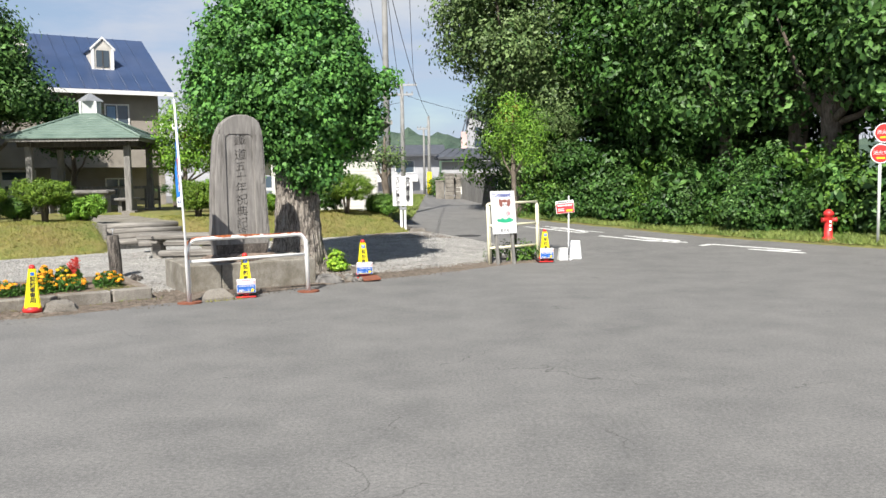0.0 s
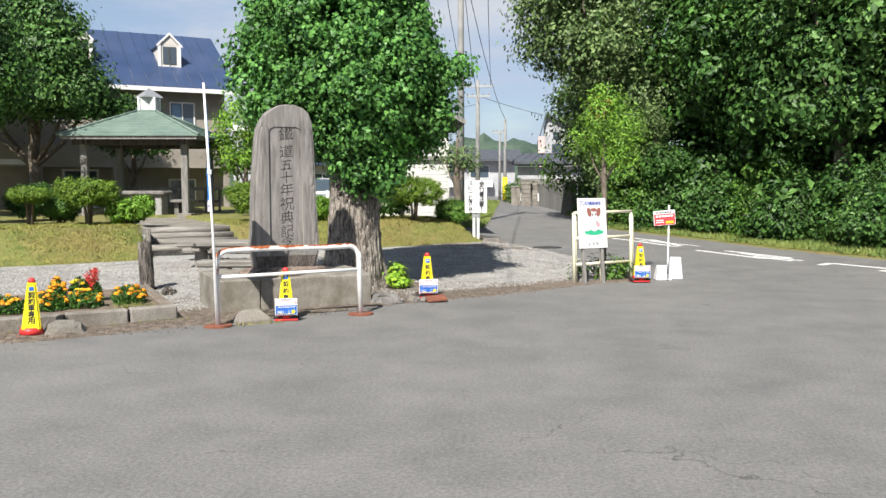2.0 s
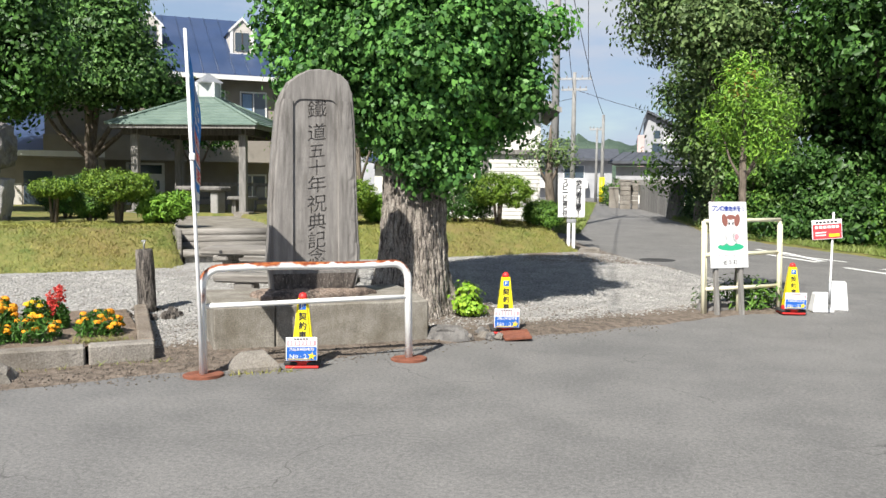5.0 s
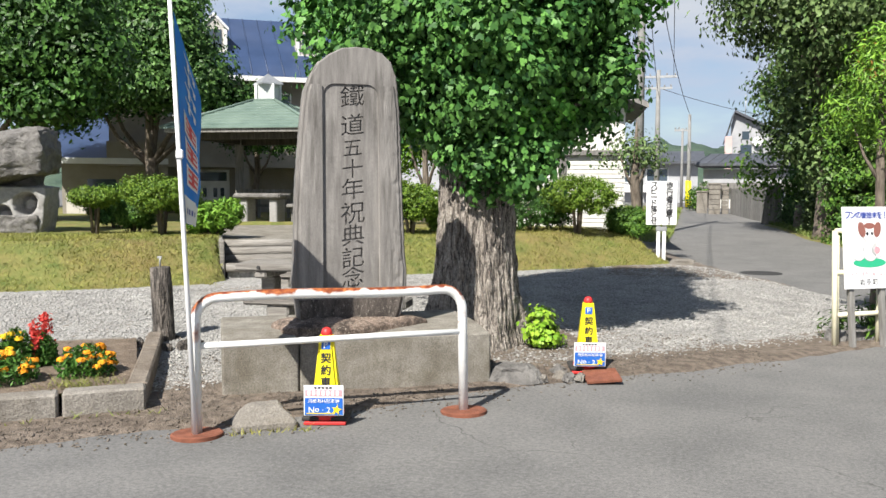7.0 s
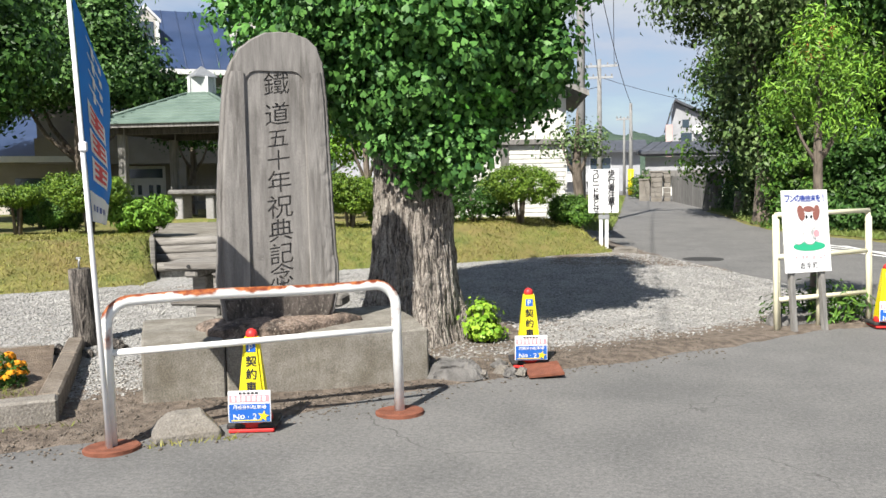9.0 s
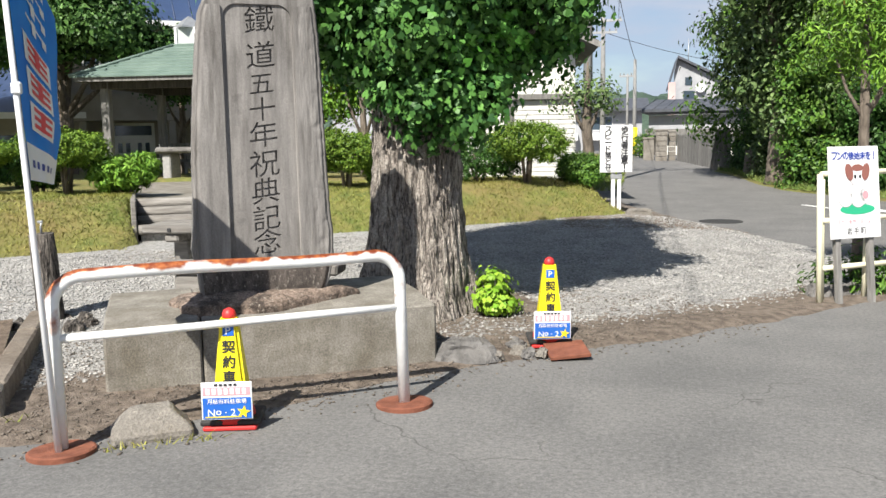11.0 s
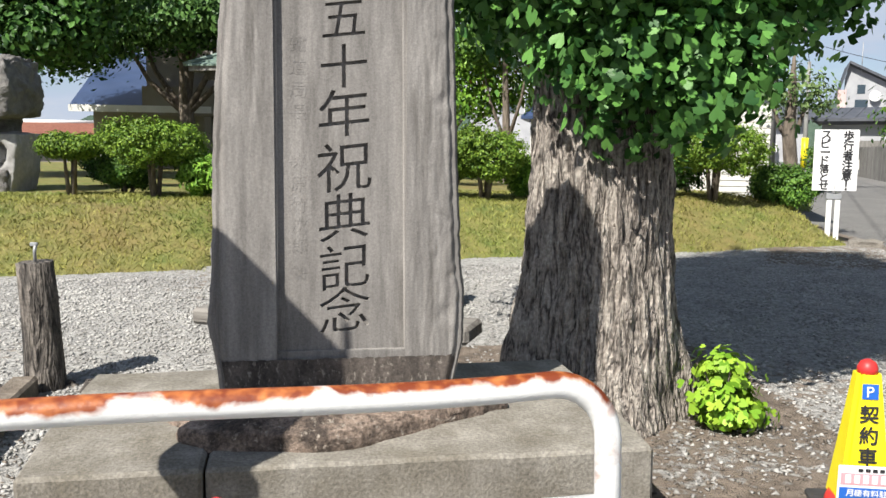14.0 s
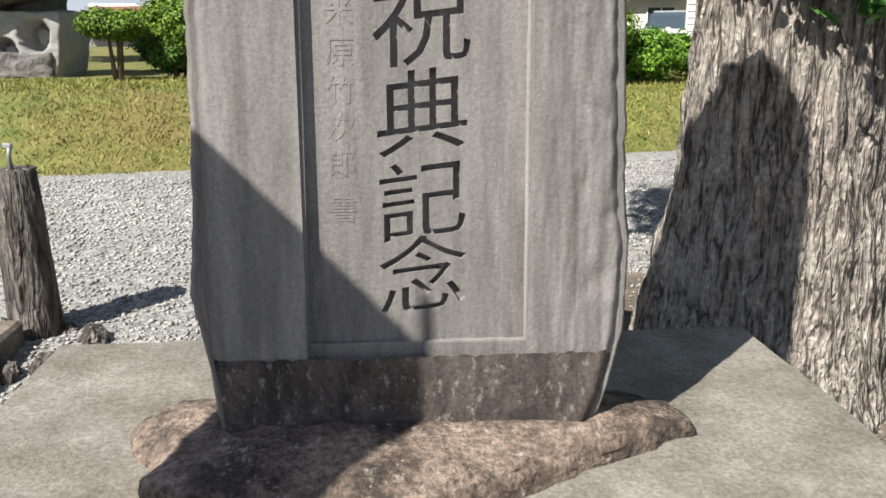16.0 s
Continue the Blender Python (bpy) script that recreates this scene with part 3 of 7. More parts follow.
def crown_points(rng, blobs, clumps, per, spread, inner=0.25, jit=0.1):
    """Leaves in clumps on the shells of several ellipsoids. blobs: (x, y, z, rx, ry, rz)."""
    w = np.array([b[3] * b[4] + b[4] * b[5] + b[3] * b[5] for b in blobs])
    pick = rng.choice(len(blobs), clumps, p=w / w.sum())
    d = rng.normal(size=(clumps, 3))
    d /= np.linalg.norm(d, axis=1, keepdims=True)
    rad = 1 - inner * rng.random(clumps) ** 1.5 + jit * rng.normal(size=clumps)
    bl = np.array(blobs)[pick]
    c = bl[:, :3] + d * bl[:, 3:] * rad[:, None]
    out = d / bl[:, 3:]
    out /= np.linalg.norm(out, axis=1, keepdims=True)
    off = rng.normal(size=(clumps, per, 3)) * spread
    off[:, :, 2] *= 0.75
    pos = (c[:, None, :] + off).reshape(-1, 3)
    nrm = out[:, None, :] * 0.5 + off / spread * 0.75 + rng.normal(size=(clumps, per, 3)) * 0.4 + np.array([0, 0, 0.4])
    return pos, nrm.reshape(-1, 3)


def foliage(name, rng, blobs, clumps, per, spread, size, material, parent, kind="kite", label="", inner=0.25, floor=None, jit=0.1):
    pos, nrm = crown_points(rng, blobs, clumps, per, spread, inner, jit)
    if floor is not None:
        keep = pos[:, 2] > floor
        pos, nrm = pos[keep], nrm[keep]
    sz = size * rng.uniform(0.65, 1.3, len(pos))
    return add(name, leaf_mesh(name, pos, nrm, sz, rng, kind), material, parent, label)


def tree(name, x, y, z, height, trunk_r, blobs, material, rng, label, clumps=260, per=45, spread=0.3, size=0.14, bark=None, fork=None, kind="kite", group="", extra=None, inner=0.25):
    """A tapered trunk with limbs into each blob of the crown (blobs are relative to the foot)."""
    t = thing(name, pose(x, y, z), label, "tree", group)
    fork = fork or height * 0.35
    top = blobs[0]
    pts = [(0, 0, -0.15), (0, 0, 0.1), (rng.uniform(-.05, .05), rng.uniform(-.05, .05), fork * 0.5), (rng.uniform(-.1, .1), rng.uniform(-.1, .1), fork),
           (top[0] * 0.6, top[1] * 0.6, (fork + height) / 2), (top[0], top[1], height * 0.92)]
    me = tube(pts, [trunk_r * 1.5, trunk_r * 1.15, trunk_r, trunk_r * 0.9, trunk_r * 0.55, trunk_r * 0.12], 12, 0.06, random.Random(3))
    add("trunk", me, bark or M_BARK2, t)
    for b in blobs[:7]:
        s = Vector(pts[3]) * 0.9
        e = Vector(b[:3])
        mid = s.lerp(e, 0.55) + Vector((0, 0, -0.12 * (e - s).length))
        add("limb", tube([s, mid, e, e + (e - mid) * 0.4], [trunk_r * 0.5, trunk_r * 0.32, trunk_r * 0.16, trunk_r * 0.05], 7), bark or M_BARK2, t)
    foliage("crown", rng, blobs, clumps, per, spread, size, material, t, kind, inner=inner)
    if extra:
        foliage("turning_leaves", rng, *extra[:5], extra[5], t, kind)
    return t


def heightfield(name, u0, u1, v0, v1, step, fn, to_world, attr=None):
    nu, nv = int((u1 - u0) / step) + 1, int((v1 - v0) / step) + 1
    vs, at = [], []
    for j in range(nv):
        for i in range(nu):
            x, y = to_world(u0 + i * step, v0 + j * step)
            vs.append((x, y, fn(x, y)))
            if attr:
                at.append(attr(x, y))
    fs = [(j * nu + i, j * nu + i + 1, (j + 1) * nu + i + 1, (j + 1) * nu + i) for j in range(nv - 1) for i in range(nu - 1)]
    me = mesh_of(name, vs, fs, True)
    if attr:
        a = me.attributes.new("dirt", "FLOAT", "POINT")
        a.data.foreach_set("value", at)
    return me


def pebbles(name, rng, spots, size, material, parent=None, flat=0.6, label="", category="", kind="stuff"):
    """Small angular stones at spots (x, y, z)."""
    n = len(spots)
    base = np.array([(1, 0, 0), (-0.5, 0.85, 0), (-0.5, -0.85, 0), (0.1, 0.1, 0.9), (0.1, -0.2, -0.7)])
    tr = np.array([(0, 1, 3), (1, 2, 3), (2, 0, 3), (1, 0, 4), (2, 1, 4), (0, 2, 4)])
    a = rng.uniform(0, 6.283, n)
    s = size * rng.uniform(0.5, 1.5, n)
    jit = base[None] + rng.normal(size=(n, 5, 3)) * 0.22
    x = jit[:, :, 0] * np.cos(a)[:, None] - jit[:, :, 1] * np.sin(a)[:, None]
    y = jit[:, :, 0] * np.sin(a)[:, None] + jit[:, :, 1] * np.cos(a)[:, None]
    v = np.stack([x, y, jit[:, :, 2] * flat], 2) * s[:, None, None] + np.array(spots)[:, None, :]
    t = (np.arange(n)[:, None, None] * 5 + tr[None]).reshape(-1)
    return add(name, tri_mesh(name, v.reshape(-1, 3), t), material, parent, label, category, kind)


def blades(name, rng, spots, h, material, lean=0.5, width=0.006, label="", category="grass"):
    n = len(spots)
    s = np.array(spots)
    d = rng.normal(size=(n, 2)) * lean
    hh = h * rng.uniform(0.5, 1.4, n)
    a = rng.uniform(0, 6.283, n)
    w = np.stack([np.cos(a), np.sin(a), np.zeros(n)], 1) * width
    v = np.stack([s - w, s + w, s + np.stack([d[:, 0] * hh, d[:, 1] * hh, hh], 1)], 1)
    return add(name, tri_mesh(name, v.reshape(-1, 3), np.arange(n * 3)), material, None, label, category, "stuff")


def smooth01(x):
    x = max(0.0, min(1.0, x))
    return x * x * (3 - 2 * x)


# ---------- ground ----------
A = radians(31.0)
ORG, UX, VX = Vector((-2.6, 11.70, 0)), Vector((math.cos(A), math.sin(A), 0)), Vector((-math.sin(A), math.cos(A), 0))
YAW = 31.0


def loc(u, v, z=0.0):
    p = ORG + UX * u + VX * v
    return Vector((p.x, p.y, z))


def road_z(x, y):
    return 0.016 * max(0.0, min(y - 15.0, 33.0)) * max(0.0, min(1.0, (6.0 - x) / 4.0))


def poly_dist(x, y, pts):
    """Distance to a closed outline, positive inside."""
    best, inside = 1e9, False
    for i in range(len(pts)):
        (ax, ay), (bx, by) = pts[i], pts[(i + 1) % len(pts)]
        dx, dy = bx - ax, by - ay
        t = max(0.0, min(1.0, ((x - ax) * dx + (y - ay) * dy) / (dx * dx + dy * dy)))
        best = min(best, math.hypot(x - ax - t * dx, y - ay - t * dy))
        if (ay > y) != (by > y) and x < (bx - ax) * (y - ay) / (by - ay) + ax:
            inside = not inside
    return best if inside else -best


LOT = [(-16, 1.5), (-4.0, 9.85), (-3.2, 10.45), (-2.2, 11.35), (-1.7, 12.0), (-0.8, 12.75), (0.75, 14.1), (1.9, 15.1), (2.0, 15.9), (1.25, 18.6), (0.2, 21.0), (-0.85, 25.0), (-1.2, 30), (-22, 30)]
LB, LD, LN = Vector((-5.9, 15.44)), Vector((0.793, 0.609)), Vector((-0.609, 0.793))   # lawn's front edge


def wob(x, y, s, k=1.0):
    return noise.noise(Vector((x * s, y * s, 3.1))) * k


def lot_z(x, y):
    d = poly_dist(x, y, LOT) + wob(x, y, 1.3, 0.14) + wob(x, y, 5, 0.05)
    v = (Vector((x, y, 0)) - ORG).dot(VX)
    rise = 0.17 * smooth01((v - 0.6) / 4.2)
    return road_z(x, y) * 0.6 + rise * smooth01(d / 1.2) + 0.035 * max(-1.5, min(1.0, d / 0.18)) + wob(x, y, 7, 0.008) + wob(x, y, 1.1, 0.015) - 0.012


def lot_dirt(x, y):
    v = (Vector((x, y, 0)) - ORG).dot(VX)
    u = (Vector((x, y, 0)) - ORG).dot(UX)
    d = 0.95 - 0.75 * smooth01((v + 0.15 - 0.12 * u) / 1.1)
    if 0.6 < u < 2.2 and -0.5 < v < 2.6:
        d = max(d, 0.62)
    if x > -1.6 and y > 18.2:
        d = max(d, 0.5)
    return d + wob(x, y, 0.8, 0.3)


def lawn_sw(x, y):
    p = Vector((x, y)) - LB
    return p.dot(LN), p.dot(LD)


def lawn_z(x, y):
    s, w = lawn_sw(x, y)
    lx, ly = (x + 6.38) * 0.848 + (y - 16.38) * 0.53, (y - 16.38) * 0.848 - (x + 6.38) * 0.53
    if -0.06 < lx < 1.62 and -1.5 < ly < 6.3:   # cut for the log steps
        return 0.02 if ly < 1.3 else 0.5
    end = smooth01((7.15 - w + wob(x, y, 1.2, 0.15)) / 0.45)
    b = lot_z(x, y) if s < 1 and w < 9 else 0.15
    top = 0.12 + 0.58 * smooth01((s + wob(x, y, 0.7, 0.12)) / 1.9)
    return (b - 0.05) * (1 - end) + end * top - 0.09 * smooth01(-s / 0.15 + wob(x, y, 4, 0.5)) + wob(x, y, 2.2, 0.02) + wob(x, y, 9, 0.006)


ks = [-1500, -300, -80, -30, -12, -4, 0, 4, 8, 12] + list(range(15, 49)) + [54, 60, 90, 200, 600, 1800]
kx = [-1800, -500, -120, -40, -20, -12, -6, -2, 2, 2.5, 3, 3.5, 4, 4.5, 5, 5.5, 6, 10, 16, 30, 60, 150, 500, 1800]
gv = [(x, y, road_z(x, y)) for y in ks for x in kx]
gf = [(j * len(kx) + i, j * len(kx) + i + 1, (j + 1) * len(kx) + i + 1, (j + 1) * len(kx) + i) for j in range(len(ks) - 1) for i in range(len(kx) - 1)]
add("ground", mesh_of("ground", gv, gf), M_ASPH, label="worn grey asphalt of the forecourt and lane", category="ground", kind="structure")
add("gravel_lot", heightfield("gravel_lot", -13, 8.5, -2.2, 15, 0.11, lot_z, lambda u, v: tuple(loc(u, v)[:2]), lot_dirt), M_GRAVEL,
    label="pale gravel and bare earth beside the asphalt", category="gravel ground", kind="structure")
add("lawn", heightfield("lawn", -16, 7.7, -0.35, 24, 0.14, lawn_z, lambda w, s: tuple((LB + LD * w + LN * s)[:]), None), M_LAWN,
    label="dry grassy bank rising from the gravel", category="lawn", kind="structure")

rg = np.random.default_rng(5)
spots = []
while len(spots) < 52000:
    u, v = rg.uniform(-4.5, 6.5), rg.uniform(-0.3, 6.5)
    p = loc(u, v)
    if poly_dist(p.x, p.y, LOT) < 0.05 or lawn_sw(p.x, p.y)[0] > 0.1 or (-0.95 < u < 0.95 and 0 < v < 1.0):
        continue
    if rg.random() < lot_dirt(p.x, p.y) * 1.45 - 0.05:
        continue
    spots.append((p.x, p.y, lot_z(p.x, p.y) + 0.003))
pebbles("gravel", rg, spots, 0.0125, M_PEBBLE, label="loose pale grey crushed stones", category="gravel")
spots = []
while len(spots) < 7000:
    u, v = rg.uniform(-4.0, 3.5), rg.uniform(-1.0, 1.4)
    p = loc(u, v)
    if poly_dist(p.x, p.y, LOT) < -0.02 - 0.3 * rg.random() ** 3 or (-0.95 < u < 0.95 and 0 < v < 1.0):
        continue
    spots.append((p.x, p.y, max(0.0, lot_z(p.x, p.y)) + 0.003))
pebbles("soil_crumbs", rg, spots, 0.0095, M_CLOD, label="crumbs of earth and grit at the edge", category="soil")
spots = []
while len(spots) < 70000:
    w, s = rg.uniform(-7, 6.9), rg.uniform(-0.1, 3.6)
    q = LB + LD * w + LN * s
    if noise.noise(Vector((q.x * 1.1, q.y * 1.1, 0))) + rg.uniform(-0.6, 0.6) < -0.35:
        continue
    spots.append((q.x, q.y, lawn_z(q.x, q.y)))
blades("lawn_grass", rg, spots, 0.035, M_GRASS, 0.8, 0.006, "short dry mown grass on the bank")

# verge along the wood
VERGE = [(2.2, 46.0), (1.85, 34.5), (2.55, 27.2), (4.7, 24.0), (6.6, 19.9), (8.5, 16.6), (12.5, 10.0)]


def verge_at(f):
    f = max(0.0, min(len(VERGE) - 1.001, f))
    i = int(f)
    a, b = Vector(VERGE[i]), Vector(VERGE[i + 1])
    d = (b - a).normalized()
    return a.lerp(b, f - i), Vector((-d.y, d.x))


vs, fs = [], []
for i in range(121):
    p, nn = verge_at(i / 20)
    for j, (o, h) in enumerate(((0.25, -0.03), (0.0, 0.03), (-0.35, 0.07), (-0.9, 0.12), (-3, 0.25), (-14, 0.6))):
        oo = -o + wob(p.x, p.y, 1.5, 0.12)
        q = p + nn * oo
        vs.append((q.x, q.y, road_z(q.x, q.y) + h + wob(q.x, q.y, 3, 0.02)))
for i in range(120):
    for j in range(5):
        fs.append((i * 6 + j, i * 6 + j + 1, (i + 1) * 6 + j + 1, (i + 1) * 6 + j))
add("verge", mesh_of("verge", vs, fs, True), M_LAWN, label="grassy verge along the wood", category="verge", kind="structure")
spots = []
for _ in range(26000):
    p, nn = verge_at(rg.uniform(0.3, 5.6))
    o = rg.uniform(-0.05, 1.1)
    q = p + nn * (o + wob(p.x, p.y, 1.5, 0.12))
    spots.append((q.x, q.y, road_z(q.x, q.y) + 0.05 + 0.07 * o))
blades("verge_tufts", rg, spots, 0.09, M_VERGE, 0.6, 0.012, "rough green grass along the verge")

vs, fs = [], []
for i in range(33):
    y_ = 29.0 + 0.65 * i
    e_ = -0.95 + wob(1.0, y_, 0.9, 0.14)
    for o, h in ((0.05, -0.03), (-0.05, 0.03), (-0.5, 0.07), (-1.6, 0.1), (-9.0, 0.12)):
        vs.append((e_ + o, y_, road_z(e_ + o, y_) + h + wob(e_ + o, y_, 2.0, 0.02)))
for i in range(32):
    for j in range(4):
        fs.append((i * 5 + j, (i + 1) * 5 + j, (i + 1) * 5 + j + 1, i * 5 + j + 1))
add("lane_verge", mesh_of("lane_verge", vs, fs, True), M_LAWN, label="grassy strip beside the lane", category="verge", kind="structure")
spots = []
for _ in range(9000):
    y_, o = rg.uniform(26.0, 46.0), rg.uniform(0.0, 1.3)
    x_ = -0.95 - o
    spots.append((x_, y_, road_z(x_, y_) + 0.05))
blades("lane_tufts", rg, spots, 0.11, M_VERGE, 0.6, 0.012, "rough green grass beside the lane")

# road marking: three painted characters
def marking(i, x0, y0, x1, y1, strokes, wide):
    t = thing("road_marking", pose(0, 0, 0), "worn white letter painted on the asphalt", "road marking", "letters painted on the lane")
    a, b = Vector((x0, y0)), Vector((x1, y1))
    d = (b - a)
    nn = Vector((-d.y, d.x)).normalized()
    for s0, o0, s1, o1, w in strokes:
        p, q = a + d * s0 + nn * o0 * wide, a + d * s1 + nn * o1 * wide
        e = (q - p).normalized()
        f = Vector((-e.y, e.x)) * w / 2
        c = [p + f, p - f, q - f, q + f]
        me = mesh_of("stroke", [(k.x, k.y, road_z(k.x, k.y) + 0.005) for k in c], [(0, 1, 2, 3)])
        add("stroke", me, M_WPAINT, t)


marking(0, 2.58, 23.6, 3.82, 21.55, [(0, -0.5, 1, -0.5, 0.14), (0.25, 0.5, 0.95, -0.2, 0.14), (0.3, -0.1, 1.0, 0.35, 0.12), (0, 0.3, 0.4, 0.3, 0.12)], 0.8)
marking(1, 4.08, 20.7, 5.28, 18.55, [(0, -0.5, 0.75, -0.5, 0.14), (0.75, -0.5, 0.8, 0.3, 0.16), (0.1, 0.2, 0.8, 0.3, 0.14), (0.35, 0.0, 1.0, 0.0, 0.12), (0.6, -0.3, 1.0, -0.3, 0.12)], 0.8)
marking(2, 5.45, 17.95, 6.8, 15.9, [(0, 0.3, 0.85, 0.3, 0.15), (0.0, 0.3, 0.05, -0.3, 0.14), (0.5, -0.2, 1.0, -0.2, 0.15), (0.85, 0.3, 0.6, -0.2, 0.13)], 0.8)
# manhole cover in the lane
mh = thing("manhole_cover", pose(0.6, 20.6, road_z(0.6, 20.6) + 0.002), "dark iron manhole cover set in the lane", "manhole cover")
bm = bmesh.new()
bmesh.ops.create_cone(bm, cap_ends=True, segments=32, radius1=0.32, radius2=0.31, depth=0.012)
part("lid", bm, M_BLACK, mh)

# ---------- stone monument on its pedestal ----------
ped = thing("concrete_pedestal", pose(*loc(0, 0), 0, 0, YAW), "weathered pale concrete pedestal carrying the stone monument", "pedestal")
for nm, x0, x1 in (("short_block", -0.93, -0.428), ("long_block", -0.42, 0.925)):
    bm = box(x0, x1, 0, 1.0, -0.06, 0.375, 0.012)
    bmesh.ops.subdivide_edges(bm, edges=[e for e in bm.edges if e.calc_length() > 0.3], cuts=8, use_grid_fill=True)
    for v in bm.verts:
        v.co += Vector((0, 1, 0)) * noise.noise(v.co * 4) * 0.007 + Vector((0, 0, noise.noise(v.co * 3) * 0.006))
        if v.co.z > 0.3:
            v.co.z += 0.03 * smooth01(v.co.y / 0.4)
    part(nm, bm, M_CONC, ped)

rock = tagged(add("footing_stone", mesh_of("footing_stone", [], []), None), "rough reddish-brown natural stone bedding the monument", "boulder")
bm = bmesh.new()
bmesh.ops.create_icosphere(bm, subdivisions=5, radius=1)
for v in bm.verts:
    c = v.co.copy()
    a2 = math.atan2(c.y, c.x)
    rr = 1 + 0.05 * math.sin(3 * a2 + 1) + 0.035 * math.sin(7 * a2) + 0.02 * math.sin(12 * a2 + 2)
    v.co = Vector((math.copysign(abs(c.x) ** 0.85, c.x) * 0.545 * rr, math.copysign(abs(c.y) ** 0.8, c.y) * 0.25 * rr, math.copysign(abs(c.z) ** 0.5, c.z) * 0.075))
    if v.co.y < 0:
        v.co.y += 0.30 * max(0.0, v.co.x - 0.02) * min(1.0, -v.co.y / 0.2)
    v.co.z += 0.016 * noise.noise(Vector((v.co.x * 5, v.co.y * 5, 1))) + 0.007 * noise.noise(Vector((v.co.x * 17, v.co.y * 17, 5)))
    v.co += c * abs(noise.noise(c * 9)) * 0.018
me = from_bm("footing_stone", bm, True)
rock.data = me
me.materials.append(M_ROCK)
rock.matrix_basis = pose(*loc(-0.035, 0.355, 0.395), 0, 0, YAW)

SLAB_Z0, SLAB_V = 0.46, 0.33
mon = thing("stone_monument", pose(*loc(0, SLAB_V, 0), 0, 0, YAW), "tall grey stone monument with a carved commemorative inscription", "monument")


def slab_outline(grow=0.0):
    """The slab's outline, uneven, from the foot up the right side, over the rounded top and down the left."""
    rt = [(0.325, 0.46), (0.35, 0.53), (0.372, 0.64), (0.376, 0.8), (0.362, 0.92), (0.353, 1.1), (0.347, 1.3), (0.338, 1.52), (0.33, 1.75), (0.322, 1.95), (0.312, 2.08), (0.298, 2.19), (0.265, 2.29), (0.2, 2.35), (0.1, 2.378), (0.02, 2.383)]
    lf = [(-0.08, 2.37), (-0.16, 2.33), (-0.22, 2.28), (-0.29, 2.18), (-0.33, 2.07), (-0.355, 1.85), (-0.375, 1.62), (-0.388, 1.45), (-0.398, 1.25), (-0.402, 1.05), (-0.412, 0.85), (-0.424, 0.72), (-0.41, 0.64), (-0.395, 0.55), (-0.39, 0.46)]
    pts = rt + lf
    out = []
    for i in range(len(pts) - 1):
        (x0, z0), (x1, z1) = pts[i], pts[i + 1]
        k = max(1, int(math.hypot(x1 - x0, z1 - z0) / 0.02))
        for j in range(k):
            x, z = x0 + (x1 - x0) * j / k, z0 + (z1 - z0) * j / k
            n1 = noise.noise(Vector((x * 14, z * 14, 0))) * 0.008 + noise.noise(Vector((x * 45, z * 45, 2))) * 0.004
            out.append((x * (1 + grow) + math.copysign(n1, x), z + (n1 if z > 2.2 else 0)))
    out.append(pts[-1])
    return out


PL, PR, PB, PT = -0.224, 0.190, 0.625, 2.135
panel = [(PL, PB), (PR, PB), (PR - 0.012, PT - 0.09)] + arc((PR - 0.092, PT - 0.085), 0.08, 0, math.pi / 2, 6) + arc((PL + 0.09, PT - 0.085), 0.08, math.pi / 2, math.pi, 6)
fr_ = shape("border", [slab_outline(), panel], 0.04, 0.004)
fr_.transform(Matrix.Translation((0, 0.006, 0)))
part("border", fr_, M_STONE, mon)
bk = shape("body", [slab_outline(0.012)], 0.15, 0.012)
bk.transform(Matrix.Translation((0, 0.036, 0)))
part("body", bk, M_STONE, mon)
glyphs = []
for ch, zz, sz in (("鐵", 2.03, 0.17), ("道", 1.83, 0.165), ("五", 1.665, 0.135), ("十", 1.52, 0.15), ("年", 1.375, 0.165), ("祝", 1.205, 0.175), ("典", 1.045, 0.165), ("記", 0.885, 0.16), ("念", 0.745, 0.165)):
    for lp_ in glyph_loops(ch, sz * 0.93, 0.0, 0.0, -0.010):
        glyphs.append([(-0.006 + x_ * 1.06, zz + 0.016 + z_ * 0.97 + 0.13 * x_) for x_, z_ in lp_])
small = []
for ch, zz in (("鐵", 1.60), ("道", 1.53), ("局", 1.46), ("長", 1.39), ("米", 1.235), ("原", 1.165), ("竹", 1.10), ("次", 1.035), ("郎", 0.97), ("書", 0.885)):
    small += glyph_loops(ch, 0.05, -0.150, zz, -0.004)
inset = [(PL - 0.004, PB - 0.004), (PR + 0.004, PB - 0.004), (PR + 0.004, PT + 0.004), (PL - 0.004, PT + 0.004)]
pp = shape("inscription_panel", [inset] + glyphs, 0.018)
pp.transform(Matrix.Translation((0, 0.018, 0)))
part("inscription_panel", pp, M_STONE, mon, "recessed panel with deeply cut characters")
pq = shape("lettering", small, 0.0016)
pq.transform(Matrix.Translation((0, 0.0171, 0)))
tagged(part("signature", pq, M_STONE, mon, "small shallow column of characters"), kind="stuff")


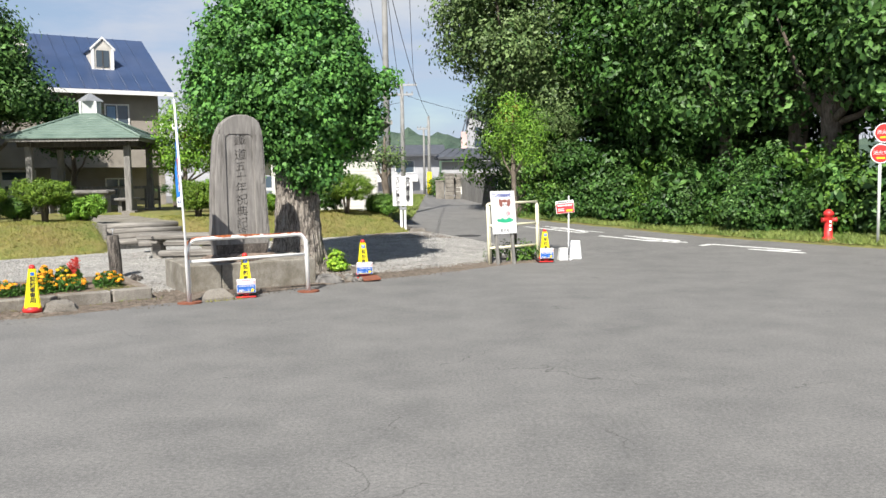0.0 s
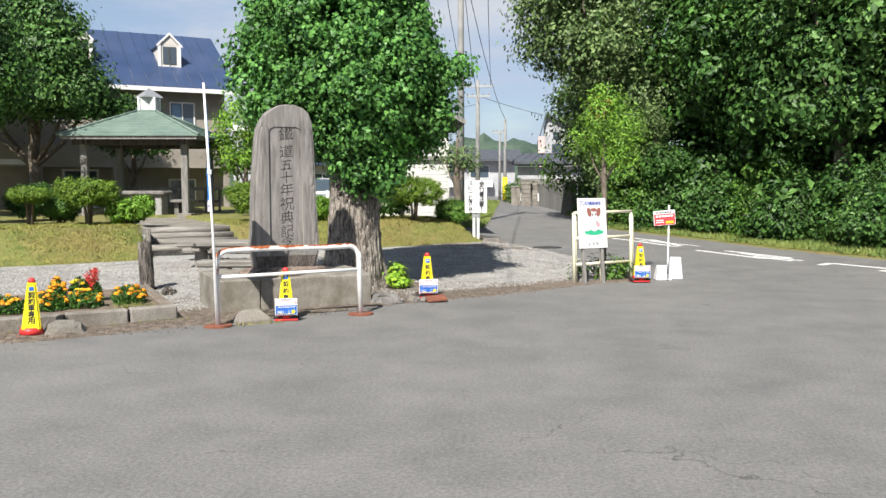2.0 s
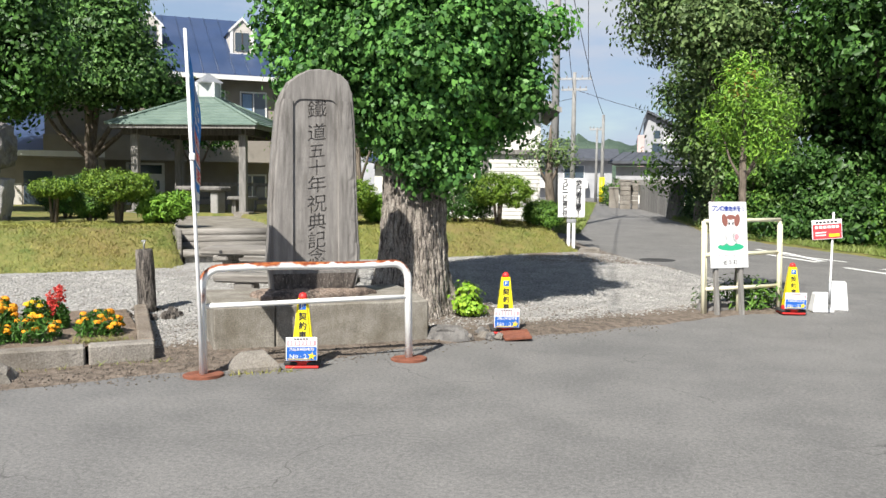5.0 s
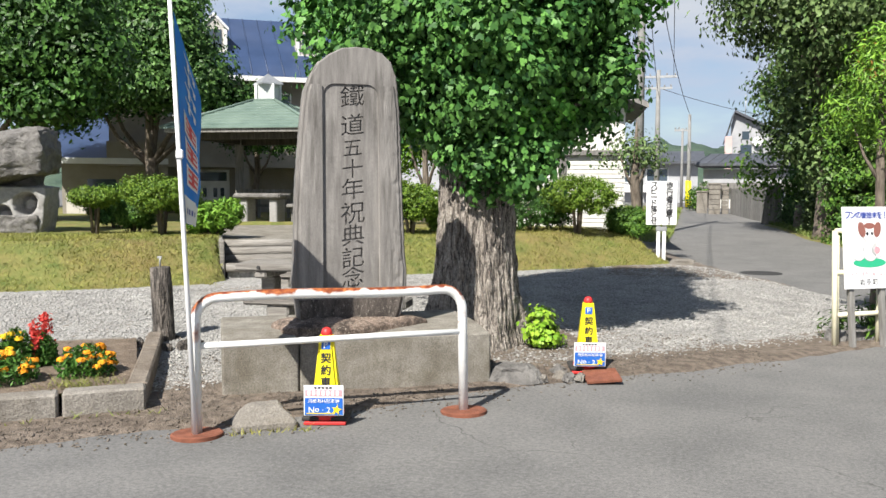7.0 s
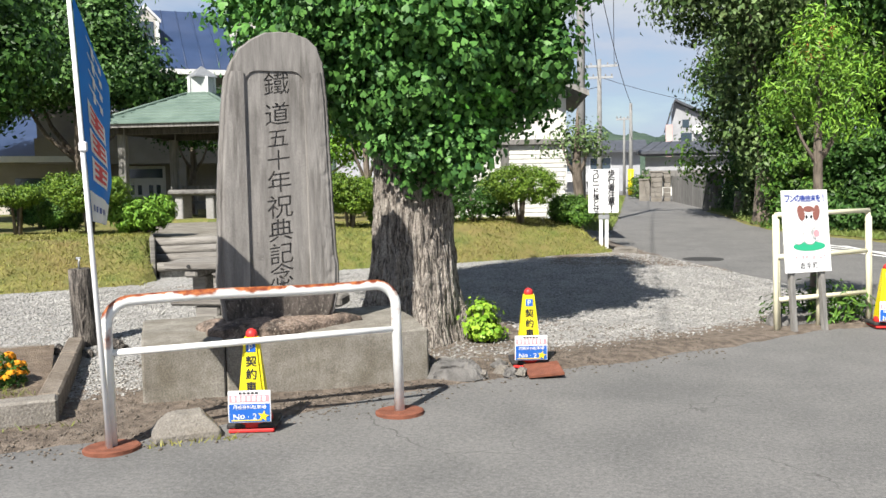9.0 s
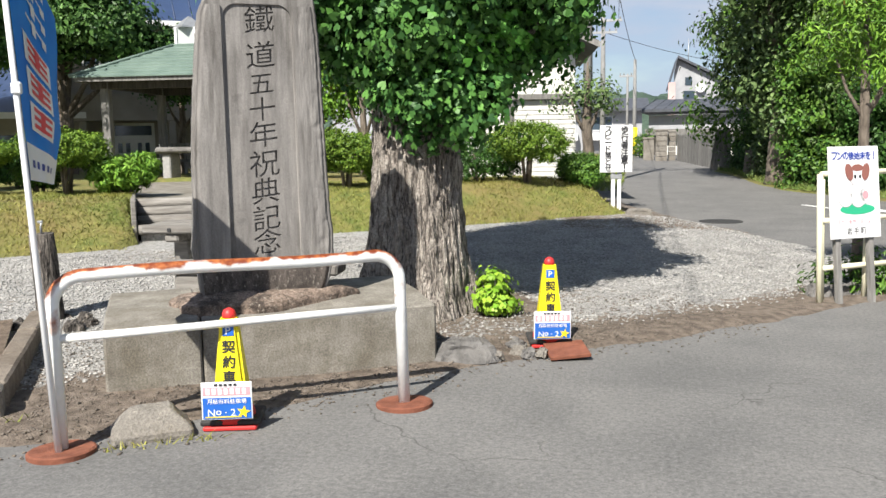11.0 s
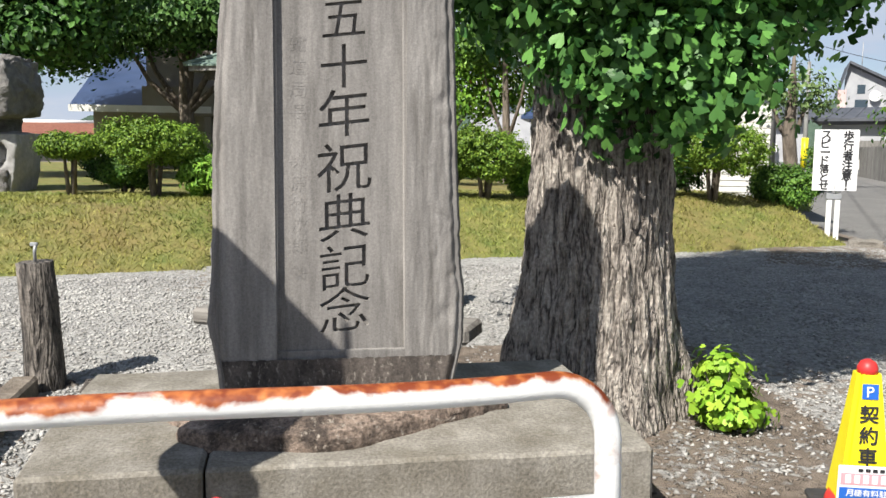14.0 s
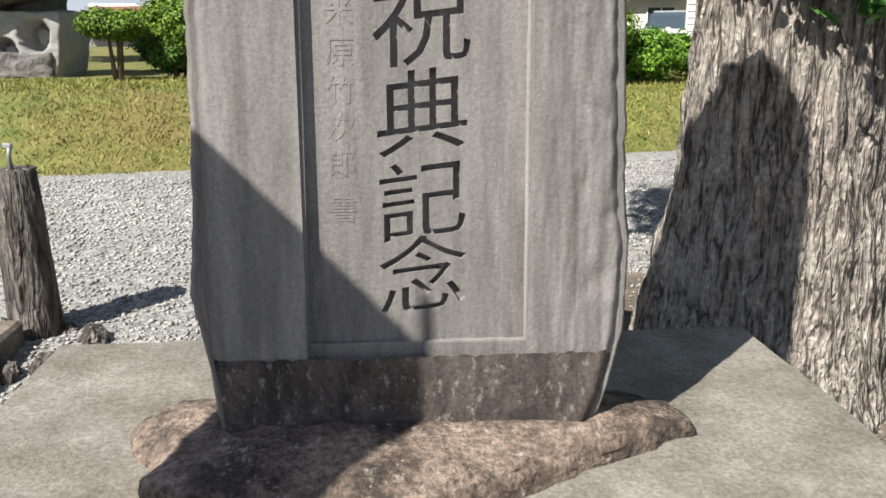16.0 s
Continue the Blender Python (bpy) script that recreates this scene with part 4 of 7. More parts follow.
def side_x(z, right):
    pts = [(0.46, 0.325), (0.53, 0.35), (0.64, 0.372), (0.8, 0.376), (0.92, 0.362), (1.1, 0.353), (1.3, 0.347), (1.52, 0.338), (1.75, 0.33), (1.95, 0.322), (2.08, 0.312), (2.19, 0.298), (2.29, 0.265), (2.35, 0.2), (2.378, 0.1)] if right else \
        [(0.46, 0.39), (0.55, 0.395), (0.64, 0.41), (0.72, 0.424), (0.85, 0.412), (1.05, 0.402), (1.25, 0.398), (1.45, 0.388), (1.62, 0.375), (1.85, 0.355), (2.07, 0.33), (2.18, 0.29), (2.28, 0.22), (2.33, 0.16), (2.37, 0.08)]
    x = float(np.interp(z, [q[0] for q in pts], [q[1] for q in pts]))
    return x if right else -x


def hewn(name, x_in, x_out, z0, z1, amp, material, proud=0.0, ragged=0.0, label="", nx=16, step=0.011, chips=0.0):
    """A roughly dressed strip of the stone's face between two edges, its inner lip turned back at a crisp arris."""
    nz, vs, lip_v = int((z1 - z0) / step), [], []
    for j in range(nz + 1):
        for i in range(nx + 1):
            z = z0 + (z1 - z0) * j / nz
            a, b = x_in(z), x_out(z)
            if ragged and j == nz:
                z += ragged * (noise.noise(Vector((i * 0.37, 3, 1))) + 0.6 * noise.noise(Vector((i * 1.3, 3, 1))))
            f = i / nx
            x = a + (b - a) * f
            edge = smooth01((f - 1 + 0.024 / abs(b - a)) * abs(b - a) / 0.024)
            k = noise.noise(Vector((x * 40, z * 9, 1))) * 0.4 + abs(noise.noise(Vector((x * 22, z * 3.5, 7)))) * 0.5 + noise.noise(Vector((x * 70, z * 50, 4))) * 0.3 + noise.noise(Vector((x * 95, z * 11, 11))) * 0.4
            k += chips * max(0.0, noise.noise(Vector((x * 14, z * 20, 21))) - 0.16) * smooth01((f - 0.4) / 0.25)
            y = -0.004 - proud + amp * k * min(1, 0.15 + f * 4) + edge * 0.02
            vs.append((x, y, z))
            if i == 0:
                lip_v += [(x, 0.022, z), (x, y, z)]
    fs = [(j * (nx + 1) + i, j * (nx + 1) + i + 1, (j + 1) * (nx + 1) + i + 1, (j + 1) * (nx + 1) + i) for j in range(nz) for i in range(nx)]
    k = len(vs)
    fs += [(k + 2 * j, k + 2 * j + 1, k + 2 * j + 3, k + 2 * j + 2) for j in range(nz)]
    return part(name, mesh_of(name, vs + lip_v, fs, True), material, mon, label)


hewn("hewn_edge", lambda z: PR, lambda z: side_x(z, True) + 0.004 * noise.noise(Vector((z * 30, 0, 0))), 0.60, 2.12, 0.0045, M_STONE, 0.004, label="rough-hewn margin of the stone", nx=44, chips=3.0)
hewn("smooth_edge", lambda z: PL, lambda z: side_x(z, False) - 0.004 * noise.noise(Vector((z * 30, 5, 0))), 0.60, 2.12, 0.003, M_STONE, 0.006, label="smoother margin of the stone", nx=26, chips=0.5)
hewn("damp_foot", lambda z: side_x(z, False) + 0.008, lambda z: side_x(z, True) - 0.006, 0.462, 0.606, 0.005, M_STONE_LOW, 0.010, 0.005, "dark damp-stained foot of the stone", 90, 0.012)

# ---------- pipe guard with a flag ----------
GV = -0.752
gd = thing("pipe_guard", pose(*loc(-0.277, GV), -3.0, 0, YAW + 4.4), "white pipe barrier with peeling paint, rusted along the top", "guard rail")
W2, HT, RB = 0.802, 0.775, 0.13
rail = [(-W2, 0, 0.02), (-W2, 0, HT - RB)] + [(-W2 + RB - RB * math.cos(a), 0, HT - RB + RB * math.sin(a)) for a in [i * math.pi / 16 for i in range(1, 8)]]
rail += [(-W2 + RB, 0, HT)] + [(-W2 + RB + (2 * W2 - 2 * RB) * i / 10, 0, HT + 0.006 * math.sin(i * 0.6)) for i in range(1, 10)] + [(W2 - RB, 0, HT)]
rail += [(W2 - RB + RB * math.sin(a), 0, HT - RB + RB * math.cos(a)) for a in [i * math.pi / 16 for i in range(1, 8)]] + [(W2, 0, HT - RB), (W2, 0, 0.02)]
part("rail", tube(rail, 0.03, 16), M_RUSTW, gd, "bent white pipe with rust")
part("crossbar", tube([(-W2, 0, 0.505), (-0.3, 0, 0.503), (0.3, 0, 0.507), (W2, 0, 0.505)], 0.0185, 12), M_RUSTL, gd, "thin white crossbar")
for sx_ in (-1, 1):
    part("base_disc", tube([(sx_ * W2, 0, -0.01), (sx_ * W2, 0, 0.014), (sx_ * W2, 0, 0.02)], [0.145, 0.145, 0.135], 36, smooth=False), M_RUST, gd, "round rusted iron base")

fl = thing("advertising_flag", pose(*loc(-1.083, GV - 0.108), 0, 0, YAW), "narrow blue advertising flag on a white pole tied to the barrier", "flag")
LEANX = -0.047
part("pole", tube([(0, 0, 0.0), (LEANX, 0, 1.2), (LEANX * 2.1, 0, 2.46)], [0.015, 0.013, 0.011], 10), M_WHITE, fl)
part("clip", box(LEANX * 1.25 - 0.02, LEANX * 1.25 + 0.02, -0.02, 0.02, 1.55, 1.6, 0.006), M_WHITE, fl)


def flag_at(s, t):
    """s across from the pole, t down from the top."""
    a = s * (1.0 - 0.3 * max(0, t - 0.7) / 0.3)
    fold = 0.03 * math.sin(s * 9 + t * 3.0) * (0.3 + t) + 0.014 * math.sin(t * 11)
    z = 2.34 - 1.14 * t - (0.40 - 0.36 * t) * s
    return Vector((LEANX * (2.34 - 1.14 * t) / 1.2 + 0.014 + (0.125 - 0.05 * t) * a + fold * 0.3 * s, 0.62 * a - fold * 0.5 * min(1, s * 4), z))


def cloth(name, s0, s1, t0, t1, material, off, ns=16, nt=40, label=""):
    vs = []
    for j in range(nt + 1):
        for i in range(ns + 1):
            s, t = s0 + (s1 - s0) * i / ns, t0 + (t1 - t0) * j / nt
            p = flag_at(s, t)
            nn = (flag_at(s + 0.02, t) - p).cross(flag_at(s, t + 0.02) - p).normalized()
            vs.append(p + nn * off)
    fs = [(j * (ns + 1) + i, j * (ns + 1) + i + 1, (j + 1) * (ns + 1) + i + 1, (j + 1) * (ns + 1) + i) for j in range(nt) for i in range(ns)]
    me = mesh_of(name, vs, fs, True)
    part(name, me, material, fl, label)


cloth("cloth", 0, 1, 0, 1, M_FLAG, 0.0, label="wind-folded blue cloth")
for sgn in (1, -1):
    cloth("hem", 0, 1, 0.86, 1.0, M_WHITE, 0.003 * sgn, 12, 8, "white band with small writing")
    for k in range(5):
        cloth("print_bar", 0.12 + 0.15 * k, 0.2 + 0.15 * k, 0.92, 0.95, M_NAVY, 0.005 * sgn, 3, 3)
    for k in range(3):
        t0 = 0.40 + 0.14 * k
        cloth("print_patch", 0.2, 0.75, t0, t0 + 0.115, M_WHITE, 0.003 * sgn, 8, 8)
        for q in range(3):
            cloth("print_stroke", 0.27, 0.68, t0 + 0.012 + 0.034 * q, t0 + 0.03 + 0.034 * q, M_REDP, 0.005 * sgn, 6, 3)
        cloth("print_stroke", 0.42, 0.52, t0 + 0.01, t0 + 0.1, M_REDP, 0.006 * sgn, 3, 6)
    for k in range(4):
        t0 = 0.06 + 0.08 * k
        cloth("print_stroke", 0.3, 0.7, t0, t0 + 0.012, M_WHITE, 0.004 * sgn, 6, 3)
        cloth("print_stroke", 0.42, 0.5, t0 - 0.01, t0 + 0.05, M_WHITE, 0.005 * sgn, 3, 6)
        cloth("print_stroke", 0.62, 0.7, t0, t0 + 0.04, M_WHITE, 0.005 * sgn, 3, 6)


# ---------- parking cones ----------
def star_loop(cx, cz, r, turn=0.2):
    return [(cx + (r if i % 2 == 0 else r * 0.42) * math.sin(i * math.pi / 5 + turn), cz + (r if i % 2 == 0 else r * 0.42) * math.cos(i * math.pi / 5 + turn)) for i in range(10)]


def parking_cone(board=True, text="契約車"):
    c = thing("parking_cone", Matrix(), "yellow parking cone with black writing" + (" and a small blue board" if board else " on a red foot"), "traffic cone", "parking cones along the edge")
    part("foot", box(-0.135, 0.135, -0.125, 0.125, 0, 0.022, 0.006), M_RED, c, "red plastic foot")
    if board:
        part("weight", box(-0.15, 0.15, -0.11, 0.14, 0.022, 0.052, 0.008), M_BLACK, c, "black rubber weight")
    part("skirt", tube([(0, 0, 0.03), (0, 0, 0.07), (0, 0, 0.10)], [0.118, 0.112, 0.10], 24), M_RED, c, "red lower cone")
    bm = bmesh.new()
    bmesh.ops.create_cube(bm, size=1)
    for v in bm.verts:
        k = (0.185, 0.17) if v.co.z < 0 else (0.085, 0.075)
        v.co = (v.co.x * k[0], v.co.y * k[1], 0.085 if v.co.z < 0 else 0.565)
    bmesh.ops.bevel(bm, geom=[e for e in bm.edges if abs(e.verts[0].co.z - e.verts[1].co.z) > 0.3], offset=0.016, segments=4, affect="EDGES")
    part("sleeve", bm, M_YELLOW, c)
    part("tip", tube([(0, 0, 0.56), (0, 0, 0.585), (0, 0, 0.605), (0, 0, 0.615)], [0.036, 0.036, 0.027, 0.008], 20), M_RED, c, "red rounded tip")
    lean = math.degrees(math.atan2(0.0475, 0.48))
    fm = pose(0, -0.0862, 0.085, lean * -1, 0, 0)

    def on(ob):
        ob.matrix_basis = fm
        return ob
    if text == "契約車":
        on(plate("blue_square", -0.028, 0.028, 0.395, 0.45, -0.003, M_BLUE, c))
        on(writing("letter", "P", 0.042, 0, 0.422, M_WHITE, c, -0.0055))
    else:
        on(plate("blue_square", -0.022, 0.022, 0.40, 0.44, -0.003, M_BLUE, c))
    n = len(text)
    on(writing("writing", text, 0.064, 0, 0.262 if n == 3 else 0.225, M_INK, c, -0.002, True, 0.078 if n == 3 else 0.066, heavy=0.0014))
    if board:
        bd = part("board", box(-0.105, 0.105, -0.16, -0.153, 0.085, 0.255, 0.002), M_WHITE, c, "white and blue printed board")
        plate("board_blue", -0.1, 0.1, 0.09, 0.185, -0.1625, M_BLUE, c)
        plate("board_pink", -0.098, 0.098, 0.195, 0.232, -0.1625, M_PINK, c)
        for k in range(7):
            plate("board_bar", -0.085 + k * 0.025, -0.070 + k * 0.025, 0.2, 0.227, -0.164, M_WHITE, c)
        for k in range(5):
            plate("board_small_bar", -0.05 + k * 0.02, -0.037 + k * 0.02, 0.238, 0.248, -0.164, M_INK, c)
        writing("board_writing", "月極有料駐車場", 0.022, 0, 0.169, M_WHITE, c, -0.165)
        writing("board_number", "No.2", 0.034, -0.02, 0.118, M_WHITE, c, -0.165, False, 0.03)
        st = shape("star", [star_loop(0.068, 0.12, 0.03)], 0.0015)
        st.transform(Matrix.Translation((0, -0.167, 0)))
        part("star", st, M_GOLD, c)
        plate("swoosh", -0.09, 0.06, 0.096, 0.101, -0.165, M_GOLD, c)
        grow = pose(0, 0, 0.17) @ Matrix.Diagonal((1.2, 1, 1.14, 1)) @ pose(0, 0, -0.17)
        for ob in c.children:
            if ob.name.split(".")[0] in ("board", "board_blue", "board_pink", "board_bar", "board_small_bar", "board_writing", "board_number", "star", "swoosh"):
                ob.matrix_basis = grow
    return c


c1 = parking_cone()
CS = Matrix.Scale(0.92, 4)
c1.matrix_basis = pose(-2.53, 10.95, 0.002, 0, 0, 16) @ CS
copy_thing(c1, pose(-1.19, 12.72, 0.028, 2, 0, 14))
copy_thing(c1, pose(1.76, 14.85, 0.012, 0, 0, 8))
c0 = parking_cone(False, "契約車専用")
c0.matrix_basis = pose(-4.68, 9.72, 0.004, 0, 2, 28) @ CS


def lump(name, m, sx, sy, sz, material, label, category, seed=0, rough=0.12, boxy=0.5):
    bm = bmesh.new()
    bmesh.ops.create_icosphere(bm, subdivisions=3, radius=1)
    for v in bm.verts:
        c = v.co.copy()
        k = Vector([math.copysign(abs(q) ** boxy, q) for q in c])
        k += c * noise.noise(c * 2 + Vector((seed, 0, 0))) * rough * 2
        v.co = (k.x * sx * (1 - 0.25 * k.z), k.y * sy * (1 - 0.25 * k.z), k.z * sz)
    return add(name, from_bm(name, bm), material, None, label, category, m=m)


ws = thing("concrete_block", pose(*loc(-0.70, -0.70, 0.0), 0, 0, YAW + 4), "broken tapered block of grey concrete by the barrier", "stone")
bm = box(-0.18, 0.18, -0.12, 0.12, -0.02, 0.13, 0.012)
bmesh.ops.subdivide_edges(bm, edges=[e for e in bm.edges if e.calc_length() > 0.1], cuts=5, use_grid_fill=True)
for v in bm.verts:
    k_ = max(0.0, v.co.z - 0.03) / 0.10
    v.co.x *= 1 - 0.50 * k_
    v.co.y = v.co.y * (1 - 0.55 * k_) + 0.02 * k_
    v.co += Vector((noise.noise(v.co * 16), noise.noise(v.co * 16 + Vector((5, 0, 0))), noise.noise(v.co * 12 + Vector((0, 9, 0))))) * 0.007
part("block", bm, M_CONC2, ws)
lump("loose_stone", pose(-4.42, 9.87, 0.05, 8, 4, 30), 0.17, 0.12, 0.08, M_CONC2, "broken lump of grey concrete by the kerb", "stone", 4, 0.14)
lump("loose_stone", pose(*loc(1.12, 0.08, 0.05), 0, 0, YAW - 14), 0.19, 0.14, 0.075, M_STATUE2, "dark flat broken stone beside the pedestal", "stone", 7, 0.12)
for i, (du, dv, s) in enumerate(((1.47, 0.02, 0.05), (1.5, -0.06, 0.045), (1.58, -0.08, 0.04), (1.52, 0.16, 0.06), (1.3, -0.05, 0.035), (1.28, 0.15, 0.03))):
    lump("rubble", pose(*loc(du, dv, 0.035), 10 * i, 0, 40 * i), s, s * 0.8, s * 0.7, M_STATUE2 if i % 2 else M_CONC2, "small broken stone at the foot of the cone", "stone", i + 10, 0.25)
rp_ = thing("rusty_plate", pose(-1.06, 12.51, 0.04, 6, -4, 16), "flat rusted iron plate leaning on the rubble", "metal plate")
part("sheet", box(-0.125, 0.125, -0.13, 0.13, -0.012, 0.012, 0.004), M_RUST, rp_)

# ---------- flower bed ----------
BA = 36.0
BED = Vector((-3.64, 10.80, 0))
bd_u, bd_v = Vector((math.cos(radians(BA)), math.sin(radians(BA)), 0)), Vector((-math.sin(radians(BA)), math.cos(radians(BA)), 0))


def bed(u, v, z=0.0):
    p = BED + bd_u * u + bd_v * v
    return pose(p.x, p.y, z, 0, 0, BA)


soil = thing("flower_bed_soil", bed(-3.2, 0.95), "bare dark earth of the flower bed", "soil")
bm = bmesh.new()
bmesh.ops.create_grid(bm, x_segments=60, y_segments=24, size=1)
for v in bm.verts:
    v.co = (v.co.x * 3.12, v.co.y * 0.98 + 0.1, 0.145 + noise.noise(v.co * Vector((18, 8, 1))) * 0.02)
part("earth", from_bm("earth", bm, True), M_SOIL, soil)
kb = thing("bed_kerb", bed(0, 0), "weathered grey concrete kerb round the flower bed", "kerb")
x = 0.022
for i, ln in enumerate((0.5, 0.62, 0.75, 0.75, 0.75, 0.75, 0.75, 0.75)):
    part("kerb_stone", box(-x - ln + 0.012, -x - 0.012, -0.002, 0.15, -0.05, 0.165 - 0.004 * (i % 3), 0.014), M_CONC2, kb)
    x += ln
y = 0.155
for i, ln in enumerate((0.68, 0.68, 0.68)):
    part("kerb_stone", box(-0.125, 0, y, y + ln - 0.012, -0.05, 0.165 - 0.005 * (i % 2), 0.014, m=pose(-0.035, 0, 0, 0, 0, -4.6)), M_KERBD, kb, "earth-stained side kerb")
    y += ln
x = 0.165
for i in range(7):
    part("kerb_stone", box(-x - 0.74, -x, 2.02, 2.14, -0.05, 0.14, 0.014), M_CONC2, kb)
    x += 0.75

M_MARI = mat("marigold_petal", (0.75, 0.26, 0.01), (0.85, 0.42, 0.015), 30, 0.7, island=0.2)
M_MARIY = mat("yellow_petal", (0.83, 0.55, 0.02), None, 30, 0.7, island=0.15)
M_CELO = mat("crimson_plume", (0.42, 0.022, 0.02), (0.6, 0.07, 0.05), 30, 0.7, island=0.2)
L_FLOWER = leafmat("flower_leaf", (0.03, 0.09, 0.015), (0.08, 0.18, 0.03), 0.2)


def flower_plant(u, v, wide, high, kind, seed):
    r = np.random.default_rng(seed)
    t = thing("marigold_plant" if kind != "red" else "celosia_plant", bed(u, v, 0.13), {"orange": "low marigold plant with orange blooms in the bed", "yellow": "taller marigold plant with yellow blooms in the bed", "red": "crimson plumed flower standing in the bed"}[kind], "flower", "flowers in the bed")
    nn = 900
    a, rad, h = r.uniform(0, 6.283, nn), np.sqrt(r.random(nn)) * wide, r.random(nn)
    pos = np.stack([np.cos(a) * rad, np.sin(a) * rad, 0.02 + h * high * (1 - 0.5 * (rad / wide) ** 2)], 1)
    nrm = r.normal(size=(nn, 3)) + np.array([0, 0, 1.0])
    add("leaves", leaf_mesh("leaves", pos, nrm, r.uniform(0.03, 0.07, nn), r, "strip"), L_FLOWER, t)
    m_ = {"orange": M_MARI, "yellow": M_MARIY, "red": M_CELO}[kind]
    for i in range(22 if kind == "orange" else 9):
        a, rad = r.uniform(0, 6.283), math.sqrt(r.random()) * wide * 0.95
        z = high * (1 - 0.45 * (rad / wide) ** 2) + r.uniform(-0.05, 0.03)
        c = np.array([math.cos(a) * rad, math.sin(a) * rad, z])
        k = 46
        if kind == "red":
            q = c + np.stack([r.normal(size=k) * 0.015, r.normal(size=k) * 0.015, r.random(k) * 0.13], 1)
            add("plume", leaf_mesh("plume", q, r.normal(size=(k, 3)), r.uniform(0.02, 0.04, k), r, "kite"), m_, t)
        else:
            d = r.normal(size=(k, 3))
            d[:, 2] = np.abs(d[:, 2])
            d /= np.linalg.norm(d, axis=1, keepdims=True)
            add("bloom", leaf_mesh("bloom", c + d * np.array([0.026, 0.026, 0.017]), d, r.uniform(0.022, 0.032, k), r, "kite"), m_, t)


for i, (u, v, w, h, kd) in enumerate(((-0.40, 0.62, 0.19, 0.20, "orange"), (-0.88, 0.55, 0.2, 0.2, "orange"), (-0.86, 0.98, 0.11, 0.30, "yellow"), (-0.70, 1.05, 0.09, 0.24, "red"), (-1.25, 0.5, 0.2, 0.2, "orange"), (-1.1, 0.9, 0.1, 0.3, "orange"), (-1.65, 0.5, 0.22, 0.18, "orange"),
                                      (-2.0, 0.75, 0.1, 0.26, "red"), (-2.3, 0.5, 0.24, 0.2, "orange"), (-2.9, 0.6, 0.22, 0.22, "orange"), (-3.1, 0.95, 0.1, 0.3, "red"), (-3.6, 0.5, 0.24, 0.2, "orange"))):
    flower_plant(u, v, w, h, kd, 40 + i)
tuft = []
for _ in range(500):
    q = BED + bd_u * (-0.42 + rg.normal() * 0.12) + bd_v * (0.27 + rg.normal() * 0.05)
    tuft.append((q.x, q.y, 0.1))
blades("bed_weed", rg, tuft, 0.07, M_GRASS, 0.9, 0.006, "wisps of dry weed at the kerb", "grass")

tuft = []
for _ in range(90):
    q = BED + bd_u * (-2.6 + rg.random() * 2.7) + bd_v * (-0.05 - abs(rg.normal()) * 0.04)
    tuft.append((q.x, q.y, max(0.0, lot_z(q.x, q.y))))
for _ in range(60):
    q = loc(-0.70 + rg.normal() * 0.16, -0.86 + rg.normal() * 0.025)
    tuft.append((q.x, q.y, 0.0))
blades("kerb_weed", rg, tuft, 0.035, M_GRASS, 1.0, 0.005, "wisps of dry weed at the asphalt's edge", "grass")

# bark-covered log post with a small tap
lp = thing("log_post", pose(-4.86, 12.74, 0.02, 1.5, -1.5), "upright bark-covered log post beside the flower bed", "post")
me = tube([(0, 0, -0.05), (0, 0, 0.1), (0.004, 0, 0.3), (0, 0.003, 0.5), (0, 0, 0.69)], [0.102, 0.092, 0.088, 0.086, 0.084], 22, 0.08, random.Random(2))
part("log", me, M_LOG, lp)
part("tap_pipe", tube([(0, 0, 0.68), (0, 0, 0.74), (0.01, 0, 0.77)], 0.008, 8), M_METAL, lp, "small metal tap")
part("tap_knob", box(-0.022, 0.022, -0.008, 0.008, 0.765, 0.785, 0.004), M_METAL, lp)
for i in range(9):
    a_ = i * 0.75 - 1.2
    lump("edging_stone", pose(-4.74 + 0.26 * math.cos(a_), 12.60 + 0.2 * math.sin(a_), 0.05, 7 * i, 0, 50 * i), 0.075, 0.05, 0.05 + 0.02 * (i % 2), M_LOG, "dark rough edging stone at the foot of the post", "stone", i + 30, 0.2)

# ---------- ginkgo beside the monument ----------
TX, TY = -2.30, 13.70
gk = thing("ginkgo_tree", pose(TX, TY, 0.02), "stout ginkgo tree with deeply furrowed bark and dense green crown", "tree")
vs, fs, SD, NZ = [], [], 210, 110
for j in range(NZ + 1):
    z = -0.12 + 2.6 * j / NZ
    r0 = 0.318 + 0.165 * math.exp(-max(0, z) / 0.5) - 0.008 * z
    for k in range(SD):
        a_ = 2 * math.pi * k / SD
        n3 = Vector((math.cos(a_) * 1.2, math.sin(a_) * 1.2, z * 0.35))
        n4 = Vector((math.cos(a_) * 1.2 + 0.06 * noise.noise(n3 * 3), math.sin(a_) * 1.2, z * 0.36))
        ridge = abs(noise.noise(n4 * 6.5)) * 0.055 + abs(noise.noise(n4 * 13)) * 0.03 + abs(noise.noise(n4 * 24)) * 0.014 + noise.noise(n3 * 22) * 0.006
        flare = 0.09 * math.exp(-max(0, z) / 0.2) * math.sin(5 * a_ + 0.6)
        rr = r0 + flare * 0.7 + 0.07 * math.exp(-max(0, z) / 0.4) * max(0.0, -math.cos(a_ - 0.28)) + ridge - 0.02
        vs.append((math.cos(a_) * rr, math.sin(a_) * rr, z))
for j in range(NZ):
    for k in range(SD):
        k2 = (k + 1) % SD
        fs.append((j * SD + k, j * SD + k2, (j + 1) * SD + k2, (j + 1) * SD + k))
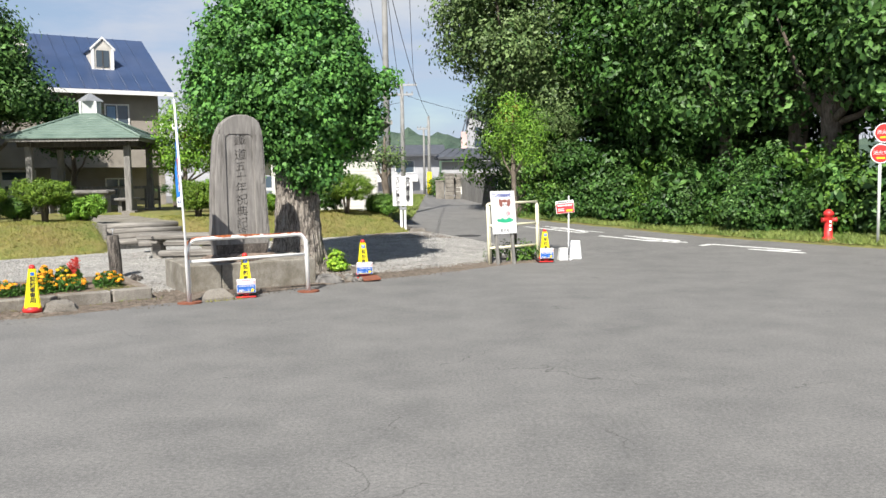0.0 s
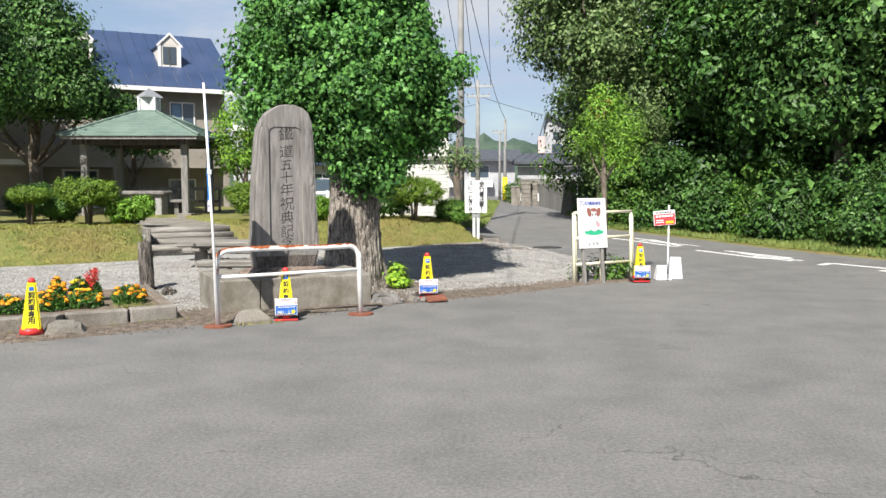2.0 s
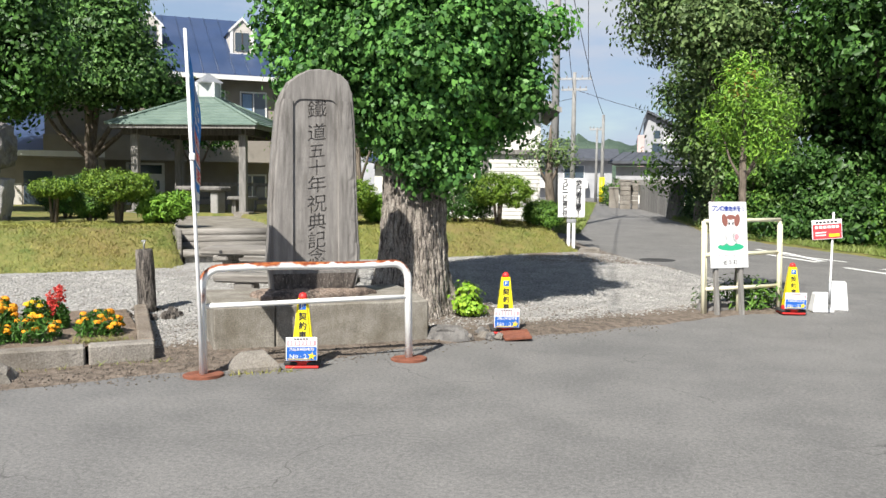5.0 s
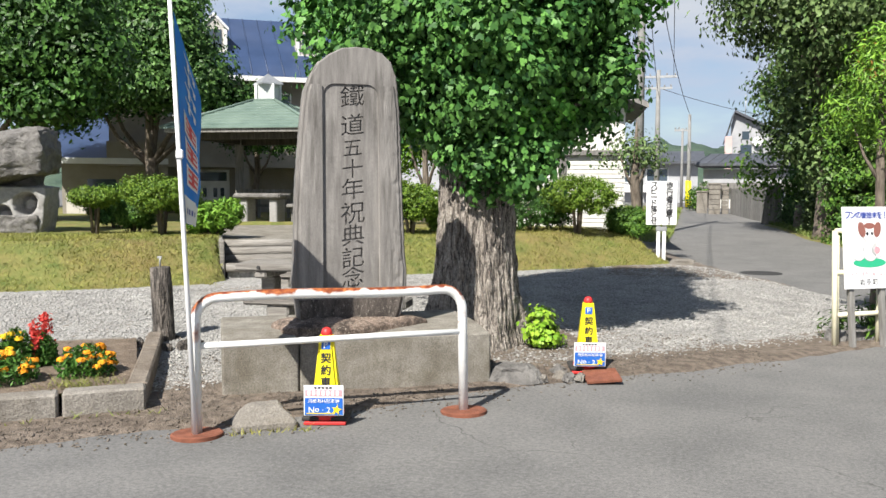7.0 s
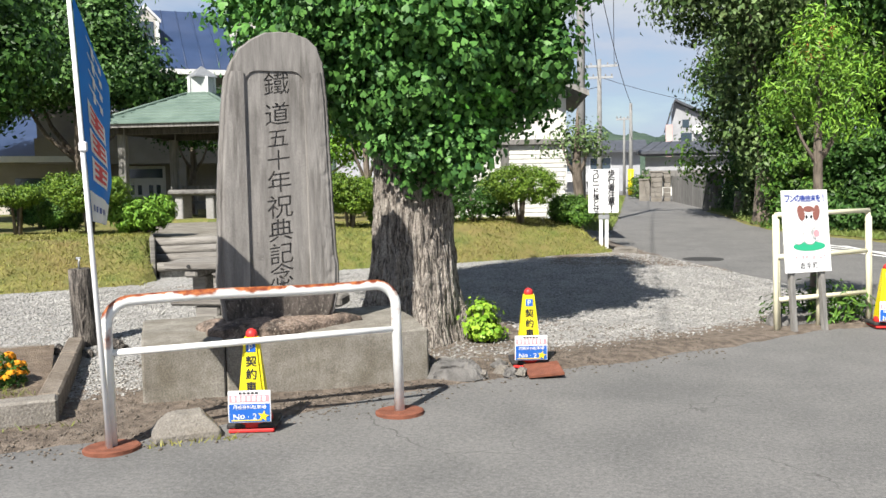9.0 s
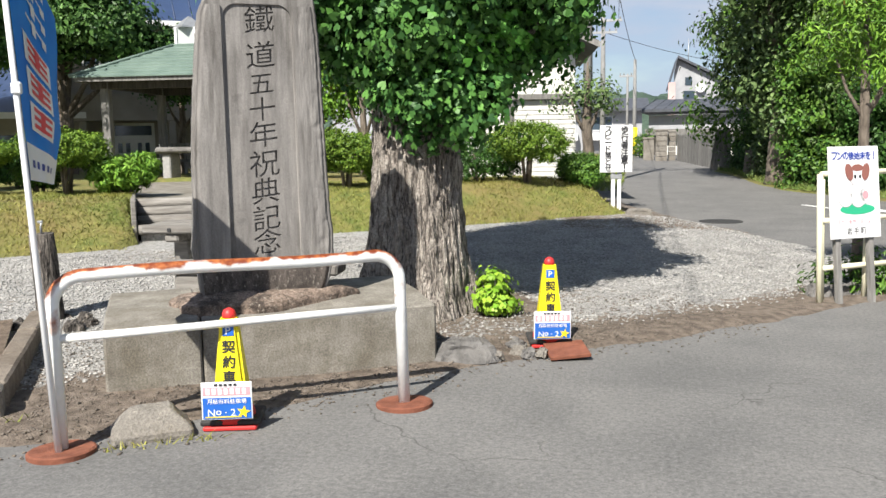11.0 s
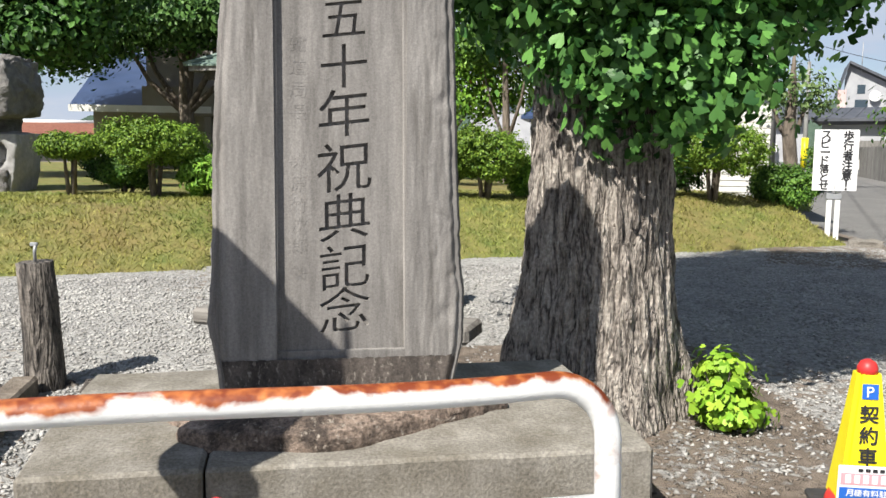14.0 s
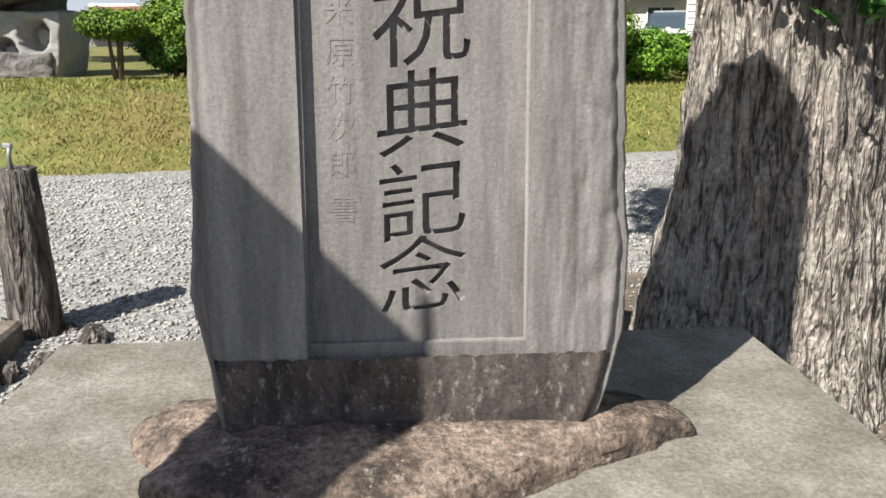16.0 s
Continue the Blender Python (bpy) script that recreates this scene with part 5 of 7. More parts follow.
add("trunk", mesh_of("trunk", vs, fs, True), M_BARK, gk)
rng = np.random.default_rng(11)
part("upper_trunk", tube([(0, 0, 2.4), (0.02, 0, 3.4), (0, 0.03, 4.6), (0, 0, 5.6)], [0.26, 0.19, 0.1, 0.02], 12), M_BARK, gk)
for i in range(16):
    a_, z = i * 2.4, 1.75 + i * 0.21
    ln = 0.9 - 0.035 * i
    e = Vector((math.cos(a_) * ln, math.sin(a_) * ln, z + 0.35))
    part("limb", tube([(math.cos(a_) * 0.15, math.sin(a_) * 0.15, z), e * 0.55 + Vector((0, 0, z * 0.45)), e, e * 1.12], [0.06, 0.04, 0.02, 0.005], 7), M_BARK, gk)
GB = [(-0.1, 0.1, 3.3, 1.2, 1.3, 1.5), (-0.1, 0.1, 4.5, 0.95, 1.0, 1.2), (-0.75, -0.1, 3.0, 0.8, 0.8, 0.95), (0.5, -0.1, 3.05, 0.75, 0.8, 0.7), (0.15, -0.5, 2.75, 0.85, 0.7, 0.8), (0.3, 0.7, 2.7, 0.9, 0.8, 0.8),
      (0.2, -0.12, 1.80, 0.55, 0.42, 0.36), (-0.3, -0.2, 2.2, 0.45, 0.45, 0.35), (0.42, -0.1, 2.15, 0.42, 0.42, 0.36), (0.72, 0.25, 2.1, 0.42, 0.42, 0.34), (0.1, -0.45, 2.2, 0.5, 0.35, 0.3), (1.15, -0.2, 2.9, 0.36, 0.3, 0.22), (-1.05, 0, 3.6, 0.5, 0.5, 0.55), (0.32, -0.40, 1.56, 0.42, 0.2, 0.24), (1.0, -0.1, 2.35, 0.4, 0.35, 0.3)]
foliage("crown", rng, GB, 3000, 46, 0.09, 0.06, L_GINKGO, gk, "fan", inner=0.4)
foliage("fresh_leaves", rng, [(0.35, -0.5, 1.95, 0.3, 0.15, 0.2), (0.7, -0.35, 2.05, 0.2, 0.2, 0.2), (1.35, -0.2, 3.0, 0.28, 0.2, 0.18)], 34, 16, 0.08, 0.058, L_FRESH, gk, "fan", "paler young leaves")
sp = thing("basal_shoots", pose(TX + 0.61, TY - 0.12, 0.05), "bright green shoots sprouting at the foot of the tree", "shrub")
foliage("leaves", rng, [(0, 0, 0.15, 0.085, 0.095, 0.13), (0.04, -0.04, 0.08, 0.1, 0.09, 0.06)], 80, 14, 0.045, 0.048, L_BRIGHT, sp, "fan", floor=0.0)
for i in range(6):
    part("stem", tube([(0, 0, -0.03), (0.05 * math.cos(i), 0.05 * math.sin(i), 0.12), (0.12 * math.cos(i), 0.12 * math.sin(i), 0.26)], [0.006, 0.005, 0.003], 6), M_BARK2, sp)

# ---------- steps, table and benches ----------
SX, SY = -6.38, 16.38
stp = thing("log_steps", pose(SX, SY, 0, 0, 0, 32), "low broad steps edged with weathered round logs, gravel treads", "steps")
for i in range(4):
    z, y0 = 0.345 + 0.087 * i, 0.275 * i
    part("tread", box(0.02, 1.52, y0 + 0.02, y0 + 0.34, z - 0.3, z + 0.03, 0.01), M_GRAVEL, stp, "gravel tread")
    part("log", tube([(0, y0, z), (0.8, y0 - 0.01, z + 0.004), (1.55, y0, z)], [0.06, 0.063, 0.059], 14, 0.04, random.Random(i)), M_WOOD, stp, "weathered round log")
part("side_board", box(-0.075, -0.012, -0.04, 1.2, 0.1, 0.70, 0.012), M_WOOD, stp, "upright board holding the bank")
part("landing", box(-0.1, 1.7, 1.17, 6.6, 0.3, 0.648, 0.02), M_CONC, stp, "pale gravelled landing")


def slab_wood(x0, x1, y0, y1, z0, z1):
    return box(x0, x1, y0, y1, z0, z1, 0.018)


tb = thing("picnic_table", pose(-4.42, 14.88, 0.09, 0, 0, 4), "low weathered timber table with planked top", "table")
for k in range(3):
    part("top_plank", slab_wood(-0.78 - 0.02 * k, 0.78, -0.33 + 0.22 * k, -0.125 + 0.22 * k, 0.42, 0.50), M_WOOD, tb)
for sx_ in (-0.5, 0.5):
    part("leg", slab_wood(sx_ - 0.08, sx_ + 0.08, -0.1, 0.1, -0.05, 0.34), M_WOOD, tb)
    part("bearer", slab_wood(sx_ - 0.07, sx_ + 0.07, -0.3, 0.3, 0.34, 0.42), M_WOOD, tb)
    part("bolt", tube([(sx_, -0.345, 0.46), (sx_, -0.325, 0.46)], 0.02, 8), M_BLACK, tb)


def bench(x_, y_, rz):
    b = thing("timber_bench", pose(x_, y_, 0.12, 0, 0, rz), "low weathered timber bench on short legs", "bench", "benches by the table")
    part("seat", slab_wood(-0.78, 0.78, -0.14, 0.14, 0.2, 0.29), M_WOOD, b)
    for sx_ in (-0.45, 0.45):
        part("leg", slab_wood(sx_ - 0.11, sx_ + 0.11, -0.11, 0.11, -0.08, 0.2), M_WOOD, b)
    return b


bench(-3.66, 13.52, 4)
bench(-4.75, 15.75, 4)

# ---------- gazebo ----------
GX, GY, GZ = -9.5, 23.6, 0.70
gz = thing("gazebo", pose(GX, GY, GZ, 0, 0, 6), "open wooden gazebo with a green hipped roof and small lantern top", "gazebo")
GW, EZ = 1.62, 1.86
for sx_, sy_ in ((-1, -1), (1, -1), (-1, 1), (1, 1)):
    part("post", box(sx_ * 1.22 - 0.08, sx_ * 1.22 + 0.08, sy_ * 1.22 - 0.08, sy_ * 1.22 + 0.08, 0, EZ, 0.012), M_GREYW, gz)
    part("footing", box(sx_ * 1.22 - 0.17, sx_ * 1.22 + 0.17, sy_ * 1.22 - 0.17, sy_ * 1.22 + 0.17, -0.06, 0.05, 0.01), M_CONC2, gz)
for sy_ in (-1, 1):
    part("beam", box(-1.5, 1.5, sy_ * 1.22 - 0.06, sy_ * 1.22 + 0.06, EZ - 0.14, EZ + 0.02, 0.008), M_DARKW, gz)
    part("beam", box(sy_ * 1.22 - 0.06, sy_ * 1.22 + 0.06, -1.5, 1.5, EZ - 0.13, EZ + 0.025, 0.008), M_DARKW, gz)
part("fascia", merge(*[box(-GW, GW, s * GW - 0.02, s * GW + 0.02, EZ - 0.02, EZ + 0.07) for s in (-1, 1)] + [box(s * GW - 0.02, s * GW + 0.02, -GW + 0.02, GW - 0.02, EZ - 0.02, EZ + 0.07) for s in (-1, 1)]), M_GREYW, gz)
part("soffit", box(-GW + 0.03, GW - 0.03, -GW + 0.03, GW - 0.03, EZ + 0.03, EZ + 0.05), M_DARKW, gz)
rows = 9
for side in range(4):
    mm = Matrix.Rotation(side * math.pi / 2, 4, "Z")
    for i in range(rows):
        f0, f1 = i / rows, (i + 1) / rows
        a0, a1 = GW + 0.06 - (GW - 0.2) * f0, GW + 0.06 - (GW - 0.2) * f1
        z0, z1 = EZ + 0.06 + 0.68 * f0, EZ + 0.06 + 0.68 * f1
        me = mesh_of("roof_course", [mm @ Vector(p) for p in ((-a0, -a0, z0 - 0.004), (a0, -a0, z0 - 0.004), (a1, -a1 - 0.02, z1 - 0.03), (-a1, -a1 - 0.02, z1 - 0.03), (-a0, -a0, z0 + 0.022), (a0, -a0, z0 + 0.022), (a1, -a1, z1), (-a1, -a1, z1))],
                     [(0, 1, 5, 4), (4, 5, 6, 7), (1, 2, 6, 5), (3, 0, 4, 7)])
        add("roof_course", me, M_ROOFG, gz)
    part("hip_cap", tube([mm @ Vector((GW + 0.07, -GW - 0.07, EZ + 0.09)), mm @ Vector((0.24, -0.24, EZ + 0.77))], 0.035, 6), M_ROOFG, gz)
part("lantern_base", box(-0.27, 0.27, -0.27, 0.27, EZ + 0.66, EZ + 0.79, 0.01), M_ROOFG, gz)
for sx_ in (-1, 1):
    for sy_ in (-1, 1):
        part("lantern_post", box(sx_ * 0.2 - 0.025, sx_ * 0.2 + 0.025, sy_ * 0.2 - 0.025, sy_ * 0.2 + 0.025, EZ + 0.78, EZ + 1.12), M_TRIM, gz)
part("lantern_pane", box(-0.19, 0.19, -0.19, 0.19, EZ + 0.79, EZ + 1.11), M_PALEPANE, gz, "frosted pale pane")
part("lantern_roof", tube([(0, 0, EZ + 1.11), (0, 0, EZ + 1.14), (0, 0, EZ + 1.36)], [0.36, 0.35, 0.01], 4, smooth=False), M_METAL, gz)
gt = thing("gazebo_table", pose(GX + 0.2, GY - 0.7, GZ), "low stone table under the gazebo", "table")
part("top", box(-0.55, 0.55, -0.3, 0.3, 0.48, 0.6, 0.04), M_STATUE2, gt)
for sx_ in (-0.35, 0.35):
    part("leg", box(sx_ - 0.09, sx_ + 0.09, -0.2, 0.2, -0.03, 0.48, 0.02), M_STATUE, gt)
for sx_, ex in ((-0.95, 0), (0.95, 0)):
    b = thing("gazebo_bench", pose(GX + 0.2 + sx_, GY - 0.7, GZ), "plain bench under the gazebo", "bench", "gazebo benches")
    part("seat", box(-0.25, 0.25, -0.3, 0.3, 0.3, 0.38, 0.02), M_GREYW, b)
    for k in (-1, 1):
        part("leg", box(k * 0.15 - 0.05, k * 0.15 + 0.05, -0.15, 0.15, -0.03, 0.3), M_GREYW, b)
rl = thing("wooden_railing", pose(GX - 0.2, GY + 1.5, GZ - 0.02), "low wooden railing behind the gazebo", "railing")
part("rail", box(-1.3, 1.5, -0.03, 0.03, 0.62, 0.70), M_GREYW, rl)
part("rail", box(-1.3, 1.5, -0.025, 0.025, 0.28, 0.34), M_GREYW, rl)
for k in range(8):
    part("baluster", box(-1.28 + k * 0.39, -1.22 + k * 0.39, -0.022, 0.022, -0.05, 0.63), M_GREYW, rl)

# ---------- stone sculpture ----------
def carved_block(x0, x1, y0, y1, z0, z1, cuts, rough, round_=0.3, holes=()):
    bm = bmesh.new()
    bmesh.ops.create_cube(bm, size=2)
    bmesh.ops.subdivide_edges(bm, edges=bm.edges[:], cuts=cuts, use_grid_fill=True)
    for v in bm.verts:
        c = v.co.copy()
        k = c * (1 - round_) + c.normalized() * round_ * 1.15
        p = Vector(((x0 + x1) / 2 + k.x * (x1 - x0) / 2, (y0 + y1) / 2 + k.y * (y1 - y0) / 2, (z0 + z1) / 2 + k.z * (z1 - z0) / 2))
        if c.y < -0.99:
            for hx, hz, hr, hd in holes:
                d = math.hypot(p.x - hx, p.z - hz)
                if d < hr:
                    p.y += hd * min(1.0, (1 - d / hr) * 5) - (0.07 if d < hr * 0.5 else 0.0)
        v.co = p + c * (noise.noise(c * 2.2 + Vector((x1, z1, 0))) * rough + noise.noise(c * 7) * rough * 0.3)
    return bm


lower = carved_block(-0.75, 0.5, -0.4, 0.4, -0.06, 0.72, 40, 0.03, 0.2, ((0.17, 0.44, 0.19, 0.3), (-0.2, 0.28, 0.16, 0.26)))
base_ = carved_block(-0.8, 0.35, -0.45, 0.4, -0.1, 0.26, 16, 0.05, 0.2)
neck = carved_block(-0.6, 0.24, -0.14, 0.34, 0.6, 1.02, 10, 0.03, 0.2)
upper = carved_block(-0.85, 0.53, -0.66, 0.42, 0.84, 1.58, 28, 0.06, 0.42)
for v in lower.verts:
    if v.co.x > 0:
        v.co.x *= 0.78 + 0.3 * v.co.z
for v in upper.verts:
    v.co.z += 0.14 * v.co.x - (0.12 * max(0.0, -v.co.x - 0.1) if v.co.z < 1.2 else 0.0)
me = bpy.data.meshes.new("stone_sculpture")
nf = [len(b.faces) for b in (lower, base_, neck, upper)]
whole = merge(lower, base_, neck, upper)
whole.to_mesh(me)
whole.free()
me.polygons.foreach_set("use_smooth", [True] * len(me.polygons))
me.materials.append(M_STATUE)
me.materials.append(M_STATUE2)
me.polygons.foreach_set("material_index", [0 if i < nf[0] else 1 for i in range(sum(nf))])
add("stone_sculpture", me, None, None, "abstract carved granite sculpture with round hollows on the lawn", "sculpture", m=pose(-10.75, 17.65, lawn_z(-10.65, 17.65), 0, 0, 24))

# ---------- clipped shrubs and plants on the bank ----------
def shrub(x_, y_, r_, h_, material, seed, stem=0.25, label="clipped round shrub on the bank", flat=0.6, kind="kite", size=0.045, dens=1.0):
    r = np.random.default_rng(seed)
    z_ = lawn_z(x_, y_)
    t = thing("clipped_shrub", pose(x_, y_, z_), label, "shrub", "clipped shrubs on the bank")
    for k in range(3):
        a_ = k * 2.1 + seed
        part("stem", tube([(0.03 * math.cos(a_), 0.03 * math.sin(a_), -0.05), (0.08 * math.cos(a_), 0.08 * math.sin(a_), stem), (r_ * 0.45 * math.cos(a_), r_ * 0.45 * math.sin(a_), h_ * 0.75)], [0.03, 0.024, 0.01], 7), M_BARK2, t)
    stem *= 0.8
    bl = [(0, 0, stem + (h_ - stem) * 0.52, r_, r_, (h_ - stem) * 0.48)]
    for k in range(5):
        a_ = k * 1.3 + seed
        bl.append((r_ * 0.55 * math.cos(a_), r_ * 0.55 * math.sin(a_), stem + (h_ - stem) * (0.4 + 0.12 * (k % 3)), r_ * 0.5, r_ * 0.5, (h_ - stem) * 0.42))
    foliage("leaves", r, bl, int(430 * dens), 36, 0.036, size * 0.8, material, t, kind, inner=0.25, jit=0.03)
    return t


shrub(-8.0, 17.35, 0.56, 0.86, L_HEDGE, 1, 0.45, "broad clipped shrub on several stems")
shrub(-9.05, 17.2, 0.33, 0.68, L_HEDGE, 2, 0.55, "small clipped shrub on a bare stem")
shrub(-8.75, 17.75, 0.28, 0.5, L_MID, 3, 0.1)
shrub(-7.35, 17.7, 0.42, 0.5, L_LIGHT, 4, 0.05, "low leafy bright green plant by the steps", kind="strip", size=0.11, dens=0.5)
shrub(-10.2, 19.2, 0.5, 0.75, L_DARK, 5, 0.1)
shrub(-5.35, 18.9, 0.5, 0.78, L_HEDGE, 7, 0.25, "clipped shrub on bare stems behind the monument")
shrub(-4.65, 18.95, 0.48, 0.8, L_HEDGE, 8, 0.28, "clipped shrub on bare stems behind the monument")
shrub(-4.2, 19.4, 0.32, 0.5, L_LIGHT, 9, 0.05)
shrub(-2.25, 20.35, 0.62, 0.92, L_HEDGE, 12, 0.42, "flat-topped clipped shrub on a bent stem")
shrub(-3.05, 20.6, 0.68, 0.72, L_DARK, 13, 0.06, "dark spreading shrub against the white wall")
shrub(-1.45, 20.9, 0.40, 0.5, L_MID, 14, 0.05, "low round shrub by the lane")
shrub(-3.75, 20.4, 0.4, 0.5, L_LIGHT, 15, 0.05, "pale broad-leaved plant on the bank", kind="strip", size=0.13, dens=0.4)
shrub(-6.3, 22.3, 0.6, 0.8, L_LIGHT, 17, 0.1)

# ---------- trees in the park ----------
rng = np.random.default_rng(21)
tree("broadleaf_tree", -13.4, 24.9, 0.5, 6.2, 0.17, [(0, 0, 4.4, 1.3, 1.3, 0.9), (-1.5, 0.1, 3.7, 1.1, 1.1, 0.8), (1.2, -0.1, 3.6, 0.95, 1.1, 0.7), (0.3, -0.6, 3.35, 1.1, 0.9, 0.5), (-1.4, -0.4, 3.2, 1.0, 0.8, 0.45), (1.5, 0.2, 3.2, 0.75, 0.7, 0.4),
     (0.5, 0, 5.4, 0.9, 0.9, 0.6), (-0.7, 0, 5.1, 0.8, 0.8, 0.6), (-0.2, 0, 6.1, 0.6, 0.6, 0.5), (-2.3, 0, 3.5, 0.9, 0.8, 0.6), (-3.0, -0.3, 4.3, 1.0, 0.9, 0.9), (-2.0, 0, 5.2, 1.1, 1.0, 0.8), (0.9, -0.5, 4.4, 0.9, 0.7, 0.7), (-0.6, -0.7, 4.2, 1.2, 0.7, 0.9), (-2.6, -0.4, 2.9, 0.9, 0.7, 0.45)],
     L_PARK, rng, "leafy green tree with a forked trunk behind the gazebo", 1000, 58, 0.24, 0.13, fork=1.6, inner=0.45)
tree("broadleaf_tree", -14.4, 20.5, 0.6, 5.2, 0.15, [(0, 0, 4.0, 1.6, 1.5, 1.3), (-1.2, 0.1, 3.5, 1.2, 1.1, 0.8), (1.1, -0.1, 3.45, 1.2, 1.1, 0.75), (0.2, -0.6, 3.0, 1.1, 0.9, 0.5), (2.2, 0.2, 3.3, 1.1, 0.9, 0.8), (2.0, 0.2, 4.3, 1.0, 0.9, 0.7), (1.9, -0.2, 2.4, 0.8, 0.7, 0.4)],
     L_DARK, rng, "dark leafy tree behind the sculpture", 760, 50, 0.24, 0.13, fork=1.4, inner=0.35)
tree("berry_tree", -7.15, 24.2, 0.6, 3.0, 0.07, [(0, 0, 2.2, 0.75, 0.75, 0.9), (-0.35, 0, 1.7, 0.55, 0.5, 0.55), (0.6, -0.1, 1.8, 0.65, 0.6, 0.6), (1.2, 0, 1.9, 0.6, 0.5, 0.5)],
     L_LIGHT, rng, "light green tree with orange berries behind the gazebo", 240, 36, 0.16, 0.085, fork=0.9, extra=([(0.7, -0.3, 2.1, 0.6, 0.4, 0.35)], 26, 12, 0.06, 0.05, L_AUTUMN))
tree("berry_tree", -5.9, 23.6, 0.6, 3.4, 0.08, [(0, 0, 2.9, 0.8, 0.7, 0.6), (-0.5, 0, 2.5, 0.6, 0.5, 0.4), (0.5, 0, 2.6, 0.6, 0.5, 0.4)], L_MID, rng, "green tree with a few turning leaves behind the monument", 220, 36, 0.16, 0.085, fork=0.8)
tree("niwaki_pine", -8.4, 27.2, 0.5, 1.7, 0.05, [(0, 0, 1.45, 0.38, 0.35, 0.17), (-0.35, 0, 0.75, 0.25, 0.2, 0.1), (0.3, 0, 0.9, 0.25, 0.2, 0.1)], L_DARK, rng, "cloud-pruned garden tree before the house", 70, 30, 0.07, 0.05, fork=0.7)
tree("garden_tree", -10.9, 25.6, 0.6, 3.4, 0.09, [(0, 0, 2.2, 0.7, 0.6, 0.35), (0.5, 0, 1.9, 0.5, 0.5, 0.25), (-0.5, 0.1, 2.0, 0.5, 0.5, 0.25), (0, 0, 2.9, 0.7, 0.6, 0.4)], L_DARK, rng, "dark garden tree behind the gazebo", 150, 36, 0.12, 0.09, fork=1.2)
tree("lane_tree", -1.42, 21.6, 0.45, 2.3, 0.09, [(0, 0, 1.75, 0.34, 0.32, 0.26), (-0.25, -0.1, 1.5, 0.28, 0.28, 0.22), (0.2, 0, 1.5, 0.26, 0.28, 0.2)], L_OLIVE, rng, "small gnarled tree beside the white shed", 44, 22, 0.12, 0.07, fork=1.05, inner=0.8)

# ---------- house behind the gazebo ----------
def window_in(parent, x0, x1, z0, z1, y, cols=2, sill=True):
    w = part("window", box(x0, x1, y - 0.01, y + 0.02, z0, z1), M_GLASS, parent, "dark window")
    fw = 0.045
    fr = [box(x0 - fw, x1 + fw, y - 0.04, y - 0.012, z1, z1 + fw), box(x0 - fw, x1 + fw, y - 0.04, y - 0.012, z0 - fw, z0), box(x0 - fw, x0, y - 0.04, y - 0.012, z0, z1), box(x1, x1 + fw, y - 0.04, y - 0.012, z0, z1)]
    for k in range(1, cols):
        xm = x0 + (x1 - x0) * k / cols
        fr.append(box(xm - 0.02, xm + 0.02, y - 0.036, y - 0.012, z0, z1))
    part("window_frame", merge(*fr), M_TRIM, w)
    return w


HA = 33.0
hs_ = thing("house", pose(-9.9, 31.2, 0, 0, 0, HA), "taupe two-storey house with a dark blue metal roof and dormers", "house")
# local: x runs along the front to the right end at 0, y goes back
HL, HD, EV, RZ = 7.6, 7.0, 4.55, 6.85
part("wall", box(-HL, -0.22, 0, HD, -0.2, EV), M_STUCCO, hs_)
part("upper_band", box(-HL, -0.2, -0.9, -0.003, 2.0, 2.68), M_STUCCO, hs_, "jutting pale band between the storeys")
for x_ in (-6.1, -3.9, -0.4):
    part("porch_post", box(x_ - 0.09, x_ + 0.09, -0.88, -0.7, -0.1, 1.995, 0.01), M_STUCCO, hs_)
vs = [(-HL - 0.4, -0.5, EV - 0.02), (0.18, -0.5, EV - 0.02), (0.18, HD / 2, RZ), (-HL - 0.4, HD / 2, RZ), (-HL - 0.4, HD + 0.5, EV - 0.02), (0.18, HD + 0.5, EV - 0.02)]
vs += [(x_, y_, z_ + 0.12) for x_, y_, z_ in vs]
part("roof", mesh_of("roof", vs, [(0, 1, 2, 3), (3, 2, 5, 4), (6, 9, 8, 7), (9, 10, 11, 8), (0, 6, 7, 1), (1, 7, 8, 2), (2, 8, 11, 5), (5, 11, 10, 4), (4, 10, 9, 3), (3, 9, 6, 0)]), M_ROOFB, hs_)
part("gable", mesh_of("gable", [(-0.22, 0, EV - 0.1), (-0.22, HD, EV - 0.1), (-0.22, HD / 2, RZ - 0.05)], [(0, 1, 2)]), M_STUCCO, hs_)
part("gutter", box(-HL - 0.4, 0.18, -0.56, -0.5, EV - 0.06, EV + 0.08), M_TRIM, hs_, "white gutter board")
for k in range(17):
    x_ = -HL - 0.2 + k * 0.46
    part("roof_seam", tube([(x_, -0.5, EV + 0.11), (x_, HD / 2, RZ + 0.13)], 0.018, 4), M_ROOFB, hs_)
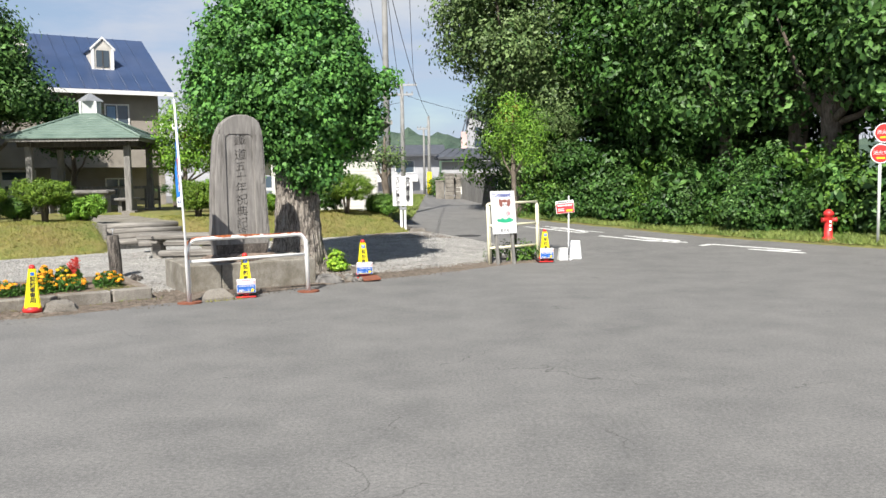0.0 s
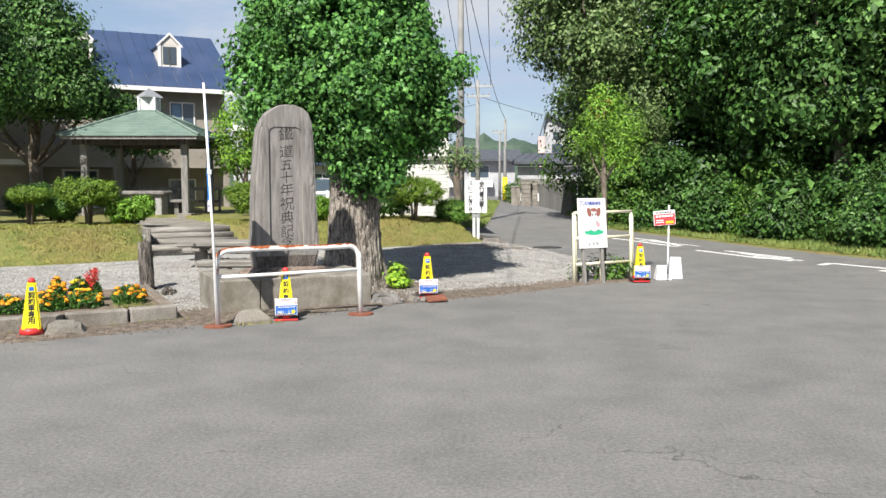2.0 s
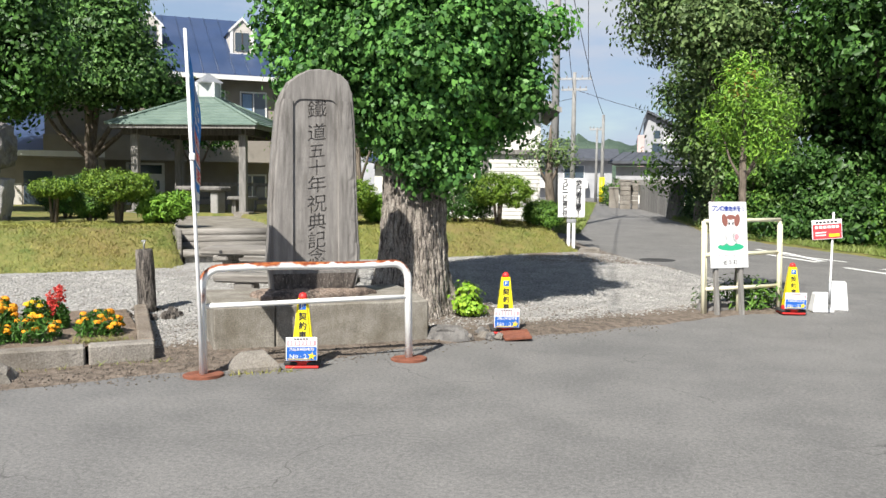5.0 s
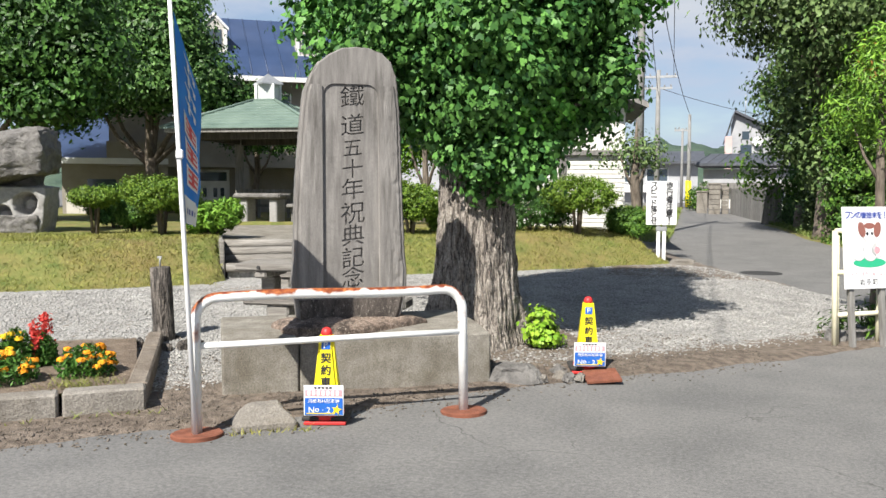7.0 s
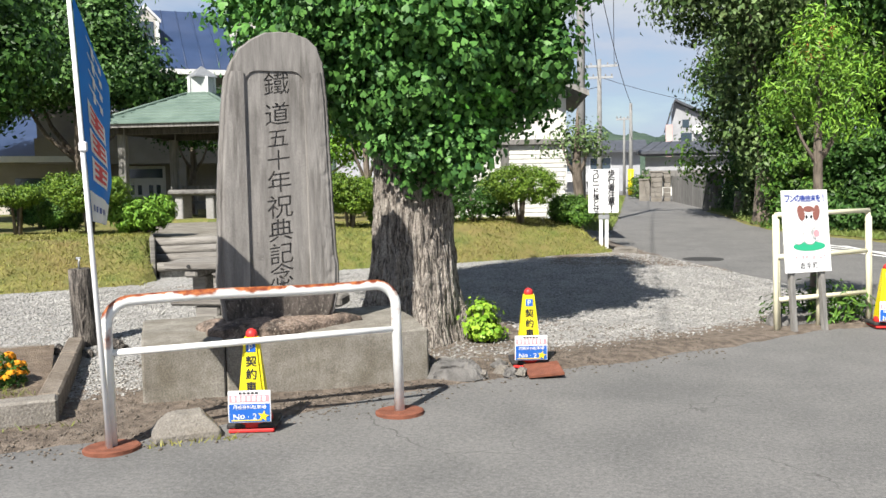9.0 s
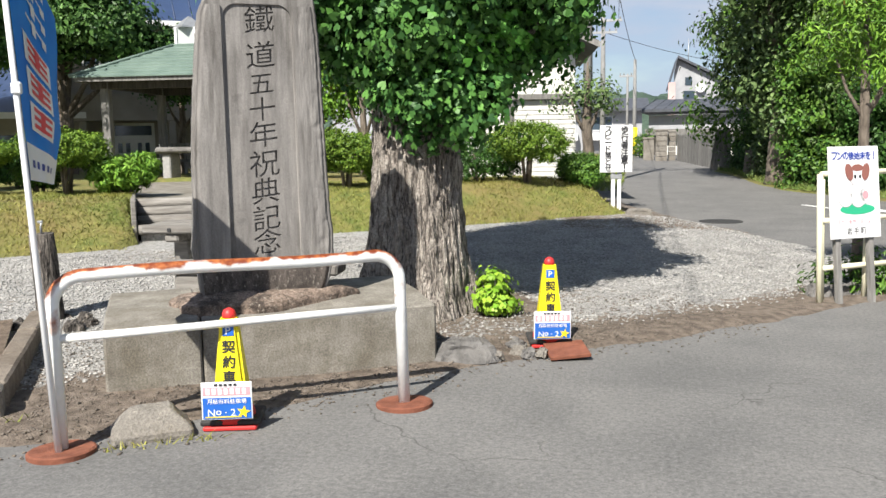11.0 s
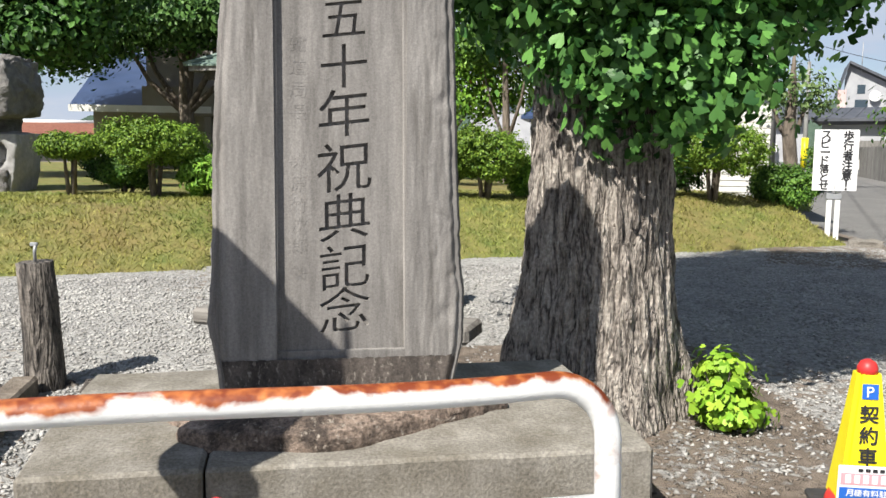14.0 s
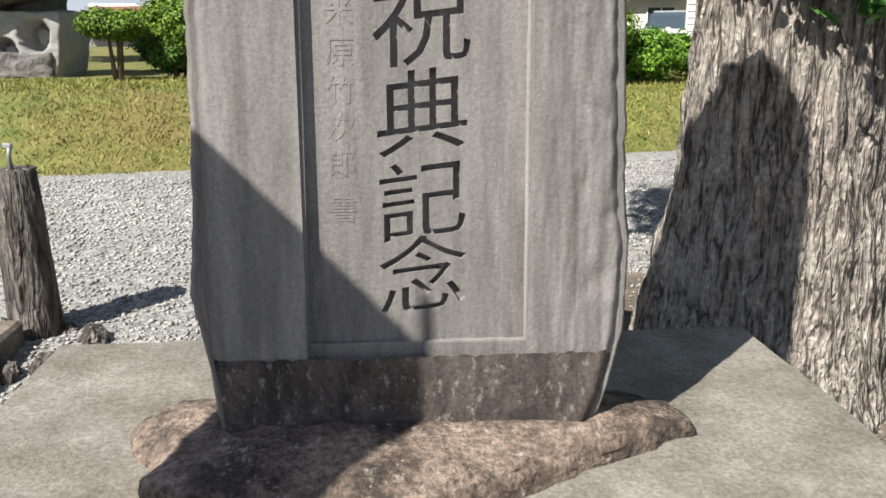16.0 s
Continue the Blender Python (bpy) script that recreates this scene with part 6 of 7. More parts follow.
for cx_ in (-1.83, -4.66):
    z0, z1, w_ = 5.42, 6.22, 0.36
    d = part("dormer", box(cx_ - w_, cx_ + w_, 0.98, 2.9, z0, z1), M_PALEWALL, hs_, "gabled dormer with pale front and white trim")
    part("dormer_trim", merge(box(cx_ - w_ - 0.02, cx_ - w_ + 0.07, 0.94, 0.975, z0 + 0.08, z1), box(cx_ + w_ - 0.07, cx_ + w_ + 0.02, 0.94, 0.975, z0 + 0.08, z1), box(cx_ - w_ - 0.02, cx_ + w_ + 0.02, 0.94, 0.975, z0 - 0.02, z0 + 0.08)), M_TRIM, d)
    part("dormer_window", box(cx_ - 0.22, cx_ + 0.22, 0.955, 0.978, z0 + 0.16, z1 - 0.06), M_GLASS, d)
    part("dormer_mullion", box(cx_ - 0.015, cx_ + 0.015, 0.94, 0.954, z0 + 0.16, z1 - 0.06), M_DARKW, d)
    part("dormer_gable", mesh_of("dormer_gable", [(cx_ - w_, 0.975, z1), (cx_ + w_, 0.975, z1), (cx_, 0.975, z1 + 0.36)], [(0, 1, 2)]), M_PALEWALL, d)
    vv = [(cx_ - w_ - 0.06, 0.93, z1 - 0.06), (cx_, 0.93, z1 + 0.36), (cx_ + w_ + 0.06, 0.93, z1 - 0.06), (cx_ - w_ - 0.06, 3.2, z1 - 0.06), (cx_, 3.2, z1 + 0.36), (cx_ + w_ + 0.06, 3.2, z1 - 0.06)]
    vv += [(a_, b_, c_ + 0.05) for a_, b_, c_ in vv]
    part("dormer_roof", mesh_of("dormer_roof", vv, [(0, 3, 4, 1), (1, 4, 5, 2), (6, 7, 10, 9), (7, 8, 11, 10), (0, 6, 9, 3), (2, 5, 11, 8)]), M_ROOFB, d)
    part("dormer_verge", mesh_of("dormer_verge", [(cx_ - w_ - 0.07, 0.92, z1 - 0.09), (cx_, 0.92, z1 + 0.34), (cx_ + w_ + 0.07, 0.92, z1 - 0.09), (cx_ - w_ - 0.07, 0.92, z1), (cx_, 0.92, z1 + 0.43), (cx_ + w_ + 0.07, 0.92, z1)], [(0, 1, 4, 3), (1, 2, 5, 4)]), M_TRIM, d)
for x0, x1, z0, z1 in ((-3.2, -2.55, 3.58, 4.16), (-2.02, -1.28, 3.36, 4.16), (-6.0, -5.2, 3.5, 4.16)):
    window_in(hs_, x0, x1, z0, z1, -0.012)
part("curtain", box(-1.98, -1.7, -0.032, -0.024, 3.4, 4.12), M_CURTAIN, hs_, "pale blue curtain")
window_in(hs_, -2.1, -1.3, 0.9, 1.6, -0.012)
dr = part("door", box(-5.42, -4.32, -0.03, -0.005, 0.1, 1.95), M_TRIM, hs_, "white double door with small panes")
part("door_light", box(-5.34, -4.40, -0.04, -0.032, 1.62, 1.88), M_GLASS, dr)
for k in range(2):
    for q in range(2):
        part("door_pane", box(-5.28 + 0.5 * k + 0.2 * q, -5.17 + 0.5 * k + 0.2 * q, -0.04, -0.032, 1.15, 1.42), M_GLASS, dr)

wg = thing("house_wing", pose(-14.91, 27.52, 0, 0, 0, HA), "low taupe wing of the house with a blue metal roof", "building")
part("wall", box(-2.6, 0, 0, 5, -0.2, 2.1), M_STUCCO, wg)
vs = [(-3.05, -0.5, 2.1), (0.2, -0.5, 2.1), (0.2, 5, 3.9), (-3.05, 5, 3.9), (-3.05, -0.5, 2.2), (0.2, -0.5, 2.2), (0.2, 5, 4.0), (-3.05, 5, 4.0)]
part("roof", mesh_of("roof", vs, [(0, 1, 2, 3), (4, 7, 6, 5), (0, 4, 5, 1), (1, 5, 6, 2), (3, 2, 6, 7), (0, 3, 7, 4)]), M_ROOFB, wg)
part("gutter", box(-3.05, 0.2, -0.56, -0.51, 2.06, 2.22), M_TRIM, wg, "white eaves board")
part("dark_opening", box(-1.95, -1.2, -0.012, 0.01, 0.0, 1.65), M_GLASS, wg)
part("pale_panel", box(-2.5, -2.0, -0.014, -0.003, 0.0, 1.3), M_PALEWALL, wg)

# ---------- houses beyond the park ----------
M_ROOFR = mat("red_brown_tiles", (0.15, 0.055, 0.036), (0.22, 0.09, 0.06), 6, 0.8)
rh = thing("red_roofed_house", pose(-32.6, 40.0, 0.2, 0, 0, 35) @ Matrix.Diagonal((0.62, 0.8, 0.92, 1)), "low house with a red-brown tiled roof beyond the park", "house")
part("wall", box(-2.6, 2.6, 0, 4, -0.3, 1.15), M_STUCCO, rh)
vs = [(-3, -0.6, 1.15), (3, -0.6, 1.15), (3, 2.0, 2.2), (-3, 2.0, 2.2), (-3, 4.6, 1.15), (3, 4.6, 1.15)]
vs += [(a_, b_, c_ + 0.1) for a_, b_, c_ in vs]
part("roof", mesh_of("roof", vs, [(0, 1, 2, 3), (3, 2, 5, 4), (6, 9, 8, 7), (9, 10, 11, 8), (0, 6, 7, 1), (1, 7, 8, 2), (2, 8, 11, 5), (0, 3, 9, 6), (3, 4, 10, 9)]), M_ROOFR, rh)
part("ridge", tube([(-3, 2.0, 2.32), (3, 2.0, 2.32)], 0.1, 8), M_TRIM, rh, "pale ridge capping")
bh = thing("blue_roofed_house", pose(-8.9, 38.5, 0.3, 0, 0, 12), "small house with a blue sheet roof beyond the hedge", "house")
part("wall", box(-0.7, 1.5, 0, 3, -0.3, 2.0), M_WALLW, bh)
vs = [(-1.0, -0.5, 1.98), (1.9, -0.5, 1.98), (1.9, 1.5, 2.65), (-0.4, 1.5, 2.65), (-1.0, 3.5, 1.98), (1.9, 3.5, 1.98)]
vs += [(a_, b_, c_ + 0.1) for a_, b_, c_ in vs]
part("roof", mesh_of("roof", vs, [(0, 1, 2, 3), (3, 2, 5, 4), (0, 3, 4), (6, 9, 8, 7), (9, 10, 11, 8), (6, 10, 9), (0, 6, 7, 1), (1, 7, 8, 2), (0, 4, 10, 6)]), M_ROOFB, bh)
for k in range(6):
    part("roof_seam", tube([(-0.9 + 0.55 * k, -0.5, 2.1), (-0.35 + 0.45 * k, 1.5, 2.77)], 0.02, 4), M_ROOFB, bh)
window_in(bh, 0.1, 0.9, 0.8, 1.6, -0.012)
pl_ = thing("pale_block", pose(-19.5, 60.0, 0.2, 0, 0, 5), "long pale two-storey building beyond the park", "building")
part("wall", box(0, 8.0, 0, 5, -0.3, 5.2), M_FARWALL, pl_)
part("parapet", box(-0.1, 8.1, -0.12, -0.003, 4.9, 5.3), M_TRIM, pl_)
for k in range(5):
    window_in(pl_, 0.4 + 1.5 * k, 1.4 + 1.5 * k, 3.3, 4.2, -0.012)

# ---------- white shed by the lane ----------
wh = thing("white_shed", pose(-1.68, 22.5, 0, 0, 0, 8), "white sided shed with an overhanging gabled roof", "shed")
part("wall", box(-2.7, 0, 0, 3.2, 0.3, 2.55), M_WALLW, wh)
for k in range(17):
    part("siding_board", box(-2.68, 0.012, -0.014, -0.002, 0.62 + 0.082 * k, 0.62 + 0.082 * k + 0.07, 0.003), M_WALLW, wh)
part("ledge", box(-2.75, 0.06, -0.1, -0.016, 2.02, 2.12, 0.01), M_GREYW, wh, "grey weathered ledge")
part("post", box(-1.2, -1.06, -0.05, -0.015, 0.5, 2.02), M_GREYW, wh)
part("gable", mesh_of("gable", [(-2.7, 0, 2.55), (0, 0, 2.55), (0, 0, 3.0), (-1.3, 0, 3.62), (-2.7, 0, 3.0)], [(0, 1, 2, 3, 4)]), M_WALLW, wh)
part("side_gable", box(-0.02, -0.002, 0.004, 3.2, 2.55, 3.0), M_WALLW, wh)
vs = [(-3.1, -0.45, 2.79), (-1.3, -0.45, 3.62), (0.36, -0.45, 2.86), (-3.1, 3.6, 2.79), (-1.3, 3.6, 3.62), (0.36, 3.6, 2.86)]
vs += [(a_, b_, c_ + 0.10) for a_, b_, c_ in vs]
part("roof", mesh_of("roof", vs, [(0, 3, 4, 1), (1, 4, 5, 2), (6, 7, 10, 9), (7, 8, 11, 10), (0, 1, 7, 6), (1, 2, 8, 7), (2, 5, 11, 8), (0, 6, 9, 3)]), M_ROOFD, wh)
part("verge_board", mesh_of("verge_board", [(-3.12, -0.47, 2.77), (-1.3, -0.47, 3.61), (0.38, -0.47, 2.84), (-3.12, -0.47, 2.86), (-1.3, -0.47, 3.71), (0.38, -0.47, 2.94)], [(0, 1, 4, 3), (1, 2, 5, 4)]), M_GREYW, wh)

# ---------- signs ----------
ss = thing("speed_sign", pose(-0.925, 20.29, 0.18, 0, 0, 8), "two white boards with black writing on white posts", "sign")
for sgn, text_, size_, step_ in ((-1, "スピード落とせ", 0.097, 0.095), (1, "歩行者注意！", 0.112, 0.111)):
    m_ = pose(0, 0, 0, 0, 0, 9 * sgn)
    bd_ = part("board", box(0.002 if sgn > 0 else -0.238, 0.238 if sgn > 0 else -0.002, -0.012, 0.008, 0.66, 1.35, 0.003), M_WHITE, ss)
    bd_.matrix_basis = m_
    writing("writing", text_, size_, 0.118 * sgn, 1.005, M_INK, bd_, -0.0145, True, step_, heavy=0.004)
for x_ in (-0.04, 0.05):
    part("post", box(x_ - 0.028, x_ + 0.028, 0.03, 0.07, -0.1, 1.2, 0.006), M_WHITE, ss)
part("clamp", box(-0.08, 0.09, 0.02, 0.08, 0.56, 0.63, 0.006), M_METAL, ss)
lump("loose_stone", pose(-0.6, 20.1, 0.22, 0, 0, 20), 0.22, 0.15, 0.10, M_CONC2, "broken concrete lump at the foot of the sign", "stone", 51, 0.2)
lump("loose_stone", pose(-0.95, 19.55, 0.17, 0, 0, 20), 0.24, 0.12, 0.04, M_CONC2, "flat concrete slab before the sign", "stone", 53, 0.1)

DY = 32.0
pb = thing("pipe_barricade", pose(1.21, 14.76, 0.015, 0, 0, DY), "cream pipe barricade with rust, behind the notice", "barricade")
BW = 0.52
for x_ in (-BW, BW):
    part("post", tube([(x_, -0.02, -0.02), (x_, 0, 0.5), (x_, 0.02, 1.02)], 0.024, 10), M_RUSTY, pb)
    part("post", tube([(x_ + 0.06, 0.02, -0.02), (x_ + 0.03, 0.025, 0.98)], 0.018, 8), M_RUSTY, pb)
for z_ in (1.02, 0.65, 0.27):
    part("bar", tube([(-BW, 0.01, z_), (BW, 0.01, z_ + 0.012)], 0.022, 10), M_RUSTY, pb)
part("post", tube([(0.0, 0.05, -0.02), (0.0, 0.05, 0.62)], 0.02, 8), M_RUSTY, pb)
dg_ = thing("notice_board", pose(1.08, 14.55, 0.11, -6, 0, DY) @ Matrix.Diagonal((0.83, 1, 0.92, 1)), "white public notice board with a printed picture, on grey legs", "sign")
part("board", box(-0.30, 0.30, -0.01, 0.008, 0.45, 1.24, 0.003), M_WHITE, dg_)
for x_ in (-0.2, 0.2):
    part("leg", box(x_ - 0.028, x_ + 0.028, 0.01, 0.05, -0.15, 1.1), M_GREYW, dg_)
writing("writing", "フンの後始末を！", 0.066, 0, 1.16, M_NAVY, dg_, -0.0125, False, 0.068, heavy=0.002)
writing("writing", "マナーを守りましょう", 0.038, 0, 0.595, M_PINK, dg_, -0.0125, False, 0.046)
writing("writing", "岩手町", 0.06, 0, 0.515, M_INK, dg_, -0.0125, False, 0.085)


def blob(name, cx_, cz_, rx, rz_, material, parent, y, turn=0.0):
    lp_ = [(cx_ + rx * math.cos(k * math.pi / 12) * math.cos(turn) - rz_ * math.sin(k * math.pi / 12) * math.sin(turn), cz_ + rx * math.cos(k * math.pi / 12) * math.sin(turn) + rz_ * math.sin(k * math.pi / 12) * math.cos(turn)) for k in range(24)]
    me = shape(name, [lp_], 0.0012)
    me.transform(Matrix.Translation((0, y, 0)))
    part(name, me, material, parent)


blob("picture_shape", 0.02, 0.70, 0.21, 0.045, M_GREENP, dg_, -0.012)
M_OUT = mat("grey_line", (0.45, 0.4, 0.4), None, 4, 0.5)
for cx_, cz_, rx, rz_ in ((-0.12, 0.80, 0.085, 0.075), (0.03, 0.82, 0.1, 0.1), (0.12, 0.82, 0.075, 0.07), (0.03, 0.98, 0.085, 0.085)):
    blob("picture_outline", cx_, cz_, rx + 0.006, rz_ + 0.006, M_OUT, dg_, -0.0135)
    blob("picture_shape", cx_, cz_, rx, rz_, M_WHITE, dg_, -0.015)
blob("picture_shape", -0.07, 1.02, 0.045, 0.075, M_BROWNP, dg_, -0.0165, 0.3)
blob("picture_shape", 0.13, 1.02, 0.045, 0.075, M_BROWNP, dg_, -0.0165, -0.3)
blob("picture_shape", 0.03, 1.055, 0.07, 0.03, M_BROWNP, dg_, -0.0166)
blob("picture_shape", 0.12, 0.82, 0.035, 0.035, M_PINK, dg_, -0.0166)
blob("picture_shape", 0.0, 0.98, 0.014, 0.018, M_INK, dg_, -0.0166)
blob("picture_shape", 0.06, 0.98, 0.014, 0.018, M_INK, dg_, -0.0166)
fern = thing("weed_clump", pose(1.35, 15.1, 0.02), "green weeds growing behind the barricade", "weed")
foliage("leaves", rng, [(0, 0, 0.15, 0.3, 0.2, 0.2), (-0.35, -0.1, 0.1, 0.2, 0.15, 0.12)], 50, 20, 0.07, 0.08, L_MID, fern, "strip", floor=0.0)
for i in range(7):
    lump("edging_stone", pose(0.85 + i * 0.14, 14.8 + i * 0.09, 0.05, 0, 0, i * 33), 0.1, 0.08, 0.07, M_STATUE2, "dark rough stone behind the barricade", "stone", i + 60, 0.2)

rs = thing("parking_sign", pose(2.19, 14.98, 0.01, 0, 0, 4), "small red and white parking sign on a thin pole", "sign")
part("pole", tube([(0, 0, 0.05), (0, 0, 0.32), (0.004, 0, 1.13)], 0.012, 8), M_WHITE, rs)
part("sleeve", tube([(0, 0, 0.1), (0, 0, 0.36)], 0.018, 8), M_METAL, rs)
sb = part("board", box(-0.2, 0.2, -0.03, -0.014, 0.79, 1.05, 0.003), M_WHITE, rs)
sb.matrix_basis = pose(0, 0, 0.17, 0, -5, 0) @ Matrix.Diagonal((0.8, 1, 0.84, 1))
plate("board_red", -0.19, 0.19, 0.8, 0.99, -0.0325, M_REDP, sb)
for k in range(6):
    plate("board_bar", -0.15 + k * 0.05, -0.115 + k * 0.05, 1.005, 1.03, -0.0325, M_INK, sb)
    plate("board_bar", -0.16 + k * 0.055, -0.12 + k * 0.055, 0.935, 0.97, -0.0342, M_WHITE, sb)
for k in range(2):
    plate("board_bar", -0.16, -0.02, 0.875 - 0.035 * k, 0.89 - 0.035 * k, -0.0342, M_WHITE, sb)
plate("board_mark", 0.02, 0.16, 0.82, 0.86, -0.0342, M_GOLD, sb)
for i, (x_, y_, h_, rz) in enumerate(((2.14, 15.12, 0.22, 5), (2.36, 15.34, 0.33, -12))):
    wb = thing("sign_weight", pose(x_, y_, 0.003, 0, 0, rz), "white tapered block weighing down the sign pole", "weight block", "white sign weights")
    part("block", box(-0.12, 0.12, -0.10, 0.10, 0, h_, 0.012, 0.72), M_WHITE, wb)

hy = thing("fire_hydrant", pose(8.0, 17.85, 0.08), "red standing fire hydrant on the verge", "fire hydrant")
part("barrel", tube([(0, 0, -0.05), (0, 0, 0.05), (0, 0, 0.06), (0, 0, 0.5), (0, 0, 0.52), (0, 0, 0.58), (0, 0, 0.64)], [0.13, 0.13, 0.085, 0.08, 0.11, 0.1, 0.03], 20), M_RED, hy)
for s in (-1, 1):
    part("outlet", tube([(0, -0.02, 0.42), (s * 0.13, -0.03, 0.42), (s * 0.15, -0.03, 0.42)], [0.045, 0.045, 0.055], 14), M_RED, hy)
for k in range(3):
    plate("writing_bar", -0.025, 0.025, 0.2 + 0.08 * k, 0.25 + 0.08 * k, -0.092, M_WHITE, hy)
hs2 = thing("hydrant_sign", pose(8.58, 16.95, 0.05, 0, 0, -12), "round red hydrant signs on a white post", "sign")
part("post", tube([(0, 0, -0.1), (0, 0, 2.35)], 0.03, 12), M_WHITE, hs2)
for z_, x_ in ((1.78, 0.0), (2.18, 0.06)):
    d = tube([(x_, -0.032, z_), (x_, -0.045, z_)], 0.19, 32, smooth=False)
    dd = part("disc", d, M_RED, hs2)
    rr_ = [arc((x_, z_), 0.19, 0, 2 * math.pi, 32)[:-1], arc((x_, z_), 0.172, 0, 2 * math.pi, 32)[:-1]]
    me = shape("rim", rr_, 0.003)
    me.transform(Matrix.Translation((0, -0.049, 0)))
    part("rim", me, M_WHITE, dd)
    writing("writing", "消火栓", 0.085, x_, z_ + 0.02, M_WHITE, hs2, -0.048, False, 0.1)
    plate("writing_bar", x_ - 0.08, x_ + 0.08, z_ - 0.1, z_ - 0.07, -0.048, M_GOLD, hs2)

# ---------- far end of the lane ----------
def utility_pole(x_, y_, h_, r_, arms, label, yellow=0.0):
    p = thing("utility_pole", pose(x_, y_, road_z(x_, y_)), label, "utility pole")
    part("mast", tube([(0, 0, -0.3), (0, 0, h_ * 0.5), (0, 0, h_)], [r_, r_ * 0.85, r_ * 0.65], 12), M_POLE, p)
    if yellow:
        part("guard_sleeve", tube([(0, 0, 0.1), (0, 0, yellow)], r_ * 1.35, 12), M_YELLOW, p, "yellow guard sleeve")
    for z_, w_ in arms:
        part("crossarm", box(-w_, w_, -0.05, 0.05, z_ - 0.05, z_ + 0.05), M_METAL, p)
        for k in (-0.9, -0.45, 0.45, 0.9):
            part("insulator", tube([(k * w_, 0, z_ + 0.05), (k * w_, 0, z_ + 0.15)], 0.03, 8), M_POLE, p)
    return p


utility_pole(-1.75, 28.0, 9.5, 0.115, [(8.6, 0.9), (8.0, 0.7)], "tall concrete utility pole behind the white shed")
utility_pole(-2.05, 46.0, 6.2, 0.13, [(5.9, 0.8), (5.4, 0.6)], "concrete utility pole with crossarms down the lane")
utility_pole(-0.69, 47.9, 4.35, 0.10, [], "slim pole with a yellow guard sleeve in the lane", 1.3)
utility_pole(-1.05, 52.0, 4.0, 0.08, [(3.9, 0.4)], "slim lamp pole at the end of the lane")
wires = thing("overhead_wires", pose(0, 0, 0), "dark overhead wires between the poles", "cable")
for k, (a_, b_) in enumerate((((-2.5, 28, 9.2), (-2.7, 46, 6.4)), ((-1.0, 28, 9.2), (-1.4, 46, 6.4)), ((-1.75, 28, 8.4), (-2.05, 46, 5.7)), ((-1.6, 28, 7.6), (-0.7, 47.9, 4.9)), ((-2.0, 46, 5.9), (9, 60, 5.2)), ((-1.75, 28, 8.9), (-2.6, 4, 11)), ((-2.05, 46, 5.5), (-14, 60, 6.4)))):
    p0, p1 = Vector(a_), Vector(b_)
    pts = [p0.lerp(p1, i / 12) - Vector((0, 0, 0.5 * (1 - (i / 6 - 1) ** 2))) for i in range(13)]
    part("wire", tube(pts, 0.012, 5), M_BLACK, wires)

for i, (x_, y_, w_, h_) in enumerate(((0.36, 42.6, 0.22, 1.2), (0.78, 42.9, 0.14, 1.15))):
    gp = thing("gate_pillar", pose(x_, y_, road_z(x_, y_)), "pale block gate pillar at the end of the lane", "gate pillar", "gate pillars")
    for k in range(6):
        part("block", box(-w_, w_, -w_, w_, h_ / 6 * k - 0.02, h_ / 6 * (k + 1) - 0.035, 0.01), M_CONC2, gp)
    part("cap", box(-w_ - 0.03, w_ + 0.03, -w_ - 0.03, w_ + 0.03, h_ - 0.03, h_ + 0.03, 0.01), M_CONC2, gp)
gw = thing("garden_wall", pose(0.1, 43.2, road_z(0, 43.2)), "low pale wall running on from the gate", "wall")
part("wall", box(-0.42, 0.0, 0.0, 0.16, -0.1, 0.85, 0.01), M_CONC2, gw)
part("coping", box(-0.45, 0.03, -0.03, 0.19, 0.852, 0.92, 0.01), M_CONC2, gw)
FA, FB = Vector((0.98, 42.6)), Vector((1.92, 35.4))
fc = thing("board_fence", pose(0, 0, 0), "grey weathered board fence along the lane", "fence")
fang = math.degrees(math.atan2(FB.y - FA.y, FB.x - FA.x))
for k in range(48):
    q = FA.lerp(FB, (k + 0.5) / 48)
    part("fence_board", box(-0.07, 0.07, -0.012, 0.012, -0.1, 1.0 + 0.2 * k / 48 + 0.03 * math.sin(k * 2.3), m=pose(q.x, q.y, road_z(q.x, q.y), 0, 0, fang)), M_GREYW, fc)
q = FA.lerp(FB, 0.5)
part("fence_rail", box(-3.6, 3.6, 0.013, 0.05, 0.75, 0.83, m=pose(q.x, q.y, road_z(q.x, q.y), 0, 0.9, fang)), M_GREYW, fc)
ln_ = thing("leaning_boards", pose(1.82, 34.9, road_z(1.8, 35)), "old boards leaning against the fence", "boards")
for k in range(6):
    part("plank", box(-0.05, 0.05, -0.015, 0.015, -0.05, 1.25, m=pose(-0.16 + 0.09 * k, 0.3 - 0.18 * k, 0, -6, 9 - 2 * k, 10)), M_GREYW, ln_)
hb = thing("gateway_bush", pose(-0.35, 45.5, road_z(0, 45)), "small green bush beside the gate", "bush")
foliage("leaves", np.random.default_rng(8), [(0, 0, 0.5, 0.35, 0.3, 0.45), (0.3, 0.1, 0.9, 0.25, 0.25, 0.3)], 60, 24, 0.09, 0.09, L_MID, hb, "kite")
part("stem", tube([(0, 0, -0.05), (0.05, 0, 0.6)], [0.03, 0.01], 6), M_BARK2, hb)

